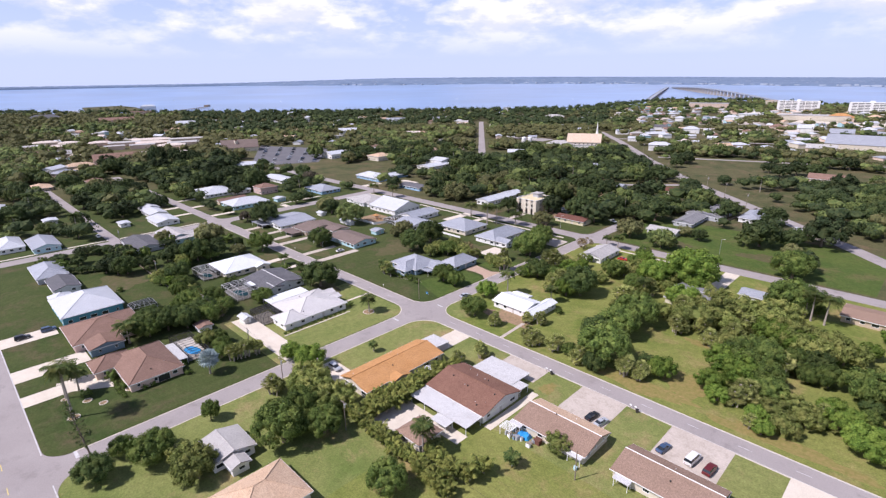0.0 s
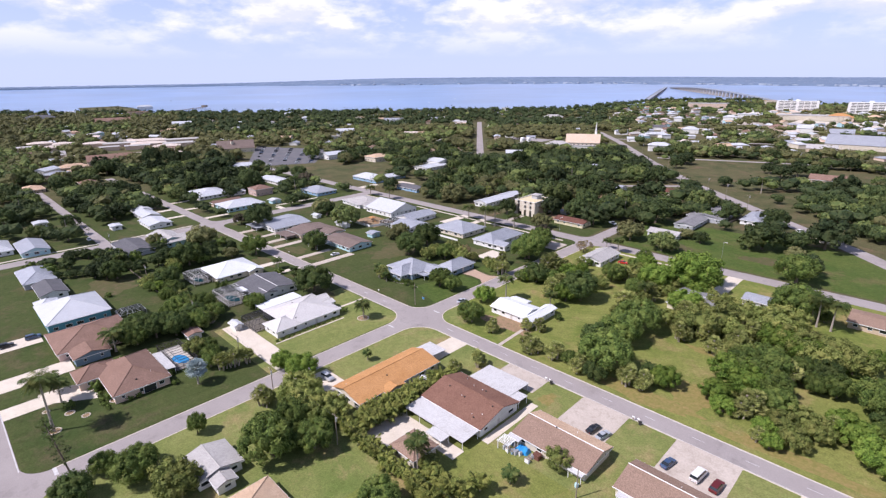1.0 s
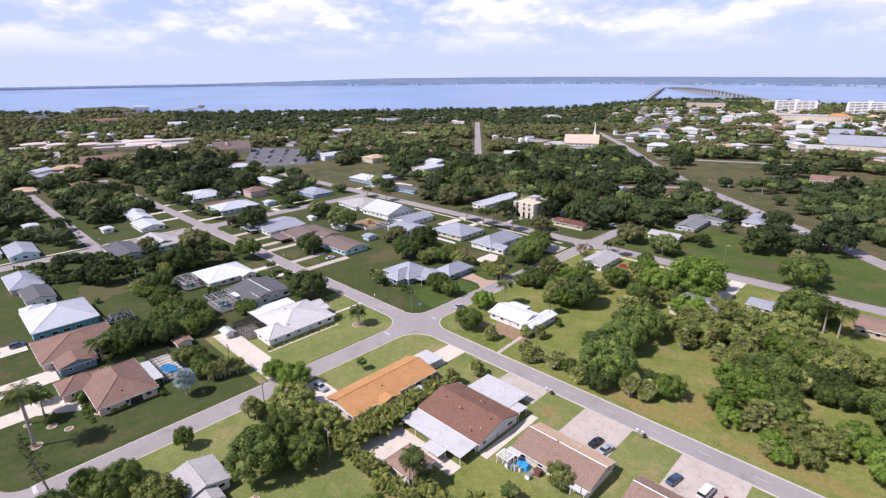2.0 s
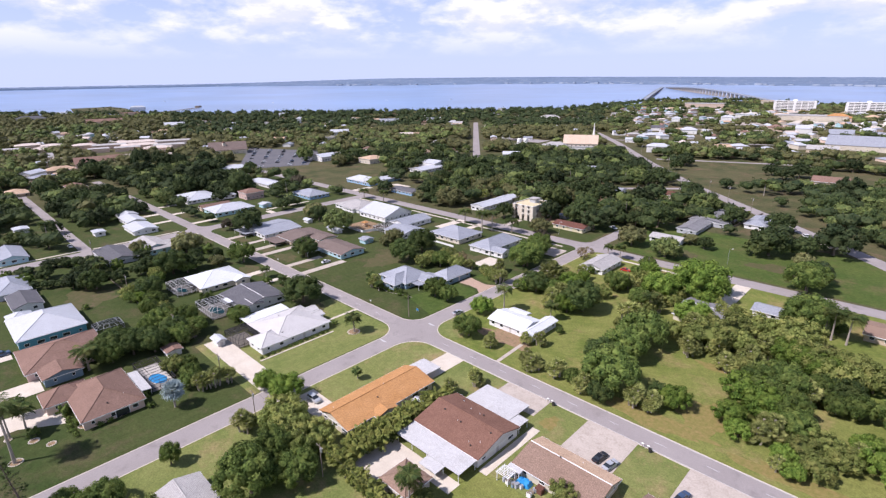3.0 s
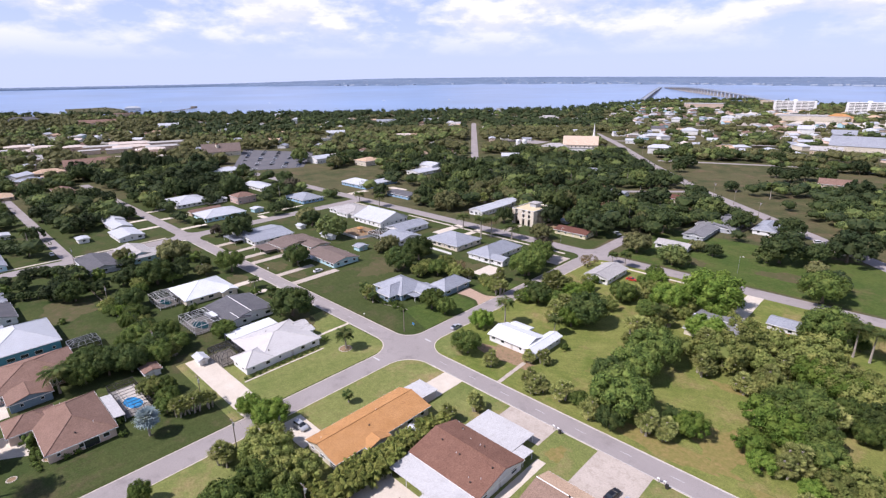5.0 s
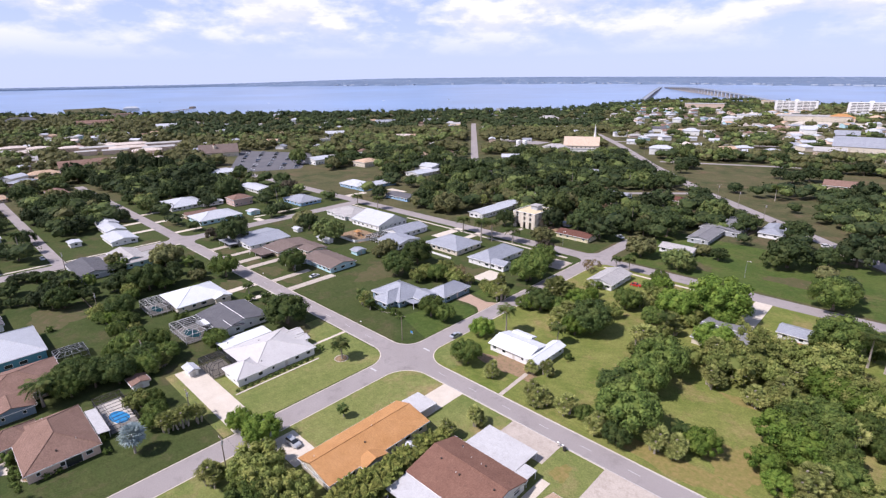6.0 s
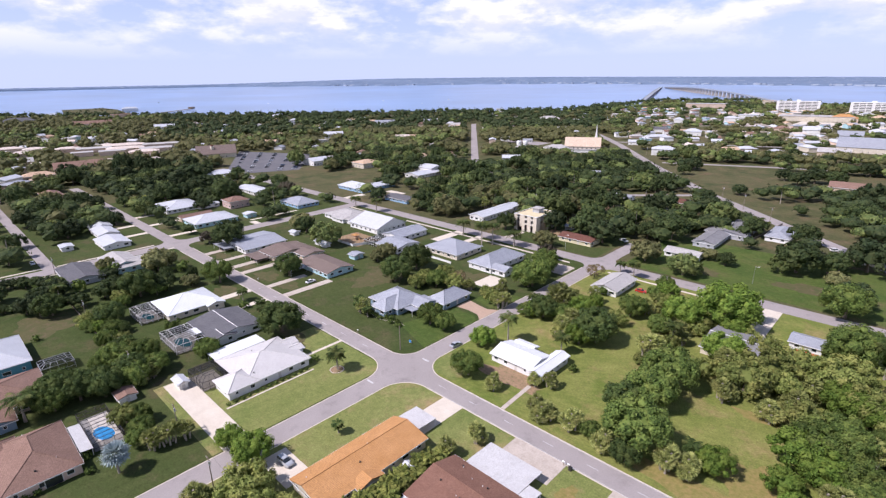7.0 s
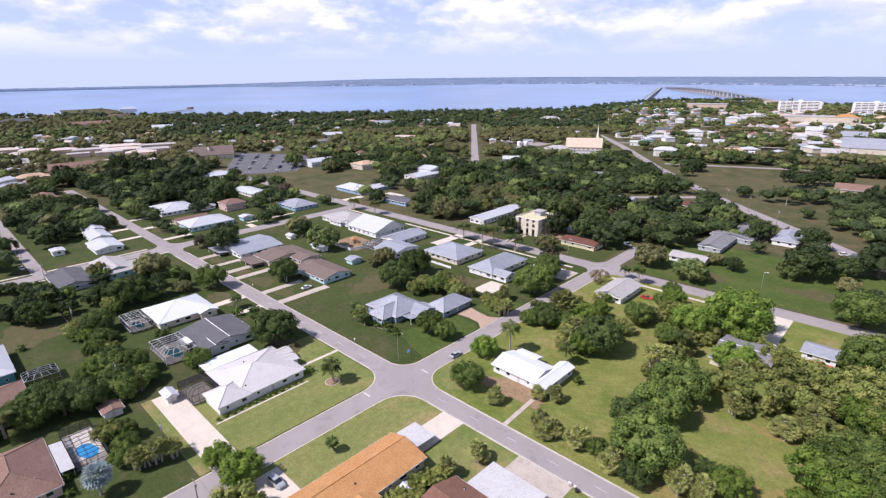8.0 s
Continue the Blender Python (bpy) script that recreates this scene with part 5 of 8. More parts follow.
for s in range(5):
    rnd = random.Random(300 + s)
    tr, cr = Mesh(), Mesh()
    for k in range(5 + s % 2):
        a = 1.35 * k + rnd.uniform(-0.4, 0.4)
        d = 1.25 * (0.3 if k == 0 else 1)
        x, y = d * math.cos(a), d * math.sin(a)
        z = rnd.uniform(1.3, 3.6) if k else 3.9
        tr.tube([(x * 0.8, y * 0.8, -0.1), (x, y, z * 0.5), (x, y, z)], [0.22, 0.18, 0.2], 7)
        fan_head(cr, (x, y, z), 1.45, 26, rnd, -0.85)
    keep("sabal", [("trunk", tr.data("trunk", M["palm_bark"])), ("crown", cr.data("crown", M["leaf_sabal"]))], 2.6, 5.0, "clump of olive-green cabbage palms with shaggy fan leaves", "palm", "cabbage_palm")
    tr, cr = Mesh(), Mesh()
    for k in range(8):
        a, d = 2.4 * k, 0.9 * rnd.random()
        x, y, z = d * math.cos(a), d * math.sin(a), rnd.uniform(0.8, 2.4)
        tr.tube([(x * 0.6, y * 0.6, -0.1), (x, y, z)], [0.05, 0.05], 5)
        for j in range(6):
            frond(cr, (x, y, z), a + 1.05 * j + rnd.uniform(-0.3, 0.3), rnd.uniform(1.5, 2.2), rnd.uniform(1.3, 2.4), rnd.uniform(0.9, 1.9), rnd, 12, 0.5)
    keep("hedge_palm", [("stem", tr.data("stem", M["palm_bark"])), ("crown", cr.data("crown", M["leaf_hedge"]))], 2.1, 3.6, "feathery yellow-green clumping palm in a hedge", "palm", "clumping_palm")
# the far kinds carry haze and shade in their leaf colours
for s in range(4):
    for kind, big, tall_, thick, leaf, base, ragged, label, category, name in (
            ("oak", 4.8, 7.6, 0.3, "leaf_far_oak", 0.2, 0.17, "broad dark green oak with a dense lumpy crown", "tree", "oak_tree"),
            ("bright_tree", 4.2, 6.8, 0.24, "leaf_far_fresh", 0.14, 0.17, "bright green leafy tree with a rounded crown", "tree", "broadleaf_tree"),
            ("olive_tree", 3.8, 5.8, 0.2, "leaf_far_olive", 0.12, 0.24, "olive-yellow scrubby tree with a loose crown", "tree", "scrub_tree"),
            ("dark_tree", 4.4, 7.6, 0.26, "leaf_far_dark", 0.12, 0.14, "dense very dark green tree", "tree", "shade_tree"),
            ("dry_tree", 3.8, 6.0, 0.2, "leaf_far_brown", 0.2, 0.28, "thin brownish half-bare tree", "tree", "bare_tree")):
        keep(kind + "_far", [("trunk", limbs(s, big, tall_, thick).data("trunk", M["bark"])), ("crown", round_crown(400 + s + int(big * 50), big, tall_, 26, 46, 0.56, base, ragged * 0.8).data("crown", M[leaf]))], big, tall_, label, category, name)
PLANT["sabal_far"] = PLANT["sabal"]
plant_rnd = random.Random(77)


SWELL = {"hedge_palm": 1.3, "sabal": 1.25, "shrub": 1.0}


KEEP_OFF = HOUSE_RECTS + [(37.3, 40.4, -28.8, -25.4), (-123, -117, 54.6, 59), (-420, 300, 0, 6.9), (-420, 300, 125.8, 134.8), (-0.3, 7.6, -117, 170), (-192.2, -182.3, -300, 126)]


def beside(x, y):
    """Moves a stem out of a house or a street, by the nearest side."""
    for _ in range(3):
        for x0, x1, y0, y1 in KEEP_OFF:
            if x0 < x < x1 and y0 < y < y1:
                d, x, y = min((x - x0, x0 - 0.4, y), (x1 - x, x1 + 0.4, y), (y - y0, x, y0 - 0.4), (y1 - y, x, y1 + 0.4))
    return x, y


def plant(kind, x, y, r, h):
    """Sets one plant of a kind at a place, to a crown radius and height."""
    x, y = beside(x, y)
    g = SWELL.get(kind, 1.1)
    if kind + "_far" in PLANT and math.hypot(x - 115, y + 95) > 245:
        kind += "_far"
    parts, r0, h0, label, category, name = plant_rnd.choice(PLANT[kind])
    top = thing(name, x, y, label, category, "trees and palms")
    k, kz = g * r / r0, g * h / h0
    top.matrix_world = pose(x, y, 0, 0, 0, plant_rnd.uniform(0, 360)) @ Matrix.Diagonal((k, k, kz, 1))
    for nm, me in parts:
        part(nm, me, None, top)
    return top


def palm(x, y, h, lean=0.0, silver=False, size=1.0):
    """A tall palm: feather leaves, or silver fans."""
    x, y = beside(x, y)
    rnd = random.Random(int(abs(x * 31 + y * 17)))
    if silver:
        top = thing("silver_palm", x, y, "silver-blue fan palm on a mown lawn", "palm", "trees and palms")
        part("trunk", Mesh().tube([(0, 0, -0.1), (0, 0, h * 0.7)], [0.3, 0.24], 9), M["palm_bark"], top)
        cr = Mesh()
        fan_head(cr, (0, 0, h * 0.72), 3.0, 52, rnd, -0.75)
        part("crown", cr, M["leaf_silver"], top)
        return top
    top = thing("palm_tree", x, y, "tall palm with a slim grey trunk and arching fronds" if h > 5 else "young palm with a short trunk and arching fronds", "palm", "trees and palms")
    dx, dy = (lean + rnd.uniform(-0.05, 0.05)) * h * 0.5, rnd.uniform(-0.06, 0.06) * h
    k = min(1.0, 0.45 + h / 13) * size
    part("trunk", Mesh().tube([(0, 0, -0.1), (dx * 0.2, dy * 0.2, h * 0.35), (dx * 0.6, dy * 0.6, h * 0.7), (dx, dy, h)], [0.26 * k + 0.06, 0.2 * k, 0.17 * k, 0.16 * k], 8), M["palm_bark"], top)
    cr = Mesh()
    n = 28
    for j in range(n):
        up = 1.0 - 1.5 * j / n
        frond(cr, (dx, dy, h), 2.39996 * j + rnd.uniform(-0.2, 0.2), 3.2 * k * rnd.uniform(0.85, 1.1), 1.9 * k * up + 0.3, (1.2 + 0.9 * j / n) * k, rnd, 15, 0.85 * k)
    lump(cr, (dx, dy, h - 0.1), 0.35 * k, rnd)
    part("crown", cr, M["leaf_palm"], top)
    return top


def thin_pine(x, y, h):
    """A leaning evergreen: bare lower trunk, uneven side branches with loose tufts."""
    rnd = random.Random(9)
    top = thing("thin_pine", x, y, "tall thin leaning evergreen with sparse tufted branches", "tree", "trees and palms")
    lean = Vector((-0.13, -0.13, 1.0))
    part("trunk", Mesh().tube([(0, 0, -0.1), tuple(lean * h * 0.5), tuple(lean * h)], [0.24, 0.16, 0.04], 7), M["bark"], top)
    cr, tw = Mesh(), Mesh()
    for k in range(40):
        root = lean * h * (0.3 + 0.69 * k / 40)
        a = 2.4 * k + rnd.uniform(-0.5, 0.5)
        tip = root + Vector((math.cos(a), math.sin(a), rnd.uniform(-0.1, 0.45))) * rnd.uniform(0.8, 2.6) * (1 - 0.35 * k / 40)
        tw.tube([tuple(root), tuple(tip)], [0.05, 0.02], 4)
        for _ in range(26):
            c = root.lerp(tip, rnd.uniform(0.45, 1.1)) + Vector((rnd.gauss(0, 0.25), rnd.gauss(0, 0.25), rnd.gauss(0, 0.2)))
            leaf_tip(cr, c, Vector((0, 0, 1)), rnd.uniform(0.2, 0.42), rnd)
    part("branches", tw, M["bark"], top)
    part("crown", cr, M["leaf_dark"], top)
    return top


# ---- trees set one by one ----
plant('dark_tree', -53.5, 49.0, 6.2, 10.2)
plant('dark_tree', -57.5, 66.0, 6.4, 10.4)
plant('olive_tree', -41.2, 55.3, 4.1, 5.5)
plant('olive_tree', -37.8, 64.5, 4.2, 5.6)
plant('dry_tree', -30.7, 65.6, 3.4, 5.1)
plant('olive_tree', -79.7, 60.2, 3.6, 4.8)
plant('oak', -5.5, 83.5, 6.0, 9.4)
plant('oak', -8.7, 100.2, 4.7, 7.1)
plant('olive_tree', -12.6, 63.9, 2.8, 3.8)
plant('sabal', -9.5, 69.3, 2.8, 5.2)
plant('oak', -11.7, 29.8, 4.5, 6.8)
plant('oak', -4.9, 30.1, 3.5, 5.3)
plant('sabal', -37.7, 19.1, 2.6, 4.8)
plant('dry_tree', 11.2, 81.9, 3.0, 4.8)
plant('olive_tree', 18.1, 147.8, 6.5, 8.8)
plant('bright_tree', 38.5, 141.0, 6.0, 8.9)
plant('oak', 14.3, 189.8, 8.4, 12.7)
plant('dark_tree', 13.6, 250.8, 7.8, 12.1)
plant('oak', 75.1, 177.4, 8.4, 12.5)
plant('oak', 85.8, 184.6, 5.1, 7.6)
plant('dark_tree', 98.4, 198.3, 8.8, 13.6)
plant('dark_tree', 98.4, 149.5, 5.5, 8.6)
plant('oak', 69.4, 225.4, 6.5, 9.7)
plant('dry_tree', 10.2, 112.6, 3.5, 5.2)
plant('bright_tree', 70.5, 173.4, 5.1, 7.4)
plant('olive_tree', 5.1, 190.8, 6.4, 8.6)
plant('olive_tree', 90.7, 169.3, 3.9, 5.3)
plant('bright_tree', 105.8, 19.4, 2.8, 4.0)
plant('sabal', 111.6, 24.5, 3.0, 5.5)
plant('sabal', 109.6, 20.4, 2.5, 4.6)
plant('bright_tree', 116.0, 17.2, 2.6, 3.7)
plant('sabal', 115.6, 12.9, 1.8, 3.4)
plant('olive_tree', 119.2, 20.7, 3.5, 4.7)
plant('olive_tree', 122.6, 25.8, 3.5, 4.8)
plant('olive_tree', 122.3, 15.9, 3.3, 4.5)
plant('olive_tree', 126.1, 22.5, 3.2, 4.3)
plant('sabal', 128.1, 27.6, 2.5, 4.7)
plant('bright_tree', 118.7, 11.7, 2.4, 3.5)
plant('dark_tree', 123.4, 53.3, 4.1, 6.3)
plant('oak', 126.6, 47.8, 3.7, 5.5)
plant('oak', 121.9, 46.6, 2.9, 4.4)
plant('bright_tree', 119.7, 66.2, 3.3, 4.7)
plant('bright_tree', 124.1, 65.9, 3.2, 4.6)
plant('oak', 21.2, 13.6, 4.2, 6.5)
plant('bright_tree', 12.5, 30.7, 3.8, 5.6)
plant('sabal', 31.5, 12.7, 2.2, 4.3)
plant('sabal', 39.3, 22.3, 1.9, 3.7)
plant('sabal', 43.4, 24.8, 2.1, 4.0)
plant('sabal', 46.3, 12.5, 2.2, 4.3)
plant('sabal', 51.0, 11.9, 2.3, 4.4)
plant('sabal', 57.4, 12.0, 2.7, 5.1)
plant('shrub', 43.7, 36.8, 1.5, 2.3)
plant('bright_tree', 26.6, 72.5, 4.7, 7.0)
plant('shrub', 22.8, 98.0, 2.5, 3.8)
plant('shrub', 11.2, 62.3, 3.2, 4.8)
plant('sabal', 17.7, 71.3, 4.8, 9.1)
plant('dark_tree', 16.0, 62.4, 4.7, 7.5)
plant('olive_tree', 16.6, 79.6, 3.9, 5.4)
plant('oak', 98.5, 136.5, 7.1, 11.0)
plant('dark_tree', -59.4, -80.2, 3.5, 5.6)
plant('dark_tree', -59.4, -75.5, 4.4, 7.0)
plant('dark_tree', -51.9, -71.9, 4.7, 7.5)
plant('dark_tree', -55.6, -66.2, 3.7, 5.9)
plant('oak', -51.4, -78.2, 3.8, 5.9)
plant('oak', -64.7, -62.8, 3.5, 5.4)
plant('oak', -61.0, -51.1, 4.3, 6.7)
plant('oak', -48.7, -57.9, 3.7, 5.8)
plant('olive_tree', -53.0, -60.5, 3.3, 4.7)
plant('shrub', -77.2, -37.3, 3.0, 4.5)
plant('oak', -49.2, -36.5, 3.5, 5.4)
plant('dark_tree', -121.1, -34.9, 6.5, 10.3)
plant('dark_tree', -100.6, -50.6, 4.7, 7.5)
plant('oak', -111.6, -4.9, 5.6, 8.8)
plant('dark_tree', -127.0, -64.9, 4.9, 7.8)
plant('shrub', -97.0, -53.2, 2.9, 4.3)
plant('olive_tree', -30.8, -66.0, 3.3, 4.6)
plant('oak', -21.9, -64.9, 2.8, 4.4)
plant('sabal', -12.9, -61.3, 2.6, 4.9)
plant('sabal', -12.5, -57.6, 2.2, 4.2)
plant('shrub', -22.7, -77.2, 1.2, 1.8)
plant('shrub', -106.0, -73.5, 1.4, 2.1)
plant('dark_tree', -135.6, -71.7, 3.8, 6.1)
plant('dark_tree', -129.2, -68.4, 3.5, 5.5)
plant('dark_tree', -146.6, -59.8, 4.5, 7.2)
plant('oak', -128.4, -54.9, 3.2, 4.9)
plant('dark_tree', -47.3, -10.6, 6.8, 9.8)
plant('dark_tree', -95.6, 20.7, 5.4, 8.7)
plant('shrub', -20.9, -14.0, 1.4, 2.1)
plant('shrub', -76.9, -10.5, 2.0, 3.0)
plant('bright_tree', 6.6, -50.3, 4.2, 6.4)
plant('oak', -171.9, 28.7, 6.4, 9.9)
plant('bright_tree', -120.5, 57.6, 7.3, 11.0)
plant('oak', -151.8, 64.7, 5.3, 8.3)
plant('olive_tree', -82.2, 67.8, 3.7, 5.2)
plant('olive_tree', 19.4, -57.4, 5.1, 7.1)
plant('olive_tree', 17.6, -54.0, 3.4, 5.2)
plant('oak', 27.5, -64.0, 4.6, 7.2)
plant('oak', 38.5, -64.5, 4.2, 6.6)
plant('olive_tree', 30.0, -60.0, 4.2, 6.2)
plant('olive_tree', 28.0, -57.9, 4.6, 6.4)
plant('oak', 28.9, -71.8, 4.7, 7.0)
plant('oak', 33.1, -67.9, 3.3, 5.2)
plant('sabal', 13.2, -64.6, 2.8, 5.3)
plant('sabal', -14.3, -64.4, 2.3, 4.4)
plant('oak', -28.4, -62.9, 2.8, 4.3)
plant('oak', -18.4, -66.5, 2.6, 4.1)
plant('hedge_palm', 64.0, -50.2, 1.9, 3.4)
plant('hedge_palm', 67.2, -51.4, 1.9, 3.5)
plant('hedge_palm', 70.2, -52.4, 1.9, 3.5)
plant('oak', 33.5, -59.2, 2.8, 4.3)
plant('hedge_palm', 42.8, -51.0, 1.9, 4.2)
plant('hedge_palm', 43.3, -47.7, 1.9, 4.2)
plant('hedge_palm', 43.7, -44.4, 1.9, 4.2)
plant('hedge_palm', 43.1, -40.4, 1.9, 3.9)
plant('hedge_palm', 42.4, -36.1, 1.9, 3.8)
plant('hedge_palm', 42.1, -32.1, 1.9, 3.5)
plant('hedge_palm', 41.8, -27.8, 1.9, 3.4)
plant('oak', 65.7, -65.1, 4.0, 6.0)
plant('oak', 9.6, -102.7, 2.7, 4.1)
plant('oak', 18.1, -97.9, 4.3, 6.7)
plant('olive_tree', 27.6, -93.6, 4.2, 5.9)
plant('oak', 11.8, -82.4, 2.1, 5.0)
plant('dark_tree', -55.7, -76.6, 4.9, 7.8)
plant('dark_tree', -48.6, -66.4, 4.5, 7.2)
plant('oak', -65.7, -59.5, 4.6, 6.4)
plant('dark_tree', -54.8, -58.0, 4.4, 6.6)
plant('oak', -52.0, -50.7, 3.6, 5.2)
plant('shrub', -16.2, -78.1, 1.1, 1.6)
plant('shrub', -30.2, -95.2, 1.9, 2.9)
plant('shrub', -20.6, -90.0, 0.9, 1.3)
plant('shrub', -18.4, -87.6, 0.9, 1.3)
plant('dark_tree', 15.0, -109.6, 3.6, 5.7)
plant('shrub', -25.4, -102.8, 1.6, 2.3)
plant('shrub', -22.0, -93.4, 1.3, 2.0)
plant('sabal', 42.9, -7.8, 2.4, 4.5)
plant('sabal', 40.7, -16.5, 2.2, 4.1)
plant('hedge_palm', 73.1, -52.9, 1.9, 4.6)
plant('hedge_palm', 75.9, -50.7, 1.9, 4.0)
plant('hedge_palm', 76.8, -46.8, 1.9, 4.0)
plant('olive_tree', 85.2, -28.1, 2.8, 4.0)
plant('sabal', 49.6, 9.7, 2.4, 4.5)
plant('bright_tree', 129.4, 31.7, 2.9, 4.3)
plant('oak', 135.0, 45.8, 5.2, 8.0)
plant('bright_tree', 133.2, 26.6, 4.1, 6.1)
plant('bright_tree', 137.2, 21.1, 4.2, 6.3)
plant('bright_tree', 140.2, 20.0, 3.8, 5.7)
plant('olive_tree', 138.8, 46.8, 2.9, 4.1)
plant('dark_tree', -271.5, -44.4, 5.3, 8.5)
plant('dark_tree', -295.6, -47.5, 6.4, 10.2)
plant('oak', -315.9, -26.1, 6.1, 9.4)
plant('oak', -325.3, -11.6, 7.3, 11.3)
plant('dark_tree', -314.5, -4.6, 5.9, 9.5)
plant('dark_tree', -323.9, 20.4, 5.3, 8.5)
plant('oak', -168.1, -63.1, 2.8, 4.3)
plant('bright_tree', -156.0, -58.3, 3.6, 5.4)
plant('oak', -128.3, -41.9, 5.0, 7.8)
plant('olive_tree', -148.7, -18.7, 6.6, 9.2)
plant('oak', -120.2, -25.2, 4.4, 6.8)
plant('dark_tree', -244.7, -60.2, 4.5, 7.3)
plant('oak', -159.0, 25.6, 7.3, 11.3)
plant('dry_tree', -173.7, 16.5, 3.9, 5.9)
plant('oak', -281.0, 120.9, 6.5, 10.1)
plant('dry_tree', -260.1, 114.8, 5.6, 8.4)
plant('olive_tree', -159.0, 66.0, 6.1, 8.6)
plant('dark_tree', -362.5, 66.3, 11.2, 13.0)
plant('dark_tree', -370.6, 81.9, 11.6, 13.0)
plant('dark_tree', -318.0, 66.0, 7.0, 10.5)
plant('oak', -306.0, 84.0, 4.6, 7.0)
plant('oak', -236.0, 82.0, 5.0, 7.6)
plant('oak', -194.2, 63.0, 4.5, 7.0)
plant('dark_tree', -376.6, 100.8, 10.3, 13.0)
plant('oak', -143.7, 153.7, 7.0, 10.0)
plant('olive_tree', -115.5, 148.3, 7.9, 11.0)
plant('oak', -208.7, 203.2, 3.8, 5.9)
plant('oak', -136.2, 180.0, 7.4, 11.4)
plant('olive_tree', -30.9, 130.7, 5.3, 7.5)
plant('dry_tree', -19.5, 118.3, 4.1, 6.1)
plant('oak', -28.3, 168.0, 6.3, 9.8)
plant('dark_tree', -43.0, 164.3, 6.5, 10.4)
plant('dark_tree', -11.1, 160.7, 6.9, 11.1)
plant('oak', -34.6, 192.7, 6.8, 10.5)
plant('dark_tree', -16.1, 235.6, 7.1, 11.4)
plant('dark_tree', -13.5, 250.1, 7.3, 11.7)
plant('bright_tree', 42.4, 143.1, 3.3, 4.9)
plant('dark_tree', -41.5, 236.1, 6.9, 11.0)
plant('oak', 48.7, 166.1, 3.6, 5.6)
plant('olive_tree', 40.2, 170.2, 3.6, 5.0)
plant('oak', 88.9, 193.5, 5.0, 7.8)
plant('dark_tree', 40.3, 58.0, 6.6, 10.0)
plant('bright_tree', 36.3, 53.2, 4.3, 6.6)
plant('oak', 39.4, 85.9, 4.5, 6.8)
plant('bright_tree', 67.2, 103.1, 9.3, 13.0)
plant('bright_tree', 56.0, 90.3, 6.1, 9.1)
plant('oak', 69.2, 48.9, 6.8, 9.5)
plant('oak', 68.7, 36.0, 6.0, 9.0)
plant('dark_tree', 64.6, 27.7, 4.8, 7.2)
plant('oak', 73.0, 18.0, 7.1, 9.9)
plant('dark_tree', 73.2, 10.0, 3.3, 5.2)
plant('sabal', 67.4, 10.6, 2.8, 5.1)
plant('oak', 62.6, 13.3, 2.4, 3.4)
plant('bright_tree', 89.1, 20.5, 3.7, 5.2)
plant('sabal', 81.4, 14.2, 2.8, 5.1)
plant('sabal', 85.2, 15.2, 2.6, 4.6)
plant('bright_tree', 75.7, 76.2, 5.6, 7.8)
plant('sabal', 77.7, 65.9, 3.7, 6.6)
plant('sabal', 57.3, 60.7, 3.7, 6.6)
plant('sabal', 81.7, 55.1, 3.1, 5.3)
plant('olive_tree', 85.0, 60.6, 6.1, 8.5)
plant('olive_tree', 88.3, 69.1, 6.3, 8.8)
plant('sabal', 93.5, 50.0, 3.0, 5.1)
plant('sabal', 98.0, 57.0, 3.4, 5.9)
plant('sabal', 99.5, 66.0, 3.6, 6.2)
plant('olive_tree', 103.8, 77.1, 6.4, 8.9)
plant('olive_tree', 95.0, 78.1, 5.5, 7.8)
plant('bright_tree', 106.8, 65.5, 5.2, 7.3)
plant('oak', 104.2, 103.2, 6.2, 8.7)
plant('olive_tree', 102.7, 49.2, 5.0, 7.0)
plant('bright_tree', 103.3, 36.4, 5.5, 7.7)
plant('oak', 109.6, 44.3, 6.1, 8.6)
plant('bright_tree', 107.5, 32.7, 5.1, 7.2)
plant('bright_tree', 42.6, 113.3, 3.9, 5.1)
plant('sabal', 87.9, 60.6, 3.2, 5.4)
plant('olive_tree', 57.9, 53.6, 2.7, 3.8)
plant('olive_tree', 73.6, 61.3, 3.3, 4.6)
plant('sabal', 29.0, 53.4, 3.3, 6.2)
plant('olive_tree', 80.4, 71.8, 3.8, 5.2)
plant('oak', 108.4, 51.9, 4.6, 6.5)
plant('oak', 105.6, 38.8, 5.6, 7.9)
plant('bright_tree', 102.5, 24.3, 3.5, 5.0)
plant('oak', 112.9, 35.8, 4.8, 6.7)
plant('oak', 115.4, 29.0, 4.1, 5.8)
plant('olive_tree', 111.8, 66.9, 5.5, 7.8)
plant('bright_tree', 115.6, 63.0, 4.8, 6.8)
plant('olive_tree', 120.3, 59.6, 5.4, 7.5)
plant('oak', 118.2, 54.0, 4.1, 5.7)
plant('olive_tree', 122.4, 69.0, 5.0, 6.9)
plant('olive_tree', 107.0, 83.5, 5.3, 7.5)
plant('olive_tree', 95.2, 65.2, 5.0, 6.9)
plant('sabal', 82.0, 51.6, 3.0, 5.4)
plant('olive_tree', 83.3, 67.5, 4.1, 5.7)
plant('oak', 107.0, 99.5, 7.4, 10.4)
plant('oak', 103.2, 96.8, 4.5, 6.3)
plant('olive_tree', 127.6, 65.5, 4.9, 6.9)
plant('sabal', 114.9, 46.3, 3.4, 6.1)
plant('sabal', 108.8, 40.9, 3.3, 6.0)
plant('olive_tree', -40.1, 49.5, 3.2, 5.2)
plant('oak', -34.8, 56.4, 4.0, 6.5)
plant('olive_tree', -27.2, 59.7, 3.6, 5.8)
plant('sabal', -22.3, 63.9, 2.5, 3.9)
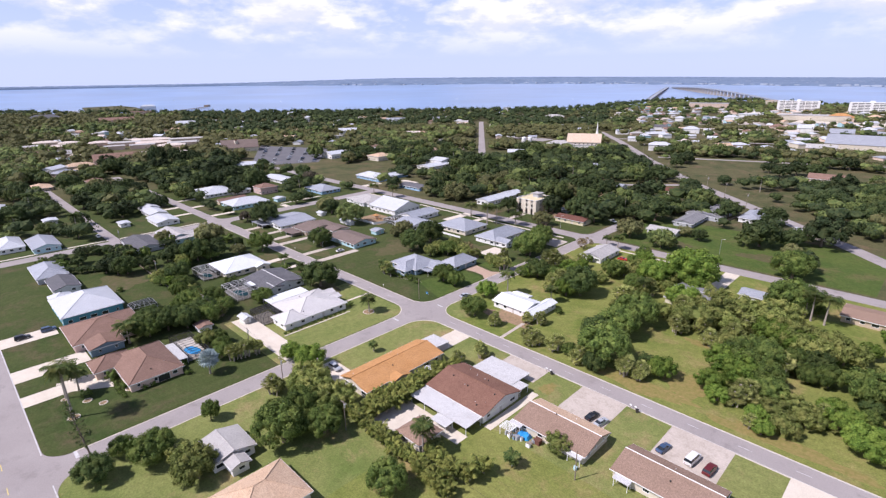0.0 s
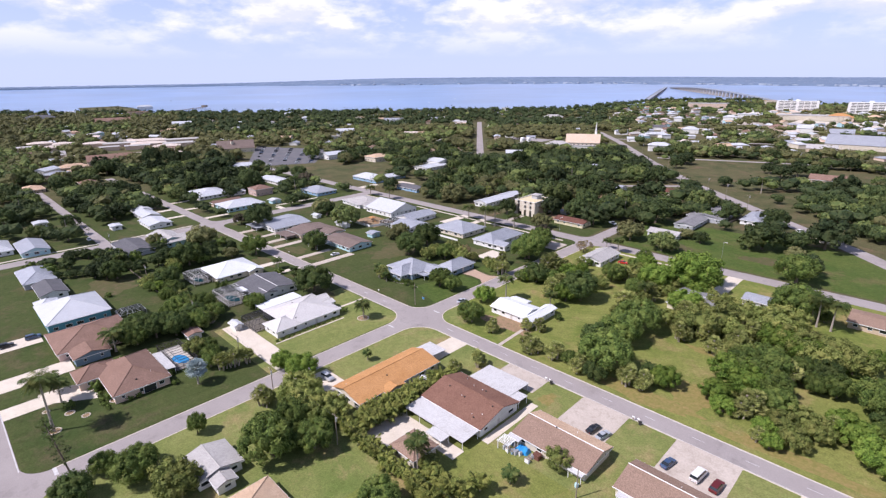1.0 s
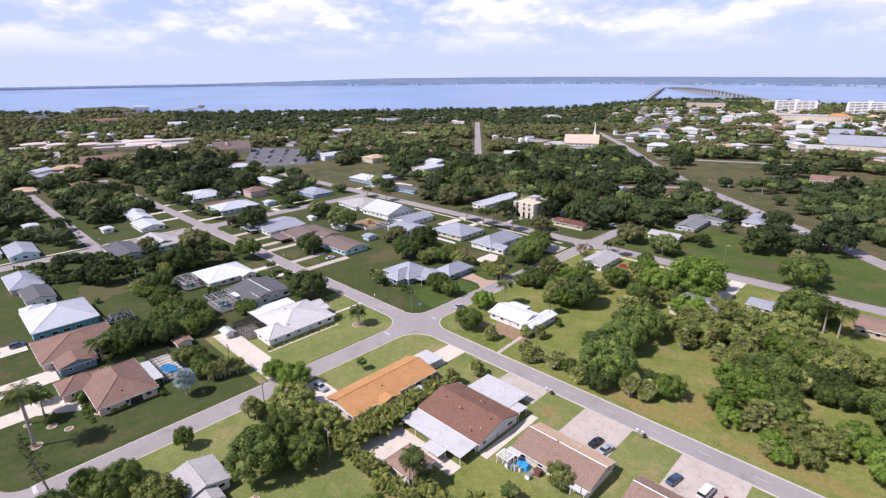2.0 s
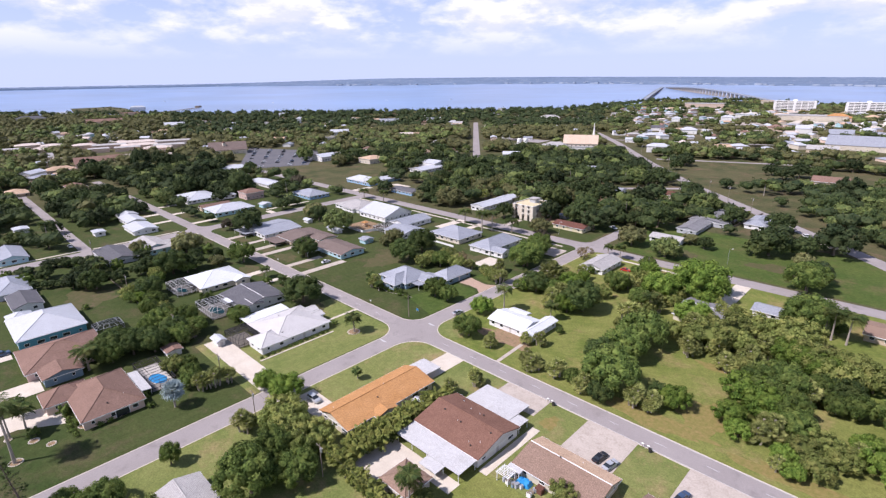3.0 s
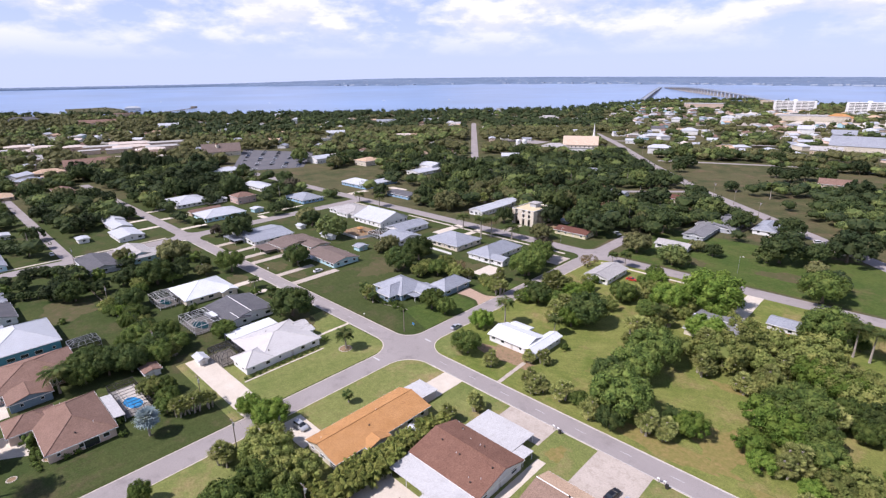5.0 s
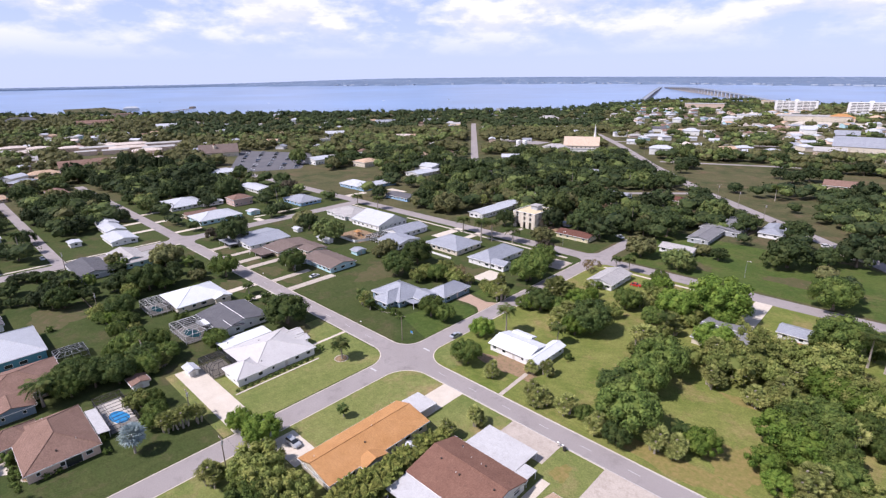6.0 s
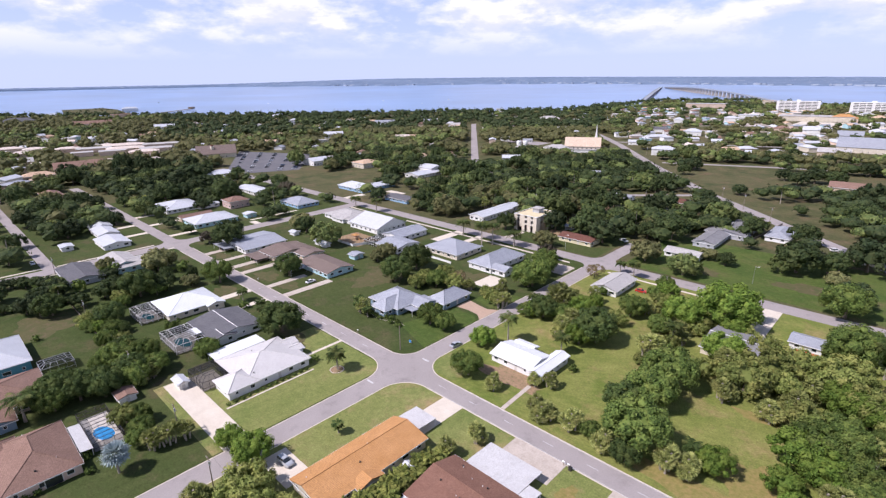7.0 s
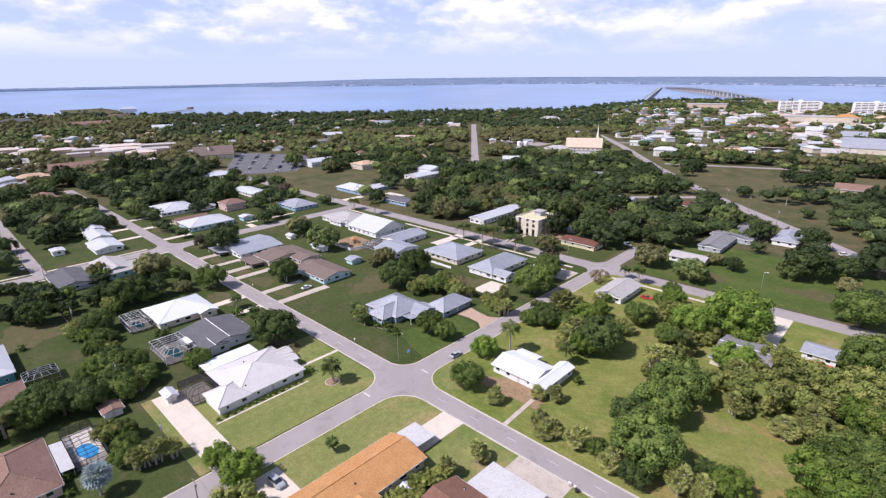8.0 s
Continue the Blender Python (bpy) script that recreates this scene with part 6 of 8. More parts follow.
plant('olive_tree', -5.8, 59.7, 3.0, 4.8)
plant('sabal', 2.0, 58.7, 3.2, 5.2)
plant('oak', -4.5, 84.9, 6.5, 10.4)
plant('oak', -11.8, 105.0, 5.3, 8.5)
plant('olive_tree', -81.0, 66.8, 4.2, 6.8)
palm(-10.8, -12.0, 6.2, size=1.2)
palm(14.6, -29.7, 3.0, size=0.8)
palm(62.4, -52.0, 8.4)
palm(-16.2, -108.2, 16.3, size=1.4)
palm(-51.5, -84.8, 7.5, size=1.45)
palm(-11.4, -73.2, 7.4, silver=True)
palm(80.3, -40.4, 2.9)
palm(113.5, 94.5, 11.0, size=1.35)
palm(117.8, 93.7, 10.4, size=1.35)
palm(-180.0, 122.8, 7.0, size=1.4)
palm(-158.6, 123.9, 8.2, size=1.4)
palm(-77.0, 121.4, 8.5, size=1.45)
palm(-64.5, 122.9, 9.5, size=1.45)
palm(-58.3, 115.4, 11.0, size=1.4)
palm(-53.7, 119.2, 11.4, size=1.4)
palm(-43.2, 124.2, 7.6, size=1.45)
palm(23.4, 123.7, 6.9)
palm(16.2, 126.3, 4.8)
palm(17.4, 38.7, 9.5, size=1.15)
palm(-42.6, 20.6, 4.6)
palm(-39.8, 18.4, 3.8)
palm(-33.6, 17.8, 3.6)
palm(-70.5, -6.5, 3.6)
palm(-84.0, -7.5, 4.6)
palm(-66.0, -8.5, 2.8)
palm(35.2, 43.8, 6.1)
palm(59.8, 73.0, 7.8)
palm(84.0, 21.9, 4.0)
palm(9.4, 66.0, 6.0)
palm(-170.6, -36.7, 3.3)
thin_pine(7.9, -108.6, 17.0)
palm(-1.7, 194.7, 8.8)
palm(-3.6, 223.7, 7.0)
palm(0.8, 232.9, 9.4)
palm(-43.9, 201.2, 8.5)
palm(48.2, 237.1, 6.0)

# hedges and belts
belt = random.Random(55)
for k in range(34):
    u = k / 33
    plant(belt.choice(["olive_tree", "oak", "oak", "bright_tree", "sabal", "dark_tree"]), -108 + 60 * u + belt.uniform(-1.5, 1.5), -53 + belt.uniform(-6.0, 3.0), belt.uniform(1.8, 3.4), belt.uniform(3.0, 5.2))
for k in range(9):
    plant("shrub", -60 + 2.1 * k, -34.5 - 1.5 * (k % 2) + belt.uniform(-0.5, 0.5), belt.uniform(1.3, 1.9), belt.uniform(1.8, 2.6))
for k in range(16):
    u = k / 15
    plant("hedge_palm", 38.6 + 2.6 * u + belt.uniform(-0.8, 0.8), -50 + 33 * u, belt.uniform(1.5, 2.0), belt.uniform(2.8, 3.8))
for k in range(24):
    plant("hedge_palm", 33 + 1.85 * k + belt.uniform(-0.5, 0.5), -54.6 - 0.065 * 1.85 * k + belt.uniform(-0.9, 0.9), belt.uniform(1.3, 1.8), belt.uniform(2.6, 3.8))
for k in range(13):
    plant("shrub", -18.0 + belt.uniform(-0.3, 0.3), -44 + 2.1 * k, belt.uniform(0.5, 0.9), belt.uniform(0.7, 1.3))
for k in range(12):
    plant("shrub", -41 + 2.0 * k, 20.5 + 0.12 * k + belt.uniform(-1.6, 1.2), belt.uniform(0.8, 1.5), belt.uniform(1.0, 2.2))
for k in range(10):
    plant("shrub", -32 + 1.7 * k, -95.6 + belt.uniform(-0.4, 0.3), belt.uniform(0.5, 0.9), belt.uniform(0.7, 1.1))
for k in range(7):
    plant("shrub", -182 + belt.uniform(-3, 20), -61 + belt.uniform(-3, 2), belt.uniform(1.5, 2.6), belt.uniform(2, 3.6))
for k in range(46):
    plant(belt.choice(["oak", "dark_tree", "shrub", "olive_tree"]), belt.uniform(-176, -112), belt.uniform(-52, -8), belt.uniform(2.0, 4.0), belt.uniform(3.2, 6.0)) if k % 2 else None
for k in range(16):
    plant(belt.choice(["oak", "dark_tree", "shrub"]), belt.uniform(-178, -140), belt.uniform(-92, -60), belt.uniform(2.0, 3.6), belt.uniform(3.0, 5.4))
for k in range(18):
    plant(belt.choice(["sabal", "olive_tree", "bright_tree", "oak"]), belt.uniform(38, 64), belt.uniform(62, 120), belt.uniform(2.2, 3.6), belt.uniform(3.6, 5.6))
for k in range(14):
    plant(belt.choice(["sabal", "bright_tree", "oak"]), belt.uniform(9.5, 34), belt.uniform(48, 92), belt.uniform(2.2, 3.8), belt.uniform(3.6, 6.0))

plant('oak', 34.0, -73.3, 5.6, 9.0)
plant('olive_tree', 23.6, -58.1, 5.0, 7.6)
plant('olive_tree', 31.5, -54.5, 3.8, 5.8)
plant('bright_tree', 1.8, -51.0, 3.0, 5.0)
plant('oak', 14.8, -96.0, 3.3, 4.9)
plant('olive_tree', 31.0, -93.2, 4.3, 6.4)
palm(-28.2, -107.6, 9.5)
palm(-30.5, -104.0, 6.5)
palm(-38.0, -104.5, 5.0)
palm(111.0, 99.0, 8.0)
palm(-140.0, -60.0, 7.0)
# a hedge row at the back of a lawn
hedge_row = random.Random(61)
for k in range(12):
    u = k / 11
    plant("oak", -144 + 9.5 * u + hedge_row.uniform(-0.6, 0.6), -80 + 27 * u, hedge_row.uniform(1.7, 2.4), hedge_row.uniform(2.4, 3.4))

# ---- sheds, screen enclosures, pools ----
def shed(label, x0, x1, y0, y1, wall="wall_white", roof="roof_white", h=2.1, kind="gx"):
    ob = house(label, wall, [(x0, x1, y0, y1, h, 0.7, kind)], roof, name="garden_shed", category="shed", group="sheds", windows=False)
    cx = (x1 - x0) / 2 - 0.55
    part("door", DOOR_LEAF, None, ob, at=pose(cx + 0.06, 0, 0.02, 0, 0, 270))
    return ob


shed("small white metal garden shed on a concrete drive", -41.0, -35.4, -51.0, -47.4)
shed("small white shed with a rusty red roof", -46.0, -40.2, -65.4, -60.0, roof="roof_pink")
shed("small white garden shed on grass", -155.6, -149.6, 55.2, 59.6)
shed("white garden shed beside another", -128.5, -123.6, 54.8, 58.6)
shed("white garden shed with a wide front", -123, -117, 54.6, 59)
shed("pale blue garden shed on a lawn", -95, -89, 53.2, 59.8, "wall_aqua", "roof_silver", 2.4)
shed("pale aqua garage shed beside a drive", -216, -209, 56, 63.5, "wall_aqua", "roof_white", 2.6)
shed("weathered grey garden shed by a tower house", -41, -35.4, 170, 175, "wall_gray", "roof_silver")
shed("small white utility shed beside an orange-roofed house", 37.3, 40.4, -28.8, -25.4, h=2.3)
shed("small grey shed under dark trees", -12.0, -6.5, 246, 252, "wall_gray", "roof_silver")

m, n, l, p = shader("insect_screen", 0.9, 0, 0.1)
p.inputs["Base Color"].default_value = (0.02, 0.022, 0.025, 1)
clear = n.new("ShaderNodeBsdfTransparent")
blend = n.new("ShaderNodeMixShader"); blend.inputs[0].default_value = 0.5
l.new(clear.outputs[0], blend.inputs[1]); l.new(p.outputs[0], blend.inputs[2])
l.new(blend.outputs[0], n["Material Output"].inputs["Surface"])
M["screen"] = m


def lanai(label, x0, x1, y0, y1, h=2.7, bar="frame_dark", top_h=0.9, covered=True):
    """A screen enclosure: bars with mesh between them, its roof raised in the middle."""
    cx, cy = (x0 + x1) / 2, (y0 + y1) / 2
    ob = thing("screen_enclosure", cx, cy, label, "screen enclosure", "screen enclosures")
    a, b, c, d = x0 - cx, x1 - cx, y0 - cy, y1 - cy
    ins = min(b - a, d - c) * 0.22
    t = 0.07
    fr = Mesh()
    nx, ny = max(2, round((b - a) / 2.2)), max(2, round((d - c) / 2.2))

    def bar_to(p, q):
        fr.tube([p, q], [t, t], 4)

    lo = [(a, c), (b, c), (b, d), (a, d)]
    hi = [(a + ins, c + ins), (b - ins, c + ins), (b - ins, d - ins), (a + ins, d - ins)]
    for k in range(4):
        p, q, P2, Q2 = lo[k], lo[(k + 1) % 4], hi[k], hi[(k + 1) % 4]
        bar_to((*p, h), (*q, h)); bar_to((*P2, h + top_h), (*Q2, h + top_h)); bar_to((*p, h), (*P2, h + top_h)); bar_to((*p, 1.0), (*q, 1.0))
        steps = nx if k % 2 == 0 else ny
        for s in range(steps):
            u = s / steps
            e = (p[0] + (q[0] - p[0]) * u, p[1] + (q[1] - p[1]) * u)
            g = (P2[0] + (Q2[0] - P2[0]) * u, P2[1] + (Q2[1] - P2[1]) * u)
            bar_to((*e, 0), (*e, h)); bar_to((*e, h), (*g, h + top_h))
    for s in range(1, nx):
        x = a + ins + (b - a - 2 * ins) * s / nx
        bar_to((x, c + ins, h + top_h), (x, d - ins, h + top_h))
    part("frame", fr, M[bar], ob)
    for k in range(4):
        p, q, P2, Q2 = lo[k], lo[(k + 1) % 4], hi[k], hi[(k + 1) % 4]
        part("screen", Mesh().poly((*p, 0.05), (*q, 0.05), (*q, h), (*p, h)), M["screen"], ob)
        if covered:
            part("screen", Mesh().poly((*p, h), (*q, h), (*Q2, h + top_h), (*P2, h + top_h)), M["screen"], ob)
    if covered:
        part("screen", Mesh().poly(*[(*g, h + top_h) for g in hi]), M["screen"], ob)
    return ob


def pool(label, cx, cy, rx, ry, x0, x1, y0, y1, water="pool_teal"):
    """A swimming pool let into a paved deck."""
    ob = thing("swimming_pool", cx, cy, label, "swimming pool")
    m = Mesh()
    pts = []
    for k in range(28):
        t = 2 * math.pi * k / 28
        r = 1 + 0.14 * math.sin(2 * t + 0.6)
        pts.append((rx * r * math.cos(t), ry * r * math.sin(t)))
    rim = Mesh()
    n = len(pts)
    for k in range(n):
        p, q = pts[k], pts[(k + 1) % n]
        o, w = (p[0] * 1.09, p[1] * 1.09), (q[0] * 1.09, q[1] * 1.09)
        rim.poly((*p, 0.16), (*o, 0.16), (*w, 0.16), (*q, 0.16)).poly((*o, 0.16), (*o, 0.0), (*w, 0.0), (*w, 0.16)).poly((*q, 0.16), (*q, 0.09), (*p, 0.09), (*p, 0.16))
    part("water", Mesh().slab(pts, 0.02, 0.11), M[water], ob)
    part("rim", rim, M["concrete"], ob)
    part("deck", Mesh().box(x0 - cx, x1 - cx, y0 - cy, y1 - cy, 0, 0.08), M["pool_tile"], ob)
    return ob


lanai("dark screened pool enclosure beside a white house", -40.6, -29.7, -46.0, -38.2, 3.0)
lanai("low dark screen frame round a swimming pool", -41.0, -23.5, -75.2, -68.3, 2.4, top_h=0.2, covered=False)
pool("bright blue kidney-shaped swimming pool in a paved deck", -30.2, -71.6, 3.4, 2.3, -40.9, -23.6, -75.1, -68.4, "pool_water")
lanai("screened pool enclosure with pale bars on red edging", -103.4, -90.5, -44.0, -36.3, 3.2, bar="trim")
pool("pool under a dark screen enclosure", -97.3, -39.8, 3.4, 1.9, -103.1, -91.6, -42.9, -36.4)
lanai("pale-framed screened pool enclosure behind a grey-roofed house", -73.0, -58.0, -43.2, -33.5, 3.2, bar="trim")
flat_roof("white solid panel roof over part of a screen enclosure", -66.0, -60.5, -36.6, -33.4, 3.9, "roof_bright", name="panel_roof", category="patio roof", slope=0.0)
pool("pale blue pool under a screen enclosure", -65.5, -38.4, 4.2, 2.4, -72.9, -58.1, -42.7, -33.6)
lanai("dark solar-panelled screen enclosure behind a pink house", -81.5, -74.5, -77.0, -68.2, bar="metal")
lanai("white-framed screen porch behind a silver-roofed house", -108, -97.5, 74, 86.5, bar="trim")

# ---- the tower house ----
tower = thing("tower_house", -55.5, 161, "square three-storey pale house with flat tan roof and cupola", "house", "houses")
tw = Mesh()
for side in "swne":
    ops = [(c, 1.5, z, z + 1.2) for z in (3.9, 6.9) for c in (-4.6, 0.5, 4.6)]
    ops += [(-4.0, 3.2, 0.0, 2.4)] if side == "s" else [(5.4, 2.4, 0.0, 2.3)] if side == "e" else []
    wall_side(tw, side, -7.8, 7.8, -9.5, 9.5, 9.4, ops)
    nx, ny, faces = SIDES[side]
    for z in (3.9, 6.9):
        for c in (-4.6, 0.5, 4.6):
            put_window(tower, "mid", c if side in "sn" else nx * 7.8, ny * 9.5 if side in "sn" else c, z, faces)
tw.box(-7.6, 7.6, -9.3, 9.3, 3.0, 3.2)
part("wall", tw, M["wall_cream"], tower)
part("roof", Mesh().box(-7.6, 7.6, -9.3, 9.3, 9.0, 9.15), M["roof_flat_tan"], tower)
cup = part("cupola", Mesh().box(-2.2, 2.2, 1.0, 6.0, 9.15, 11.6), M["wall_gray"], tower)
cr_, _ = roof_mesh(-3.0, 3.0, 0.3, 6.7, 11.8, 0.5, "hip")
part("roof", cr_, M["roof_cream"], cup)
part("parapet", Mesh().box(-7.9, 7.9, -9.6, -9.4, 9.4, 9.7).box(-7.9, 7.9, 9.4, 9.6, 9.4, 9.7).box(-7.9, -7.7, -9.4, 9.4, 9.4, 9.7).box(7.7, 7.9, -9.4, 9.4, 9.4, 9.7), M["trim"], tower)

# ---- cars ----
CAR_PAINT = {}
for key, c in dict(silver=(0.42, 0.44, 0.47), black=(0.015, 0.016, 0.02), blue=(0.05, 0.09, 0.17), white=(0.75, 0.75, 0.74), maroon=(0.13, 0.018, 0.02), red=(0.5, 0.035, 0.02), grey=(0.13, 0.14, 0.15)).items():
    cm, n, l, p = shader("car_paint_" + key, 0.28, 0.1, 0.6)
    tc = n.new("ShaderNodeTexCoord")
    l.new(mixed(n, l, ramp_of(n, l, noise_of(n, l, tc.outputs["Object"], 2.0), 0.4, 0.7), c, tuple(x * 0.85 for x in c)), p.inputs["Base Color"])
    CAR_PAINT[key] = cm
M["lamp_glass"] = glass_material("lamp_glass", (0.6, 0.6, 0.58), 0.15)
M["tail_glass"] = glass_material("tail_glass", (0.35, 0.02, 0.02), 0.2)


def loft(m, sections):
    """Skins a row of cross-sections (x, half width low, half width high, z low, z high)."""
    i = len(m.v)
    for x, w0, w1, z0, z1 in sections:
        m.v += [(x, -w0, z0), (x, w0, z0), (x, w0 * 0.99, (z0 + z1) / 2), (x, w1, z1), (x, -w1, z1), (x, -w0 * 0.99, (z0 + z1) / 2)]
    for k in range(len(sections) - 1):
        for j in range(6):
            m.f.append((i + k * 6 + j, i + k * 6 + (j + 1) % 6, i + (k + 1) * 6 + (j + 1) % 6, i + (k + 1) * 6 + j))
    m.f.append(tuple(i + j for j in reversed(range(6))))
    m.f.append(tuple(i + (len(sections) - 1) * 6 + j for j in range(6)))
    return m


BODY = {
    "sedan": [(-2.3, 0.8, 0.74, 0.4, 0.72), (-2.15, 0.88, 0.8, 0.28, 0.92), (-1.3, 0.9, 0.82, 0.24, 0.98), (0.8, 0.9, 0.82, 0.24, 0.97), (1.9, 0.88, 0.78, 0.26, 0.85), (2.3, 0.78, 0.68, 0.36, 0.68)],
    "suv": [(-2.3, 0.86, 0.82, 0.42, 0.95), (-2.2, 0.94, 0.88, 0.34, 1.12), (0.9, 0.95, 0.88, 0.32, 1.12), (1.95, 0.93, 0.84, 0.34, 1.04), (2.35, 0.84, 0.76, 0.42, 0.85)],
    "pickup": [(-2.7, 0.94, 0.9, 0.45, 1.05), (-0.4, 0.96, 0.9, 0.4, 1.05), (1.0, 0.96, 0.9, 0.4, 1.08), (2.3, 0.94, 0.86, 0.42, 1.04), (2.75, 0.88, 0.8, 0.48, 0.9)],
    "van": [(-2.7, 0.95, 0.9, 0.4, 1.2), (1.4, 0.97, 0.92, 0.36, 1.2), (2.4, 0.92, 0.84, 0.38, 1.05), (2.7, 0.84, 0.76, 0.46, 0.9)],
}
CABIN = {
    "sedan": [(-1.75, 0.76, 0.7, 0.96, 1.0), (-1.0, 0.78, 0.6, 0.95, 1.4), (0.2, 0.78, 0.6, 0.95, 1.43), (1.05, 0.76, 0.68, 0.93, 0.97)],
    "suv": [(-2.2, 0.86, 0.8, 1.1, 1.2), (-1.9, 0.86, 0.68, 1.1, 1.7), (0.3, 0.86, 0.68, 1.1, 1.72), (1.15, 0.84, 0.76, 1.08, 1.14)],
    "pickup": [(-0.55, 0.86, 0.8, 1.04, 1.1), (-0.35, 0.86, 0.68, 1.04, 1.72), (0.8, 0.86, 0.68, 1.04, 1.74), (1.5, 0.84, 0.76, 1.04, 1.1)],
    "van": [(-2.65, 0.9, 0.86, 1.18, 1.3), (-2.55, 0.9, 0.76, 1.18, 2.0), (1.0, 0.9, 0.76, 1.18, 2.02), (1.9, 0.88, 0.78, 1.14, 1.22)],
}
CAR_MESH = {}
TYRE = Mesh().tube([(0, -0.11, 0), (0, 0.11, 0)], [0.33, 0.33], 14).data("tyre", M["black"])
RIM = Mesh().tube([(0, -0.125, 0), (0, 0.125, 0)], [0.2, 0.2], 10).data("rim", M["metal"])


def car(label, kind, paint, x, y, turn, parent_z=0.055, group="parked cars", plain=False):
    if (kind, paint) not in CAR_MESH:
        top_sec = CABIN[kind][1:3]
        roof = Mesh()
        (xa, _, wa, _, za), (xb, _, wb, _, zb) = top_sec
        roof.box(xa - 0.05, xb + 0.05, -wa - 0.02, wa + 0.02, min(za, zb) - 0.03, max(za, zb) + 0.035)
        CAR_MESH[(kind, paint)] = (loft(Mesh(), BODY[kind]).data("body", CAR_PAINT[paint], False), loft(Mesh(), CABIN[kind]).data("glasshouse", M["glass"]), roof.data("roof_panel", CAR_PAINT[paint]))
    body, cabin, roof = CAR_MESH[(kind, paint)]
    ob = thing("parked_" + ("pickup" if kind == "pickup" else "van" if kind == "van" else "car"), x, y, label, "car", group, z=parent_z, turn=turn)
    b = part("body", body, None, ob)
    part("glasshouse", cabin, None, ob)
    part("roof_panel", roof, None, ob)
    xf = 1.42 if kind in ("sedan", "suv") else 1.75
    for sx in (-1, 1):
        for sy in (-1, 1):
            wh = part("wheel", TYRE, None, ob, at=pose(sx * xf, sy * 0.82, 0.33))
            if not plain:
                part("rim", RIM, None, wh)
    if plain:
        return ob
    front, back = BODY[kind][-1][0], BODY[kind][0][0]
    for sy in (-0.55, 0.55):
        part("headlight", Mesh().box(front - 0.1, front + 0.02, sy - 0.14, sy + 0.14, 0.6, 0.74), M["lamp_glass"], ob)
        part("tail_light", Mesh().box(back - 0.02, back + 0.1, sy - 0.12, sy + 0.12, 0.6, 0.72), M["tail_glass"], ob)
    return ob


car("silver sedan parked on a concrete apron", "sedan", "silver", 87.7, -12.0, 80)
car("dark grey sedan parked beside a silver one", "sedan", "black", 84.7, -11.4, 82)
car("dark blue car parked on a concrete apron", "sedan", "blue", 103.4, -10.6, 80)
car("white van parked on a concrete apron", "van", "white", 109.9, -9.8, 84)
car("dark maroon car parked beside a white van", "suv", "maroon", 114.0, -10.6, 86)
car("dark pickup beside a ranch house", "suv", "black", 121.8, -18.2, 80)
car("silver-blue suv beside an orange-roofed house", "suv", "silver", 14.6, -44.9, 4)
car("black suv parked on a driveway", "suv", "black", -82.6, -110.4, 90)
car("dark blue suv parked on a driveway", "suv", "blue", -83.6, -102.6, 90)
car("dark car on a driveway", "sedan", "black", -156, 17.5, 90)
car("white car on the grass by a street", "sedan", "white", -131.2, -9.8, 10, 0.0)
car("white car under a carport roof", "sedan", "white", -80.5, 22.5, 90)
car("white pickup on grass by a lane", "pickup", "white", -3.6, 170.5, -25, 0.0)
car("silver car parked on a side street", "sedan", "silver", 6.4, 24.0, 90)
car("bright red sports car on a lawn", "sedan", "red", 33.0, 109.8, 10, 0.0)
car("dark blue car beside a grey house", "suv", "blue", 44.5, 243.5, 60, 0.0)
car("white car beside a dark-roofed house", "suv", "white", 83.0, 224.5, 40, 0.0)
car("white boat trailer car on a lawn", "sedan", "white", -207, -58.6, 0, 0.0)
lot = random.Random(11)
for row in range(5):
    for k in range(13):
        if lot.random() < 0.8:
            u, v = (k + 0.7) / 13.5, (row + 0.6) / 5
            ax0, ay0 = -383 + (-534 + 383) * u, 119 + (206 - 119) * u
            bx0, by0 = -351 + (-436 + 351) * u, 181 + (251 - 181) * u
            car("car parked in rows on a dark lot", lot.choice(["sedan", "suv"]), lot.choice(["silver", "black", "blue", "white", "grey", "grey"]), ax0 + (bx0 - ax0) * v, ay0 + (by0 - ay0) * v, 62 + lot.choice([0, 180]), plain=True)

# ---- poles, lamps, small things ----
def pole(x, y, h, arm=False, lamp=False, label="weathered wooden utility pole"):
    ob = thing("street_lamp" if lamp else "utility_pole", x, y, label, "street lamp" if lamp else "pole", "poles")
    part("shaft", Mesh().tube([(0, 0, -0.2), (0, 0, h)], [0.15, 0.1] if not lamp else [0.07, 0.05], 8), M["wood"] if not lamp else M["metal"], ob)
    if arm:
        part("crossarm", Mesh().box(-1.2, 1.2, -0.06, 0.06, h - 0.7, h - 0.58), M["wood"], ob)
        for k in (-1.05, 0.0, 1.05):
            part("insulator", Mesh().tube([(k, 0, h - 0.58), (k, 0, h - 0.38)], [0.05, 0.04], 6), M["trim"], ob)
        part("transformer", Mesh().tube([(0.32, 0, h - 2.0), (0.32, 0, h - 1.0)], [0.24, 0.24], 10), M["metal"], ob)
    if lamp:
        part("arm", Mesh().tube([(0, 0, h - 0.1), (1.2, 0, h + 0.1)], [0.05, 0.04], 6), M["metal"], ob)
        part("lamp_head", Mesh().box(0.9, 1.6, -0.14, 0.14, h + 0.02, h + 0.16), M["trim"], ob)
    return ob


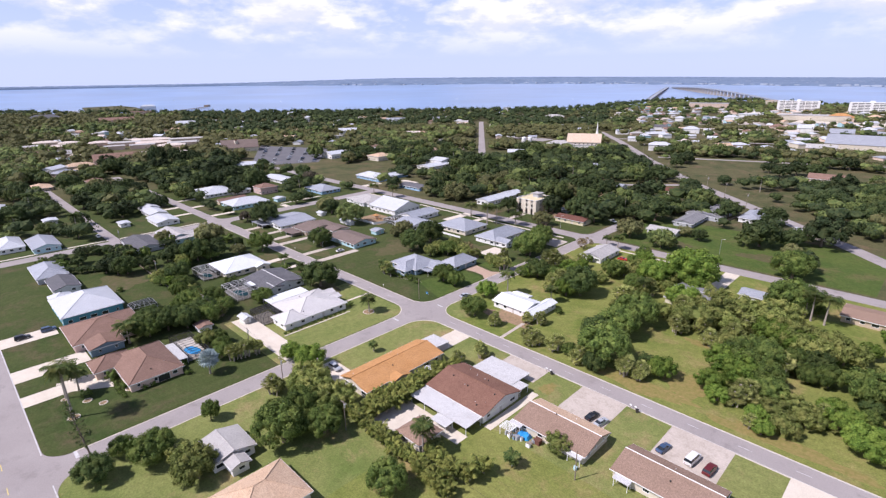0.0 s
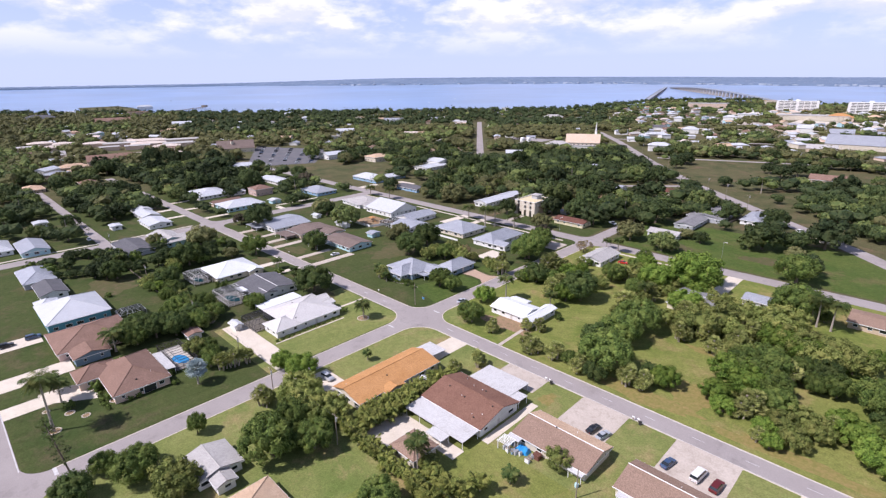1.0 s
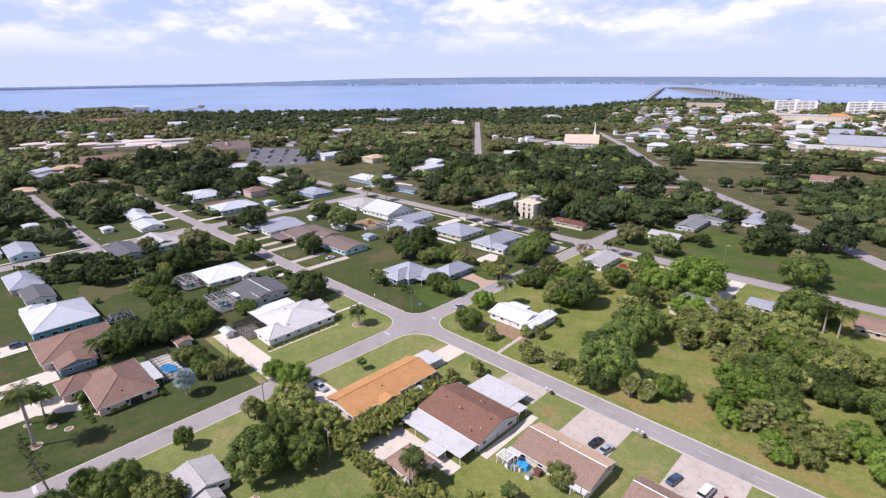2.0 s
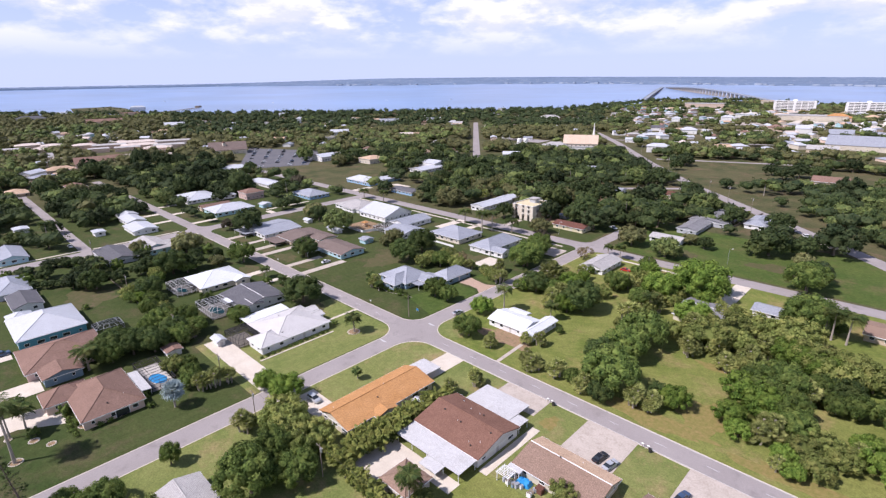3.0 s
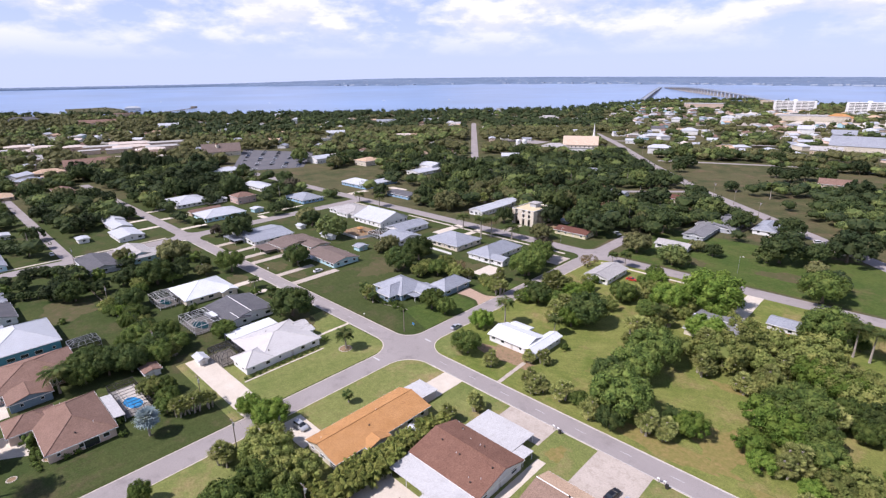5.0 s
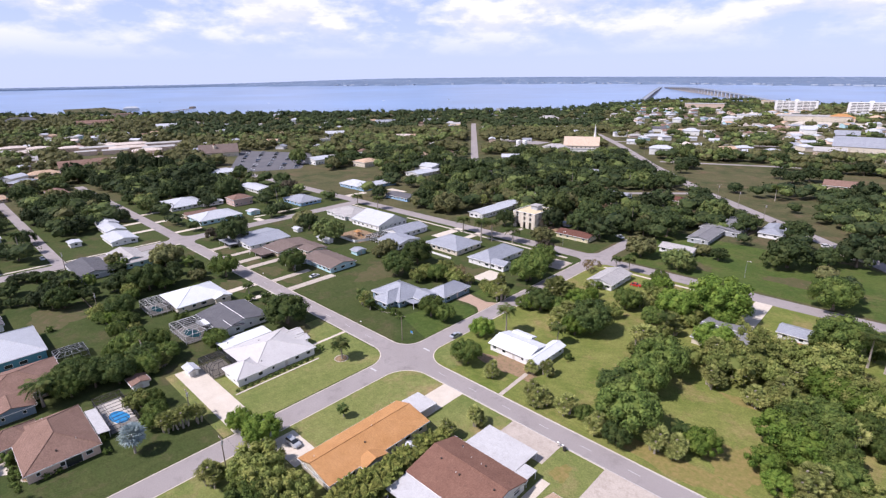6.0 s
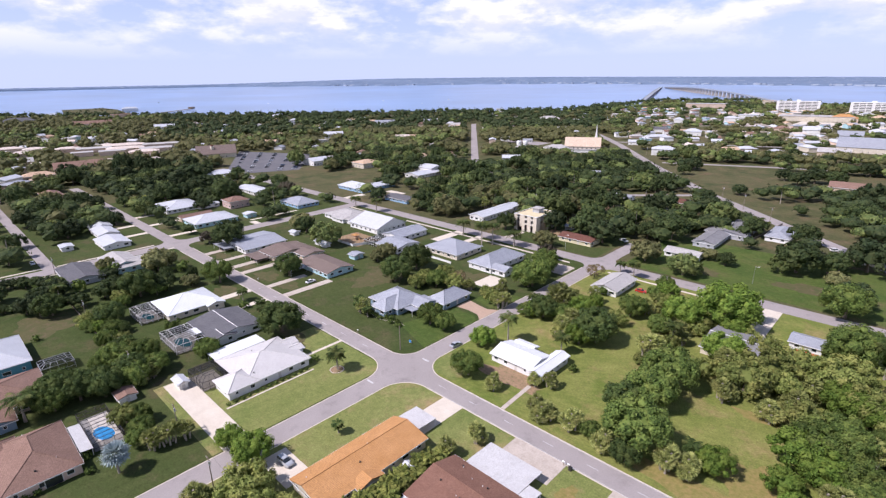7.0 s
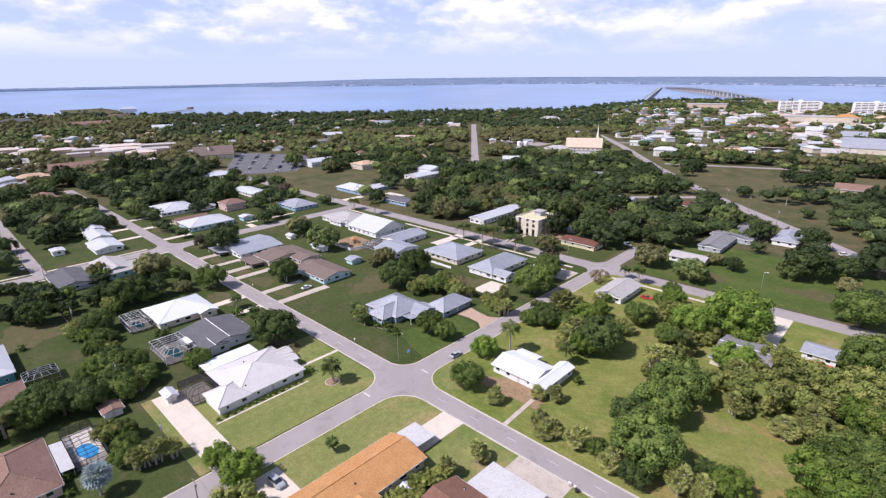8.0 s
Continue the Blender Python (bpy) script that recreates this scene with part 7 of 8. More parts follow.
pole(-16.2, -58.0, 8.5, True)
pole(-5.5, 9.5, 9.0)
pole(-179.9, -54.1, 9.0, True)
pole(93.2, -34.1, 8.0)
pole(41.5, -59.8, 9.0, True)
pole(-110.2, -57.0, 9.0, True)
pole(-54.6, -57.5, 9.0, True)
pole(64.5, 150.0, 8.0, lamp=True, label="thin grey street lamp on a field edge")
pole(-20, 137.5, 8.0, lamp=True, label="thin grey street lamp beside a street")
pole(9.6, -60, 8.5, True)
for x, y in ((6, 303), (24, 287), (46, 258), (-60, 392), (-120, 468)):
    pole(x, y, 11, True)
for nm, p, q in (("a", (41.5, -59.8, 8.4), (100, -57.5, 8.2)), ("b", (41.5, -59.8, 8.0), (-16.2, -58.0, 7.9)), ("c", (-16.2, -58.0, 7.9), (-54.6, -57.5, 8.4)), ("d", (-54.6, -57.5, 8.4), (-110.2, -57.0, 8.4)), ("e", (-110.2, -57.0, 8.4), (-179.9, -54.1, 8.4))):
    w = Mesh()
    pts = []
    for k in range(9):
        u = k / 8
        pts.append((p[0] + (q[0] - p[0]) * u, p[1] + (q[1] - p[1]) * u, p[2] + (q[2] - p[2]) * u - 1.2 * 4 * u * (1 - u) * 0.5))
    w.tube(pts, [0.016] * 9, 4)
    tagged(part("power_cable", w, M["cable"]), "thin sagging overhead power cable between poles", "cable", "cables")


def mailbox(x, y, label="small mailbox on a wooden post by the street"):
    ob = thing("mailbox", x, y, label, "mailbox", "mailboxes")
    part("post", Mesh().box(-0.06, 0.06, -0.06, 0.06, -0.1, 1.05), M["wood"], ob)
    m = Mesh().box(-0.3, 0.3, -0.13, 0.13, 1.05, 1.22)
    m.tube([(-0.3, 0, 1.22), (0.3, 0, 1.22)], [0.13, 0.13], 8)
    part("box", m, M["trim"], ob)
    return ob


mailbox(-26, 7.4)
mailbox(63.2, -0.6); mailbox(64.6, -0.7); mailbox(90.2, -0.5); mailbox(91.6, -0.5); mailbox(-60, -0.8); mailbox(-100, 7.4)
for x, y in ((65.2, -1.0), (92.3, -1.0)):
    ob = thing("refuse_bin", x, y, "dark wheeled refuse bin at the kerb", "bin", "bins")
    part("body", loft(Mesh(), [(-0.3, 0.25, 0.3, 0.05, 0.95), (0.3, 0.25, 0.3, 0.05, 0.95)]), M["frame_dark"], ob)
    part("lid", Mesh().box(-0.36, 0.36, -0.34, 0.34, 0.95, 1.02), M["black"], ob)


def stone_ring(x, y, r, label="ring of pale stones round a planting bed"):
    ob = thing("stone_ring", x, y, label, "planting bed", "planting beds")
    rnd = random.Random(int(x * 10))
    n = int(r * 14)
    st = Mesh()
    lump(st, (0, 0, 0.1), 0.24, rnd, 0.7)
    me = st.data("stone", M["concrete"])
    part("soil", Mesh().slab([(r * 0.95 * math.cos(k * 0.3927), r * 0.95 * math.sin(k * 0.3927)) for k in range(16)], -0.1, 0.06), M["dirt"], ob)
    for k in range(n):
        a = 2 * math.pi * k / n
        part("stone", me, None, ob, at=pose(r * math.cos(a), r * math.sin(a), 0, 0, 0, rnd.uniform(0, 360)))


stone_ring(-11.0, -12.2, 2.1)
stone_ring(-16.2, -108.0, 1.4)
stone_ring(-28.0, -108.0, 0.8)
stone_ring(-18.1, -100.6, 1.0)
stone_ring(-22.6, -103.5, 1.1)
stone_ring(-20.5, -93.0, 1.3)
# garden bed edging of the slate house
bed = Mesh()
for k in range(40):
    u = k / 39
    x, y = -40 + 22 * u, 19.0 + 3.0 * u + 0.9 * math.sin(u * 9)
    lump(bed, (x, y, 0.05), 0.2, random.Random(k), 0.6)
tagged(part("bed_edging", bed, M["concrete_old"]), "curved stone edging of a garden bed before a house", "edging", kind="stuff")

# small blue sign on a corner lawn
ob = thing("lawn_sign", -6.4, 14.8, "small blue board on two short posts on a lawn", "sign")
M["sign_blue"] = surface("sign_blue", (0.05, 0.2, 0.42), (0.06, 0.24, 0.48), 1.0, 8.0, 0.5)
part("board", Mesh().box(-0.5, 0.5, -0.03, 0.03, 0.45, 1.25), M["sign_blue"], ob)
for sx in (-0.42, 0.42):
    part("post", Mesh().box(sx - 0.04, sx + 0.04, 0.035, 0.1, -0.1, 1.3), M["trim"], ob)

# clutter behind the ranch house
ob = thing("tarp", 76.2, -30.0, "bright blue tarp thrown over stacked goods", "tarp")
tarp = Mesh()
tr_ = random.Random(4)
grid = [[(-1.8 + 0.45 * i, -1.1 + 0.37 * j, 0.0 if i in (0, 8) or j in (0, 6) else 1.0 + tr_.uniform(-0.15, 0.25)) for j in range(7)] for i in range(9)]
for i in range(8):
    for j in range(6):
        tarp.poly(grid[i][j], grid[i + 1][j], grid[i + 1][j + 1], grid[i][j + 1])
M["tarp"] = surface("blue_tarp", (0.03, 0.22, 0.52), (0.04, 0.3, 0.62), 1.0, 6.0, 0.4)
part("sheet", tarp, M["tarp"], ob)
cl = random.Random(8)
for k in range(26):
    x, y = cl.uniform(72.0, 79.5), cl.uniform(-32.6, -29.6)
    if abs(x - 76.2) < 1.9 and abs(y + 30) < 1.2:
        continue
    w, d, h = cl.uniform(0.4, 1.2), cl.uniform(0.3, 0.9), cl.uniform(0.4, 1.3)
    ob = thing("crate", x, y, "pale storage crate among yard clutter", "crate", "yard clutter", turn=cl.uniform(0, 90))
    part("body", Mesh().box(-w / 2, w / 2, -d / 2, d / 2, 0, h), M[cl.choice(["wood", "metal", "wall_gray", "wall_slate", "trim"])], ob)
    part("lid", Mesh().box(-w / 2 - 0.03, w / 2 + 0.03, -d / 2 - 0.03, d / 2 + 0.03, h, h + 0.05), M[cl.choice(["wood", "wall_gray", "metal"])], ob)
ob = thing("pergola", 72.6, -32.0, "small white slatted pergola among yard clutter", "pergola")
for sx in (-1.5, 1.5):
    for sy in (-1.3, 1.3):
        part("post", Mesh().box(sx - 0.07, sx + 0.07, sy - 0.07, sy + 0.07, 0, 2.2), M["trim"], ob)
    part("beam", Mesh().box(sx - 0.06, sx + 0.06, -1.6, 1.6, 2.2, 2.36), M["trim"], ob)
for k in range(8):
    part("slat", Mesh().box(-1.8, 1.8, -1.5 + 0.42 * k, -1.38 + 0.42 * k, 2.36, 2.46), M["trim"], ob)
flat_roof("small white lean-to roof behind a ranch house", 71.6, 75.2, -30.6, -29.1, 2.4, name="lean_to_roof", category="canopy", slope=-0.1)
ob = thing("storage_bin", 80.2, -29.8, "rusty red storage bin beside a house", "bin")
part("body", Mesh().box(-0.8, 0.8, -0.7, 0.7, 0, 1.3), M["roof_red"], ob)
part("lid", Mesh().box(-0.85, 0.85, -0.75, 0.75, 1.3, 1.38), M["roof_red"], ob)
for x, y in ((90.3, -29.2), (101.8, -28.9)):
    flat_roof("small white screened porch roof", x - 1.9, x + 1.9, y - 1.1, y + 0.9, 2.3, name="porch_roof", category="porch roof", slope=-0.1)
ob = thing("round_drum", 91.6, -31.2, "pale blue drum standing on grass", "drum")
part("drum", Mesh().tube([(0, 0, 0), (0, 0, 0.45), (0, 0, 0.9)], [0.42, 0.46, 0.42], 14), M["wall_aqua"], ob)
# orange-red canopy by the back street
ob = thing("canopy", 94.5, 91.5, "orange-red fabric canopy in a garden", "canopy")
M["canopy"] = surface("red_canvas", (0.55, 0.1, 0.03), (0.62, 0.14, 0.05), 1.0, 5.0, 0.8)
cm_, _ = roof_mesh(-3.0, 3.0, -2.0, 2.0, 2.2, 0.9, "hip", th=0.06)
part("cover", cm_, M["canopy"], ob)
for sx in (-2.8, 2.8):
    for sy in (-1.8, 1.8):
        part("leg", Mesh().tube([(sx, sy, 0), (sx, sy, 2.15)], [0.04, 0.04], 6), M["metal"], ob)
# timber play yard and picket fences
ob = thing("play_set", -118, 76, "orange wooden play set in a sandy fenced yard", "play set")
part("platform", Mesh().box(-1.5, 1.5, -1.5, 1.5, 1.3, 1.45), M["roof_tan"], ob)
for sx in (-1.4, 1.4):
    for sy in (-1.4, 1.4):
        part("post", Mesh().box(sx - 0.07, sx + 0.07, sy - 0.07, sy + 0.07, 0, 2.6), M["roof_tan"], ob)
pm, _ = roof_mesh(-1.8, 1.8, -1.8, 1.8, 2.6, 1.0, "hip", th=0.06)
part("roof", pm, M["roof_orange"], ob)
part("slide", Mesh().poly((1.5, -0.4, 1.35), (1.5, 0.4, 1.35), (4.0, 0.4, 0.15), (4.0, -0.4, 0.15)).poly((4.0, -0.4, 0.1), (4.0, 0.4, 0.1), (1.5, 0.4, 1.3), (1.5, -0.4, 1.3)), M["roof_orange"], ob)
drive(-129, -106, 68, 85, "dirt", "sandy fenced play yard", "yard", 0.03)


def fence(label, x0, y0, x1, y1, h, material="trim", step=2.4):
    length = math.hypot(x1 - x0, y1 - y0)
    ob = thing("fence", x0, y0, label, "fence", "fences", turn=math.degrees(math.atan2(y1 - y0, x1 - x0)))
    n = max(1, round(length / step))
    post = Mesh().box(-0.06, 0.06, -0.06, 0.06, 0, h + 0.1).data("post", M[material])
    panel = Mesh().box(0.06, length / n - 0.06, -0.02, 0.02, 0.08, h).data("panel", M[material])
    for k in range(n + 1):
        part("post", post, None, ob, at=pose(length * k / n, 0, 0))
        if k < n:
            part("panel", panel, None, ob, at=pose(length * k / n, 0, 0))
    return ob


fence("white vinyl fence round a play yard", -108.5, 66.5, -103.5, 79, 1.5)
fence("white vinyl fence round a play yard", -130, 66.5, -108.5, 66.5, 1.5)
fence("dark wooden fence beside an empty lot", -80.5, -57.6, -144, -57.6, 0.9, "wood")
fence("pale garden wall by the back street", -74, 82, -50, 82, 1.2)
fence("wooden fence at a field edge", 46, 205, 52, 262, 1.3, "wood")

# ---- far buildings ----
M["roof_shop"] = ribbed("roof_pale_warm_tile", (0.62, 0.53, 0.46), (0.54, 0.46, 0.4), 0.5, 0.9, across=True, stain=(0.42, 0.35, 0.3))
SPOTS = []


def far_house(label, x, y, w, d, h, rise, kind, wall, roof, turn):
    big = max(w, d)
    to = Vector((107 - x, -85 - y, 0)).normalized()
    SPOTS.append((x, y, 0.5 * big + 3))
    if h > 4.5 or w > 24:
        SPOTS.append((x + to.x * big * 0.55, y + to.y * big * 0.55, 0.42 * big + 2))
    return house(label, wall, [(x - w / 2, x + w / 2, y - d / 2, y + d / 2, h, rise, kind)], roof, name="building" if h > 5.5 or w > 30 else "house",
                 category="building" if h > 5.5 or w > 30 else "house", group="far buildings", far=True, turn=turn, fascia=math.hypot(x - 107, y + 85) < 640, windows=h > 5.5 or math.hypot(x - 107, y + 85) < 720)


for x, y, w, d, tn in ((-736, -14, 34, 22, 80), (-712, 14, 30, 24, 84), (-748, 30, 26, 20, 76), (-690, 84, 40, 24, 74), (-660, 112, 44, 26, 76), (-628, 140, 40, 24, 72), (-700, 122, 50, 24, 78), (-672, 160, 46, 22, 70), (-640, 92, 30, 18, 76), (-606, 118, 34, 20, 72), (-716, 60, 28, 18, 80), (-652, 62, 24, 16, 78), (-780, 8, 30, 20, 82)):
    low = (int(w) + int(d)) % 4 == 0
    far_house("low shopping building with a flat white roof" if low else "low shopping building with a pale warm hipped roof", x, y, w, d, 5.0 if low else 4.5, 0.1 if low else 2.2, "flat" if low else "hip", "wall_peach", "roof_cream" if low else "roof_shop", tn)
far_house("long brown-roofed building among trees", -548, 52, 30, 18, 4, 3.5, "hip", "wall_peach", "roof_pink", 78)
far_house("tan-roofed house among tall trees", -468, -8, 22, 14, 3, 2.4, "gx", "wall_tan", "roof_tan", 82)
far_house("brown-roofed building among trees", -524, 27, 35, 25, 5, 5.5, "gx", "wall_peach", "roof_pink", 80)
far_house("white-roofed shed by the water", -1594, 193, 38, 20, 5, 4.4, "gx", "wall_white", "roof_white", 81)
far_house("tan waterfront building among green trees", -1375, 305, 47, 25, 10, 0.1, "flat", "wall_peach", "roof_pink", 75)
far_house("white building at the end of the point", -1704, 420, 44, 20, 8, 4.4, "hip", "wall_white", "roof_white", 74)
far_house("low grey-roofed hall among green trees", -1432, 110, 64, 30, 4, 6.6, "hip", "wall_gray", "roof_gray", 83)
far_house("low pinkish building among green trees", -1189, 200, 70, 25, 4, 5.5, "gx", "wall_peach", "roof_pink", 78)
far_house("white-roofed building among trees", -951, 261, 36, 22, 5, 4.8, "gx", "wall_white", "roof_white", 72)
far_house("church hall with a dark brown gable roof and pale gable front", -512, 168, 44, 30, 5, 8.5, "gx", "wall_cream", "roof_taupe", 67)
far_house("white house near the shore", -1036, 538, 24, 14, 5, 3.1, "hip", "wall_white", "roof_white", 61)
far_house("white house near the shore", -883, 493, 16, 14, 5, 3.1, "hip", "wall_white", "roof_white", 60)
far_house("small white house among trees", -617, 310, 12, 12, 5, 2.6, "hip", "wall_white", "roof_white", 61)
far_house("white-roofed house among trees", -692, 384, 19, 14, 4, 3.1, "gx", "wall_white", "roof_white", 60)
far_house("white house with a gabled roof", -567, 373, 29, 16, 6, 3.5, "gx", "wall_white", "roof_white", 56)
far_house("long pale low building", -529, 329, 32, 8, 4, 0.1, "flat", "wall_white", "roof_cream", 57)
far_house("small white house near the shore", -798, 607, 14, 12, 5, 2.6, "hip", "wall_white", "roof_white", 53)
far_house("long house with a silver roof", -685, 574, 39, 18, 4, 4.0, "gx", "wall_white", "roof_silver", 50)
far_house("silver-roofed house near the shore", -636, 646, 24, 16, 4, 3.5, "gx", "wall_white", "roof_silver", 45)
far_house("white-roofed house beside a lawn", -426, 451, 19, 12, 4, 2.6, "gx", "wall_white", "roof_white", 45)
far_house("cream house by the straight street", -537, 613, 22, 14, 4, 3.1, "gx", "wall_cream", "roof_cream", 43)
far_house("tall white house on the shore", -685, 937, 19, 12, 11, 0.1, "flat", "wall_white", "roof_white", 38)
far_house("pavilion with a tall pale hipped roof", -465, 813, 40, 22, 5, 4.8, "hip", "wall_cream", "roof_cream", 33)
far_house("small white house among trees", -378, 583, 14, 12, 4, 2.6, "gx", "wall_white", "roof_white", 36)
far_house("white-roofed house by the church", -281, 612, 20, 14, 5, 3.1, "gx", "wall_white", "roof_white", 29)
far_house("pale hall beside a church", -217, 443, 31, 20, 5, 4.4, "hip", "wall_cream", "roof_cream", 32)
far_house("white-roofed house among dark trees", -216, 353, 19, 12, 5, 2.6, "gx", "wall_white", "roof_white", 36)
far_house("long white-roofed building by the diagonal street", -175, 566, 21, 10, 4, 2.2, "gx", "wall_white", "roof_white", 23)
far_house("two-storey white house with a wide hipped roof", -114, 498, 25, 14, 7, 3.1, "hip", "wall_white", "roof_white", 21)
far_house("white house with a hipped roof", -158, 715, 24, 18, 6, 4.0, "hip", "wall_white", "roof_white", 18)
far_house("white house with a steep hipped roof", -250, 910, 18, 16, 6, 3.5, "hip", "wall_white", "roof_white", 20)
far_house("grey-roofed house among green trees", -212, 733, 21, 14, 5, 3.1, "gx", "wall_white", "roof_gray", 21)
far_house("small peach house among green trees", -180, 678, 10, 10, 4, 2.1, "gx", "wall_peach", "roof_cream", 21)
far_house("white house among palms", -185, 991, 25, 16, 6, 3.5, "hip", "wall_white", "roof_white", 15)
far_house("low white-roofed house among green trees", -100, 633, 13, 10, 4, 2.2, "gx", "wall_white", "roof_white", 16)
far_house("large pale hall by the bridge", -358, 1386, 98, 45, 10, 0.1, "flat", "wall_peach", "roof_cream", 18)


def hotel(x, y, w, d, floors, turn):
    """A block of storeys, each a band of glass behind a balcony slab, between white end walls."""
    ob = thing("hotel", x, y, "large white waterfront hotel with bands of dark windows", "hotel", "far buildings", turn=turn)
    part("core", Mesh().box(-w / 2 + 0.4, w / 2 - 0.4, -d / 2 + 1.6, d / 2 - 0.4, 0, floors * 3.2), M["glass"], ob, "dark window glass")
    for k in range(floors + 1):
        part("balcony", Mesh().box(-w / 2, w / 2, -d / 2, d / 2, k * 3.2 - 0.15, k * 3.2 + (1.55 if k < floors else 1.0)), M["wall_white"], ob)
    for k in range(7):
        c = -w / 2 + 2 + (w - 4) * k / 6
        part("pier", Mesh().box(c - (2.6 if k in (0, 3, 6) else 0.7), c + (2.6 if k in (0, 3, 6) else 0.7), -d / 2 + 0.15, d / 2 - 0.15, 1.56, floors * 3.2 - 0.16), M["wall_white"], ob)
    part("stair_tower", Mesh().box(-4, 4, -3, 3, floors * 3.2 + 1.0, floors * 3.2 + 4.2), M["wall_white"], ob)


hotel(-143, 1313, 80, 22, 7, 10)
hotel(-10, 1304, 75, 22, 7, 5)
far_house("long cream commercial building", -69, 1075, 113, 45, 9, 0.1, "flat", "wall_cream", "roof_cream", 9)
far_house("building with orange tiled roofs", -28, 1078, 43, 30, 7, 6.6, "hip", "wall_peach", "roof_orange", 7)
far_house("cream building by the water", -264, 1623, 44, 30, 9, 0.1, "flat", "wall_cream", "roof_tan", 12)
far_house("white commercial building among green trees", -178, 1090, 44, 22, 6, 0.1, "flat", "wall_white", "roof_white", 14)
far_house("peach house with a rose roof", -70, 829, 20, 18, 6, 4.0, "hip", "wall_peach", "roof_pink", 11)
far_house("white building with a gabled roof", -31, 820, 22, 22, 7, 4.8, "gx", "wall_white", "roof_white", 9)
far_house("building with a silver roof", 18, 788, 29, 25, 5, 5.5, "gx", "wall_gray", "roof_silver", 6)
far_house("very long hall with a blue-grey metal roof", 56, 659, 68, 42, 6, 9.2, "gx", "wall_cream", "roof_silver", 4)
far_house("low building with a pale tan roof", 27, 604, 30, 18, 4, 4.0, "gx", "wall_tan", "roof_cream", 7)
far_house("white-roofed house behind trees", -37, 544, 14, 12, 4, 2.6, "gx", "wall_white", "roof_white", 13)
far_house("white house among green trees", 39, 863, 19, 16, 5, 3.5, "hip", "wall_white", "roof_white", 4)
far_house("tan-roofed house among green trees", 17, 1125, 22, 18, 6, 4.0, "hip", "wall_cream", "roof_tan", 4)
far_house("small silver-roofed house among green trees", -14, 643, 11, 12, 4, 2.3, "gx", "wall_white", "roof_silver", 9)
far_house("grey-roofed house in dark woods", -107, 330, 20, 14, 3, 3.1, "gx", "wall_gray", "roof_silver", 27)
far_house("red-brown roofed building among scrub", 66, 400, 25, 16, 3, 3.5, "gx", "wall_tan", "roof_pink", 5)
far_house("pale house among trees", -622, -3, 24, 18, 4, 4.0, "gx", "wall_peach", "roof_cream", 84)
far_house("tan-roofed house among trees", -501, -7, 26, 14, 4, 3.1, "hip", "wall_tan", "roof_tan", 83)
# church with a steeple
church = thing("church", -198, 470, "church with a broad tan gable roof and a slim white steeple", "church", turn=27)
ch = Mesh()
for side in "swne":
    wall_side(ch, side, -20, 20, -11, 11, 7.0, [(c, 1.6, 1.2, 5.5) for c in (-15, -10, -5, 0, 5, 10, 15)] if side in "sn" else [])
for xa in (-20, 19.8):
    ch.v += [(xa, -11, 7), (xa, 11, 7), (xa, 0, 15.6), (xa + 0.2, -11, 7), (xa + 0.2, 11, 7), (xa + 0.2, 0, 15.6)]
    i = len(ch.v) - 6
    ch.f += [(i, i + 2, i + 1), (i + 3, i + 4, i + 5), (i, i + 1, i + 4, i + 3), (i + 1, i + 2, i + 5, i + 4), (i + 2, i, i + 3, i + 5)]
part("wall", ch, M["wall_cream"], church)
for c in (-15, -10, -5, 0, 5, 10, 15):
    part("window", Mesh().box(c - 0.75, c + 0.75, -10.95, -10.9, 1.2, 5.5), M["glass"], church)
rm_, _ = roof_mesh(-20.6, 20.6, -11.8, 11.8, 7.0, 9.4, "gx")
part("roof", rm_, M["roof_church"], church)
part("aisle", Mesh().box(-19, 19, -17, -11.02, 0, 4.0), M["wall_white"], church)
part("aisle_roof", Mesh().box(-19.5, 19.5, -17.5, -11.02, 4.0, 4.3), M["roof_cream"], church)
st_ = part("steeple", Mesh().box(13.0, 16.0, 8.5, 11.5, 0, 16), M["wall_white"], church)
part("spire", Mesh().tube([(14.5, 10, 16), (14.5, 10, 18), (14.5, 10, 31)], [1.7, 1.2, 0.08], 8), M["wall_white"], st_)
for x, y in ((-291, 470.5), (-284, 475.5)):
    ob = thing("storage_tank", x, y, "round white storage tank on a lawn", "tank", "tanks")
    part("shell", Mesh().tube([(0, 0, 0), (0, 0, 4.6), (0, 0, 5.6), (0, 0, 6.0)], [2.9, 2.9, 2.2, 0.3], 20), M["trim"], ob)
ob = thing("bell_tower", -508, 162, "slim beige tower before a red-roofed hall", "tower")
part("shaft", Mesh().box(-1.6, 1.6, -1.6, 1.6, 0, 13), M["wall_cream"], ob)
part("cap", Mesh().tube([(0, 0, 13), (0, 0, 15.5)], [2.0, 0.1], 4), M["roof_red"], ob)

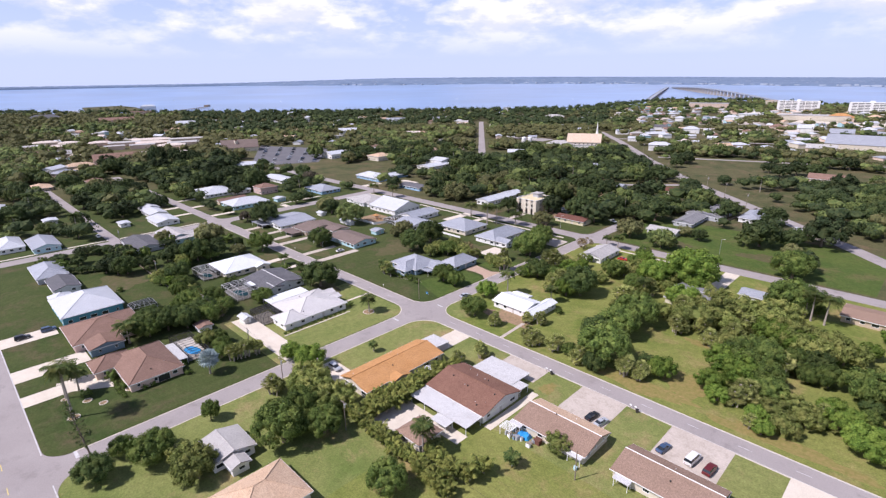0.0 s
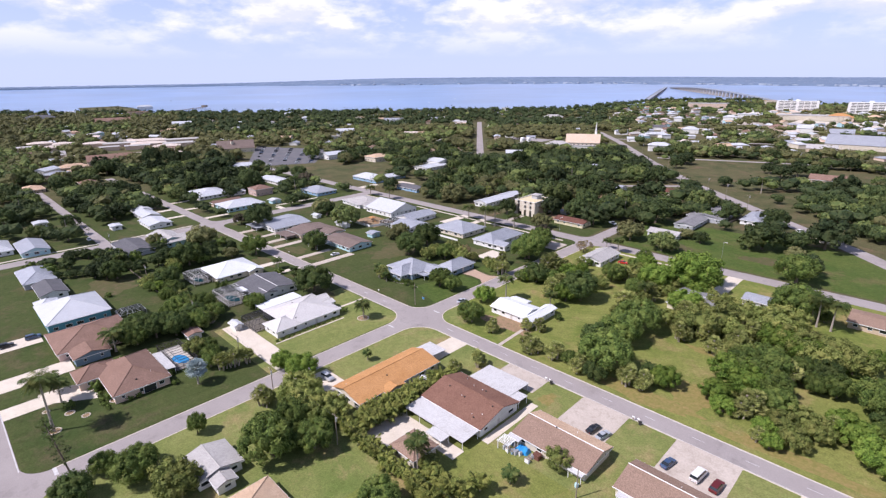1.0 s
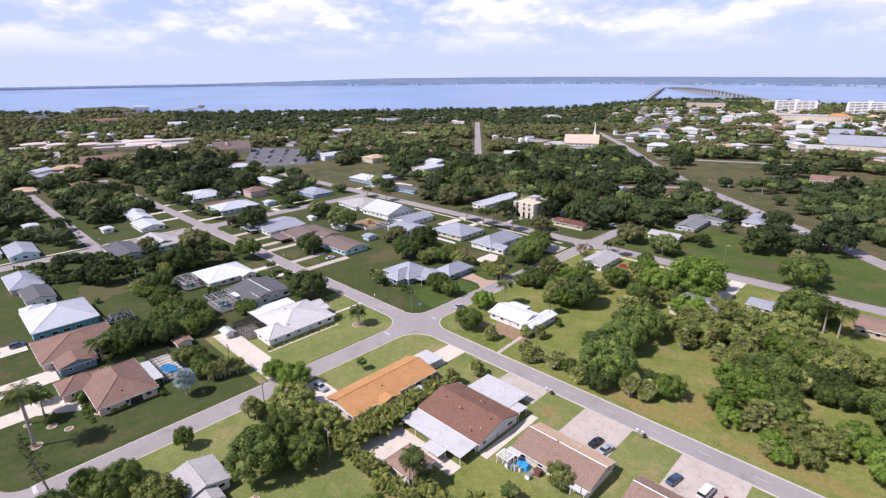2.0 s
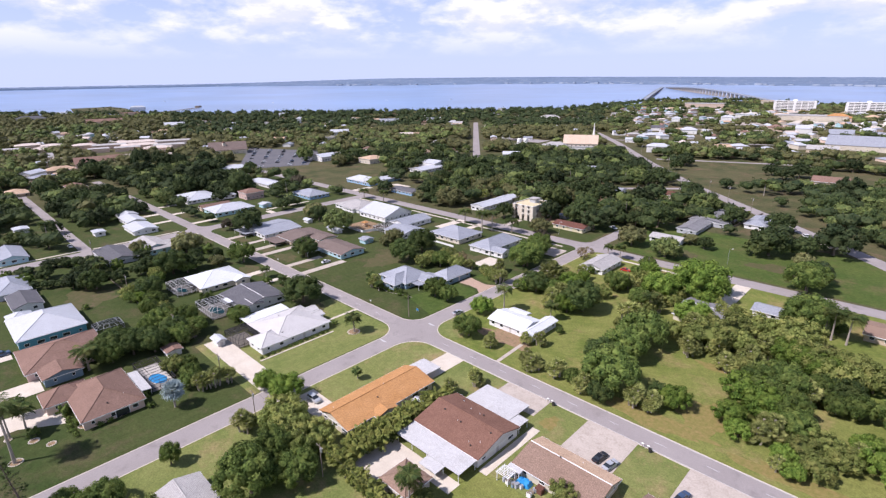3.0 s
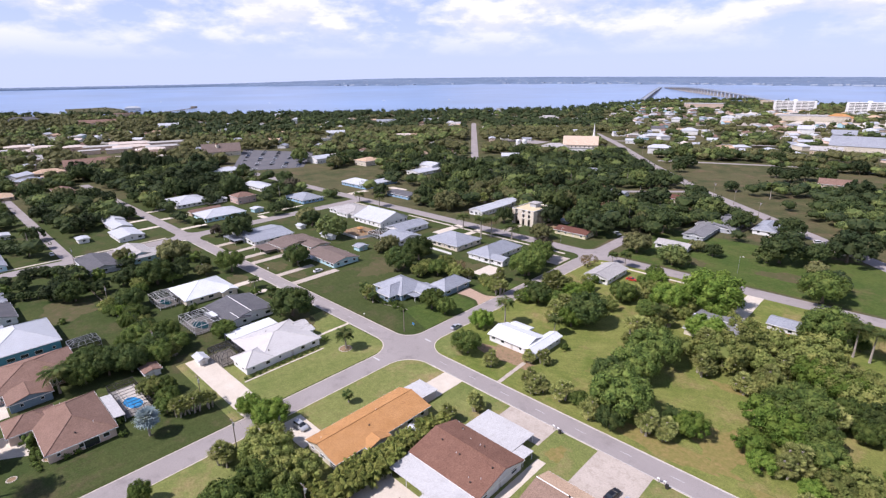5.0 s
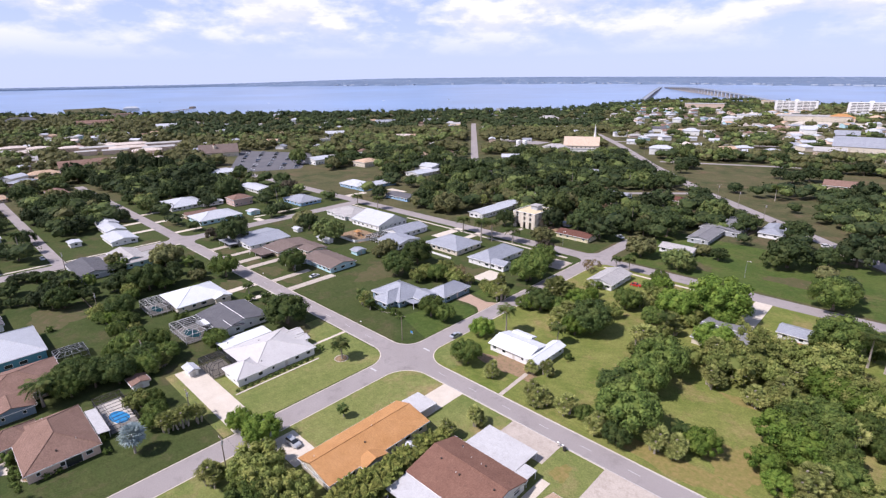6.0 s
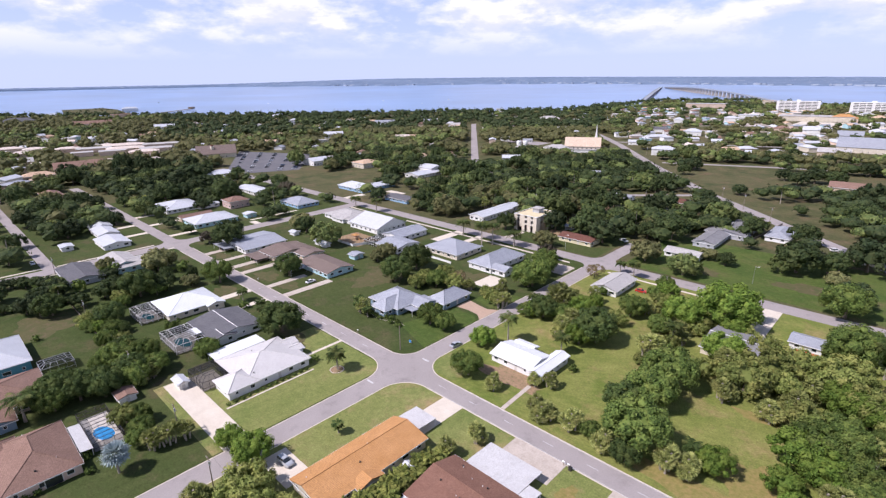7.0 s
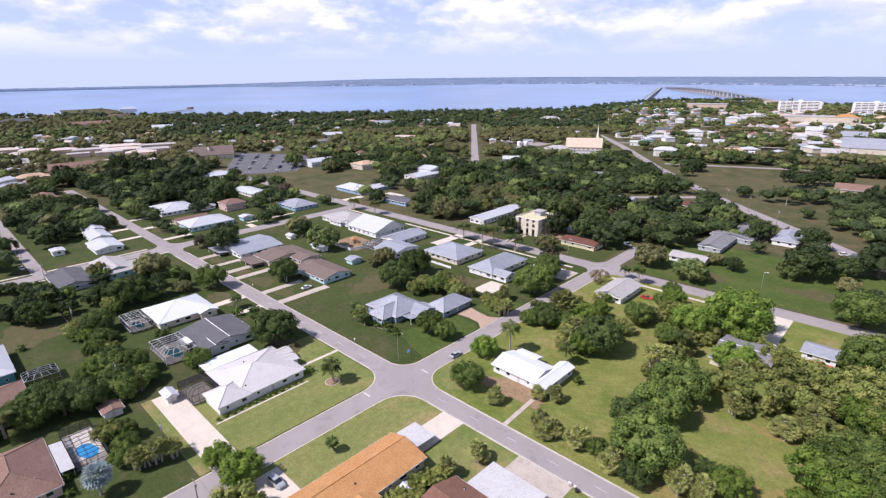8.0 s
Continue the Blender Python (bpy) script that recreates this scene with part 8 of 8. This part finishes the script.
# bridges over the bay
M["bridge_deck"] = surface("bridge_concrete", (0.26, 0.28, 0.31), (0.31, 0.325, 0.35), 0.05, 2.0, 0.9)
def bridge(label, p, q, width, height, bow, piers, shade):
    d = Vector((q[0] - p[0], q[1] - p[1], 0))
    length = d.length
    ob = thing("bridge", p[0], p[1], label, "bridge", "bridges", turn=math.degrees(math.atan2(d.y, d.x)))
    n = 40
    zs = [height + bow * math.sin(math.pi * k / n) for k in range(n + 1)]

    def ribbon(y0, y1, low, high):
        """One bar of even section that follows the bridge's arch."""
        m = Mesh()
        for k in range(n + 1):
            x = length * k / n
            m.v += [(x, y0, zs[k] + low), (x, y1, zs[k] + low), (x, y1, zs[k] + high), (x, y0, zs[k] + high)]
        for k in range(n):
            b = 4 * k
            m.f += [(b + j, b + 4 + j, b + 4 + (j + 1) % 4, b + (j + 1) % 4) for j in range(4)]
        m.f += [(0, 1, 2, 3), (4 * n + 3, 4 * n + 2, 4 * n + 1, 4 * n)]
        return m

    part("deck", ribbon(-width / 2, width / 2, -1.5, 0.0), M[shade], ob)
    for e in (-1, 1):
        part("parapet", ribbon(e * width / 2 - 0.3, e * width / 2 + 0.3, 0.004, 1.2), M["bridge_deck"], ob)
    for k in range(piers):
        u = (k + 0.5) / piers
        z = height + bow * math.sin(math.pi * u) - 1.5
        part("pier", Mesh().box(length * u - 1.6, length * u + 1.6, -width / 2 + 1, width / 2 - 1, -4, z), M["concrete_old"], ob)
    return ob


bridge("long low concrete road bridge running out over the bay", (-600, 1555), (-1178, 3120), 14, 7, 3, 30, "bridge_deck")
bridge("long arched concrete road bridge over the bay", (-235, 1590), (-1130, 3060), 12, 7, 14, 34, "bridge_deck")

# a long pier and low spit at the shore
pier = thing("pier", -1385, 343, "long dark wooden pier reaching into the bay", "pier", turn=134.6)
part("deck", Mesh().box(0, 320, -4.5, 4.5, 2.0, 2.9), M["wood"], pier)
for k in range(20):
    part("pile", Mesh().tube([(8 + k * 16, 0, -3), (8 + k * 16, 0, 2.2)], [0.5, 0.5], 6), M["wood"], pier)
part("shelter", Mesh().box(300, 320, -6, 6, 2.8, 8), M["wood"], pier)
structure("spit", Mesh().slab([(-1534, 340), (-1700, 250), (-1990, 300), (-2000, 420), (-1830, 420), (-1650, 390)][::-1], -3, 0.3), M["grass"], "low spit of land in the bay", "ground")
for k, (x, y) in enumerate(((-1750, 900), (-1500, 1250), (-1320, 1430), (-2300, 700), (-900, 1600), (-1210, 1180))):
    ob = thing("boat", x, y, "small white boat far out on the water", "boat", "boats", z=-0.9, turn=30 * k)
    part("hull", loft(Mesh(), [(-4, 1.0, 1.4, -0.3, 1.0), (0, 1.2, 1.7, -0.3, 1.1), (3, 0.8, 1.2, -0.2, 1.3), (4.8, 0.05, 0.1, 0.4, 1.6)]), M["trim"], ob)
    part("cabin", loft(Mesh(), [(-2, 0.9, 0.8, 1.0, 2.4), (1.2, 0.8, 0.6, 1.1, 2.3)]), M["trim"], ob)

# ---- small houses of the far town ----
ROADS = [((-420, 3.3), (300, 3.3), 6), ((3.6, -117), (3.6, 170), 6), ((-420, 130), (300, 130), 8), ((-187, -300), (-187, 126), 8), ((-420, -54), (-192, -54), 6), ((-420, -125), (300, -125), 11),
         ((-270, 645), (-88, 416), 13), ((-88, 416), (175, 134), 15), ((-545, 676), (-215, 292), 8), ((-110, 232), (-9, 316), 6), ((-93, 445), (180, 549), 9), ((-210, 575), (120, 700), 9), ((-250, 760), (160, 915), 12)]


def near_road(x, y, extra):
    for (ax1, ay1), (bx1, by1), w in ROADS:
        dx, dy = bx1 - ax1, by1 - ay1
        u = max(0.0, min(1.0, ((x - ax1) * dx + (y - ay1) * dy) / (dx * dx + dy * dy)))
        if math.hypot(x - ax1 - dx * u, y - ay1 - dy * u) < w + extra:
            return True
    return False


TAKEN = [(o.matrix_world.translation.x, o.matrix_world.translation.y, 15 if "houses" in o.get("group", "") else 15) for o in bpy.data.objects if o.get("group", "") in ("houses", "sheds")] + SPOTS
for o in [o for o in bpy.data.objects if o.get("group", "") == "houses"]:   # open yards on the street side
    hx, hy = o.matrix_world.translation.x, o.matrix_world.translation.y
    away = Vector((107 - hx, -85 - hy, 0)).normalized() * 18
    TAKEN.append((hx + away.x, hy + away.y, 12))
TAKEN += [(-198, 470, 36), (-470, 195, 50), (-288, 472, 22), (-420, 180, 40)]
OPEN = [(30, 170, 12, 10), (0, 372, 46, 46), (40, 395, 60, 40), (-300, 165, 46, 28), (-255, 195, 20, 14), (-330, 345, 26, 22), (-225, 430, 26, 26), (70, 175, 40, 26), (105, 165, 30, 20), (-290, 475, 24, 16),
        (-272, 152, 70, 36), (-385, 150, 48, 40), (-330, 150, 30, 30), (-440, 190, 60, 50), (-580, 100, 34, 60), (-165, 300, 26, 16), (20, 425, 85, 42), (70, 440, 60, 30),
        (-212, 220, 32, 24), (-290, 203, 30, 22), (-345, 182, 28, 24), (-180, 436, 36, 28), (-282, 452, 48, 32), (-252, 500, 40, 24), (-245, 345, 26, 40), (-360, 420, 30, 30), (-650, 90, 60, 70), (-590, 330, 40, 22), (-420, 800, 40, 30), (-196, 166, 24, 20), (-182, 176, 18, 12), (-92, 142, 22, 12)]


def free(x, y, r):
    if near_road(x, y, r * 0.7):
        return False
    if any((x - a) ** 2 + (y - b) ** 2 < (c + r * 0.5) ** 2 for a, b, c in TAKEN):
        return False
    return not any(((x - a) / c) ** 2 + ((y - b) / d) ** 2 < 1 for a, b, c, d in OPEN)


def in_land(x, y):
    """South of the shore's line."""
    for (ax1, ay1), (bx1, by1) in zip(SHORE, SHORE[1:]):
        if ax1 <= x < bx1 and y < ay1 + (by1 - ay1) * (x - ax1) / (bx1 - ax1) - 12:
            return True
    return False


town = random.Random(21)
made = 0
for _ in range(4000):
    if made >= 290:
        break
    deg = town.uniform(96, 176) if town.random() < 0.38 else town.uniform(90, 114)
    r = town.uniform(540, 1250) if deg > 116 else town.uniform(640, 1450)
    x, y = 107 + r * math.cos(radians(deg)), -85 + r * math.sin(radians(deg))
    if not in_land(x, y) or not free(x, y, 16):
        continue
    w, d = town.uniform(11, 22), town.uniform(9, 15)
    kind = town.choice(["gx", "hip", "gx"])
    rf, lab = town.choice([("roof_white", "small house with a white roof among trees"), ("roof_white", "small house with a bright metal roof among trees"), ("roof_cream", "small house with a pale roof among trees"),
                           ("roof_white", "small house with a white metal roof among trees"), ("roof_shop", "small house with a pale warm roof among trees"), ("roof_tan", "small house with a tan roof among trees"), ("roof_silver", "small house with a silver roof among trees"), ("roof_pink", "small house with a brown roof among trees")])
    far_house(lab, x, y, w, d, town.choice([2.8, 3.0, 3.2, 5.2]), town.uniform(1.4, 2.6), kind, town.choice(["wall_white", "wall_white", "wall_cream", "wall_peach", "wall_aqua"]), rf, 42 + town.uniform(-4, 4) + town.choice([0, 90]))
    TAKEN.append((x, y, 12))
    if deg < 118 or made % 2:
        to = Vector((107 - x, -85 - y, 0)).normalized()
        TAKEN.append((x + 16 * to.x, y + 16 * to.y, 10))
    made += 1

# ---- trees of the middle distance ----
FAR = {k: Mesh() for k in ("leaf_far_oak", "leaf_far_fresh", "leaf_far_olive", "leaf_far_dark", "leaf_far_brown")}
far_rnd = random.Random(41)


def far_tree(m, x, y, r, h, tips, size):
    """A tree too far off to be told apart singly: a few lumps under leaf sprays."""
    for k in range(3 if tips > 60 else 2):
        a = 2.6 * k + far_rnd.uniform(-0.5, 0.5)
        lump(m, (x + 0.35 * r * math.cos(a), y + 0.35 * r * math.sin(a), h * far_rnd.uniform(0.5, 0.66)), r * far_rnd.uniform(0.48, 0.62), far_rnd, 0.85)
    for k in range(tips):
        zz = far_rnd.uniform(-0.35, 1)
        a = far_rnd.uniform(0, 6.283)
        q = math.sqrt(1 - zz * zz)
        nrm = Vector((q * math.cos(a), q * math.sin(a), zz))
        e = far_rnd.uniform(0.78, 1.05)
        leaf_tip(m, Vector((x + nrm.x * r * e, y + nrm.y * r * e, h * 0.55 + nrm.z * h * 0.42 * e)), nrm, size * far_rnd.uniform(0.6, 1.3), far_rnd)


wood = random.Random(31)
cells = {}


def clear_of(x, y, gap):
    i, j = int(x // 12), int(y // 12)
    return all((x - a) ** 2 + (y - b) ** 2 > gap * gap for u in (-1, 0, 1) for v in (-1, 0, 1) for a, b in cells.get((i + u, j + v), ()))


def take(x, y):
    cells.setdefault((int(x // 12), int(y // 12)), []).append((x, y))


for o in bpy.data.objects:
    if o.get("group", "") == "trees and palms":
        take(o.matrix_world.translation.x, o.matrix_world.translation.y)
LEAF_OF = {"oak": "leaf_far_oak", "dark_tree": "leaf_far_dark", "bright_tree": "leaf_far_fresh", "olive_tree": "leaf_far_olive", "dry_tree": "leaf_far_brown", "sabal": "leaf_far_olive"}
# tall palms scattered through the woods and yards
tall = random.Random(52)
for x0, x1, y0, y1, n in ((-150, 60, 178, 330, 18), (-345, -200, 60, 330, 12), (-320, -198, -115, -20, 6)):
    k = 0
    for _ in range(300):
        x, y = tall.uniform(x0, x1), tall.uniform(y0, y1)
        if k < n and free(x, y, 3.0) and clear_of(x, y, 3.5):
            palm(x, y, tall.uniform(8, 13), size=1.15)
            take(x, y)
            k += 1
# round trees standing singly on the far field
for x, y, r in ((-54, 418, 8.0), (-60, 428, 6.5), (3, 536, 8.0), (-17, 520, 7.0), (42, 416, 8.5), (33, 399, 7.5), (56, 413, 8.0), (21, 415, 6.5), (9, 333, 5.5), (-52, 391, 6.0), (71, 477, 8.0), (88, 363, 6.5), (82, 372, 6.0), (-2, 505, 5.5), (34, 520, 7.0)):
    plant("oak_far" if (x + y) % 2 else "dark_tree_far", x, y, r * 0.85, r * 1.3)
    take(x, y)
# a stand of tall dark evergreens behind the small houses
stand = random.Random(14)
for k in range(13):
    x, y = -458 + 3.4 * k + stand.uniform(-4, 4), 50 + 2.6 * k + stand.uniform(-5, 5)
    plant("dark_tree", x, y, stand.uniform(4.0, 5.5), stand.uniform(14, 19))
    take(x, y)
# the thicket beside the main street
GLADES = [(121, 47, 12, 14), (117, 87, 9, 8), (128, 107, 16, 12), (93, 100, 8, 8)]
near_count = 0
for _ in range(4000):
    x, y = wood.uniform(60, 170), wood.uniform(12.5, 118)
    size = wood.uniform(2.2, 4.4)
    if any(((x - a) / c) ** 2 + ((y - b) / d) ** 2 < 1 for a, b, c, d in GLADES) or (x < 130 and y < 84) or x < 64 or (y > 96 and x < 100) or not clear_of(x, y, size * 1.25):
        continue
    kind = wood.choice(["olive_tree", "olive_tree", "bright_tree", "oak", "sabal", "sabal", "dark_tree"])
    plant(kind, x, y, size * (0.75 if kind == "sabal" else 1), size * wood.uniform(1.4, 1.8))
    take(x, y)
    near_count += 1
    if near_count > 48:
        break
count = 0
for _ in range(14000):
    deg, r = wood.uniform(86, 184), math.sqrt(wood.uniform(265 ** 2, 600 ** 2))
    x, y = 107 + r * math.cos(radians(deg)), -85 + r * math.sin(radians(deg))
    if -196 < x < 12 and -118 < y < 127:
        continue
    size = wood.uniform(4.0, 8.0)
    dense = noise.noise(Vector((x * 0.011, y * 0.011, 3.0)))
    if dense < (-0.75 if x < -20 else -0.45) + wood.uniform(-0.2, 0.15) or not free(x, y, size) or not clear_of(x, y, size * 1.08):
        continue
    tone = noise.noise(Vector((x * 0.008, y * 0.008, 8.0))) + (0.3 if x > 40 else 0.0)
    kind = wood.choice(["oak", "dark_tree", "dark_tree", "oak", "bright_tree"] if tone < 0.12 else ["olive_tree", "oak", "oak", "bright_tree", "sabal", "oak"])
    if kind == "sabal":
        size *= 0.6
    h = size * wood.uniform(1.35, 1.85)
    if count < 330 and wood.random() < 0.45:
        plant(kind + "_far", x, y, size, h)
        count += 1
    else:
        far_tree(FAR[LEAF_OF[kind]], x, y, size, h, 96, 1.05)
    take(x, y)

# trees on the spit
for k in range(22):
    u, v = far_rnd.uniform(0, 1), far_rnd.uniform(-1, 1)
    far_tree(FAR["leaf_far_dark"], -1590 - 380 * u, 330 + 30 * u + 55 * v, far_rnd.uniform(2.5, 4), far_rnd.uniform(3, 5), 14, 1.6)
# ---- far woods: too many to count ----
made = 0
for _ in range(40000):
    if made >= 8200:
        break
    deg = far_rnd.uniform(88, 182)
    r = math.sqrt(far_rnd.uniform(560 ** 2, 2000 ** 2)) if far_rnd.random() < 0.8 else far_rnd.uniform(560, 900)
    x, y = 107 + r * math.cos(radians(deg)), -85 + r * math.sin(radians(deg))
    size = far_rnd.uniform(4.2, 8.6)
    if not in_land(x, y) or not free(x, y, size):
        continue
    # the shore, and a belt whose dark leaves stand for cloud shade
    shore_or_shaded = not in_land(x - 60, y + 60) or (r > 860 and 117 < deg < 162 and far_rnd.random() < 0.8)
    dense = noise.noise(Vector((x * 0.008, y * 0.008, 5.0)))
    if not shore_or_shaded and dense < (-0.3 if deg < 117 else -0.62) + far_rnd.uniform(-0.2, 0.2):
        continue
    if deg < 115 and far_rnd.random() < 0.42:
        continue
    # tone by region: leaf colour stands in for distant haze and cloud shade
    tone = noise.noise(Vector((x * 0.005, y * 0.005, 1.0))) + (0.5 if deg > 145 else 0.16) + far_rnd.uniform(-0.3, 0.3)
    key = "leaf_far_dark" if shore_or_shaded or tone < -0.4 else "leaf_far_oak" if tone < -0.05 else "leaf_far_fresh" if tone < 0.22 else "leaf_far_olive"
    h = size * far_rnd.uniform(1.3, 1.9) + (2.5 if shore_or_shaded else 0)
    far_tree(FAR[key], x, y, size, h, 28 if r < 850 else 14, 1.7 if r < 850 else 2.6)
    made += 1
for key, lab in (("leaf_far_brown", "far thin brownish trees"), ("leaf_far_oak", "far woods of dark green broadleaf trees"), ("leaf_far_fresh", "far woods of bright green trees"), ("leaf_far_olive", "far scrubby olive-coloured woods"), ("leaf_far_dark", "dark woods up to the bay shore, cloud shade in their leaf colour")):
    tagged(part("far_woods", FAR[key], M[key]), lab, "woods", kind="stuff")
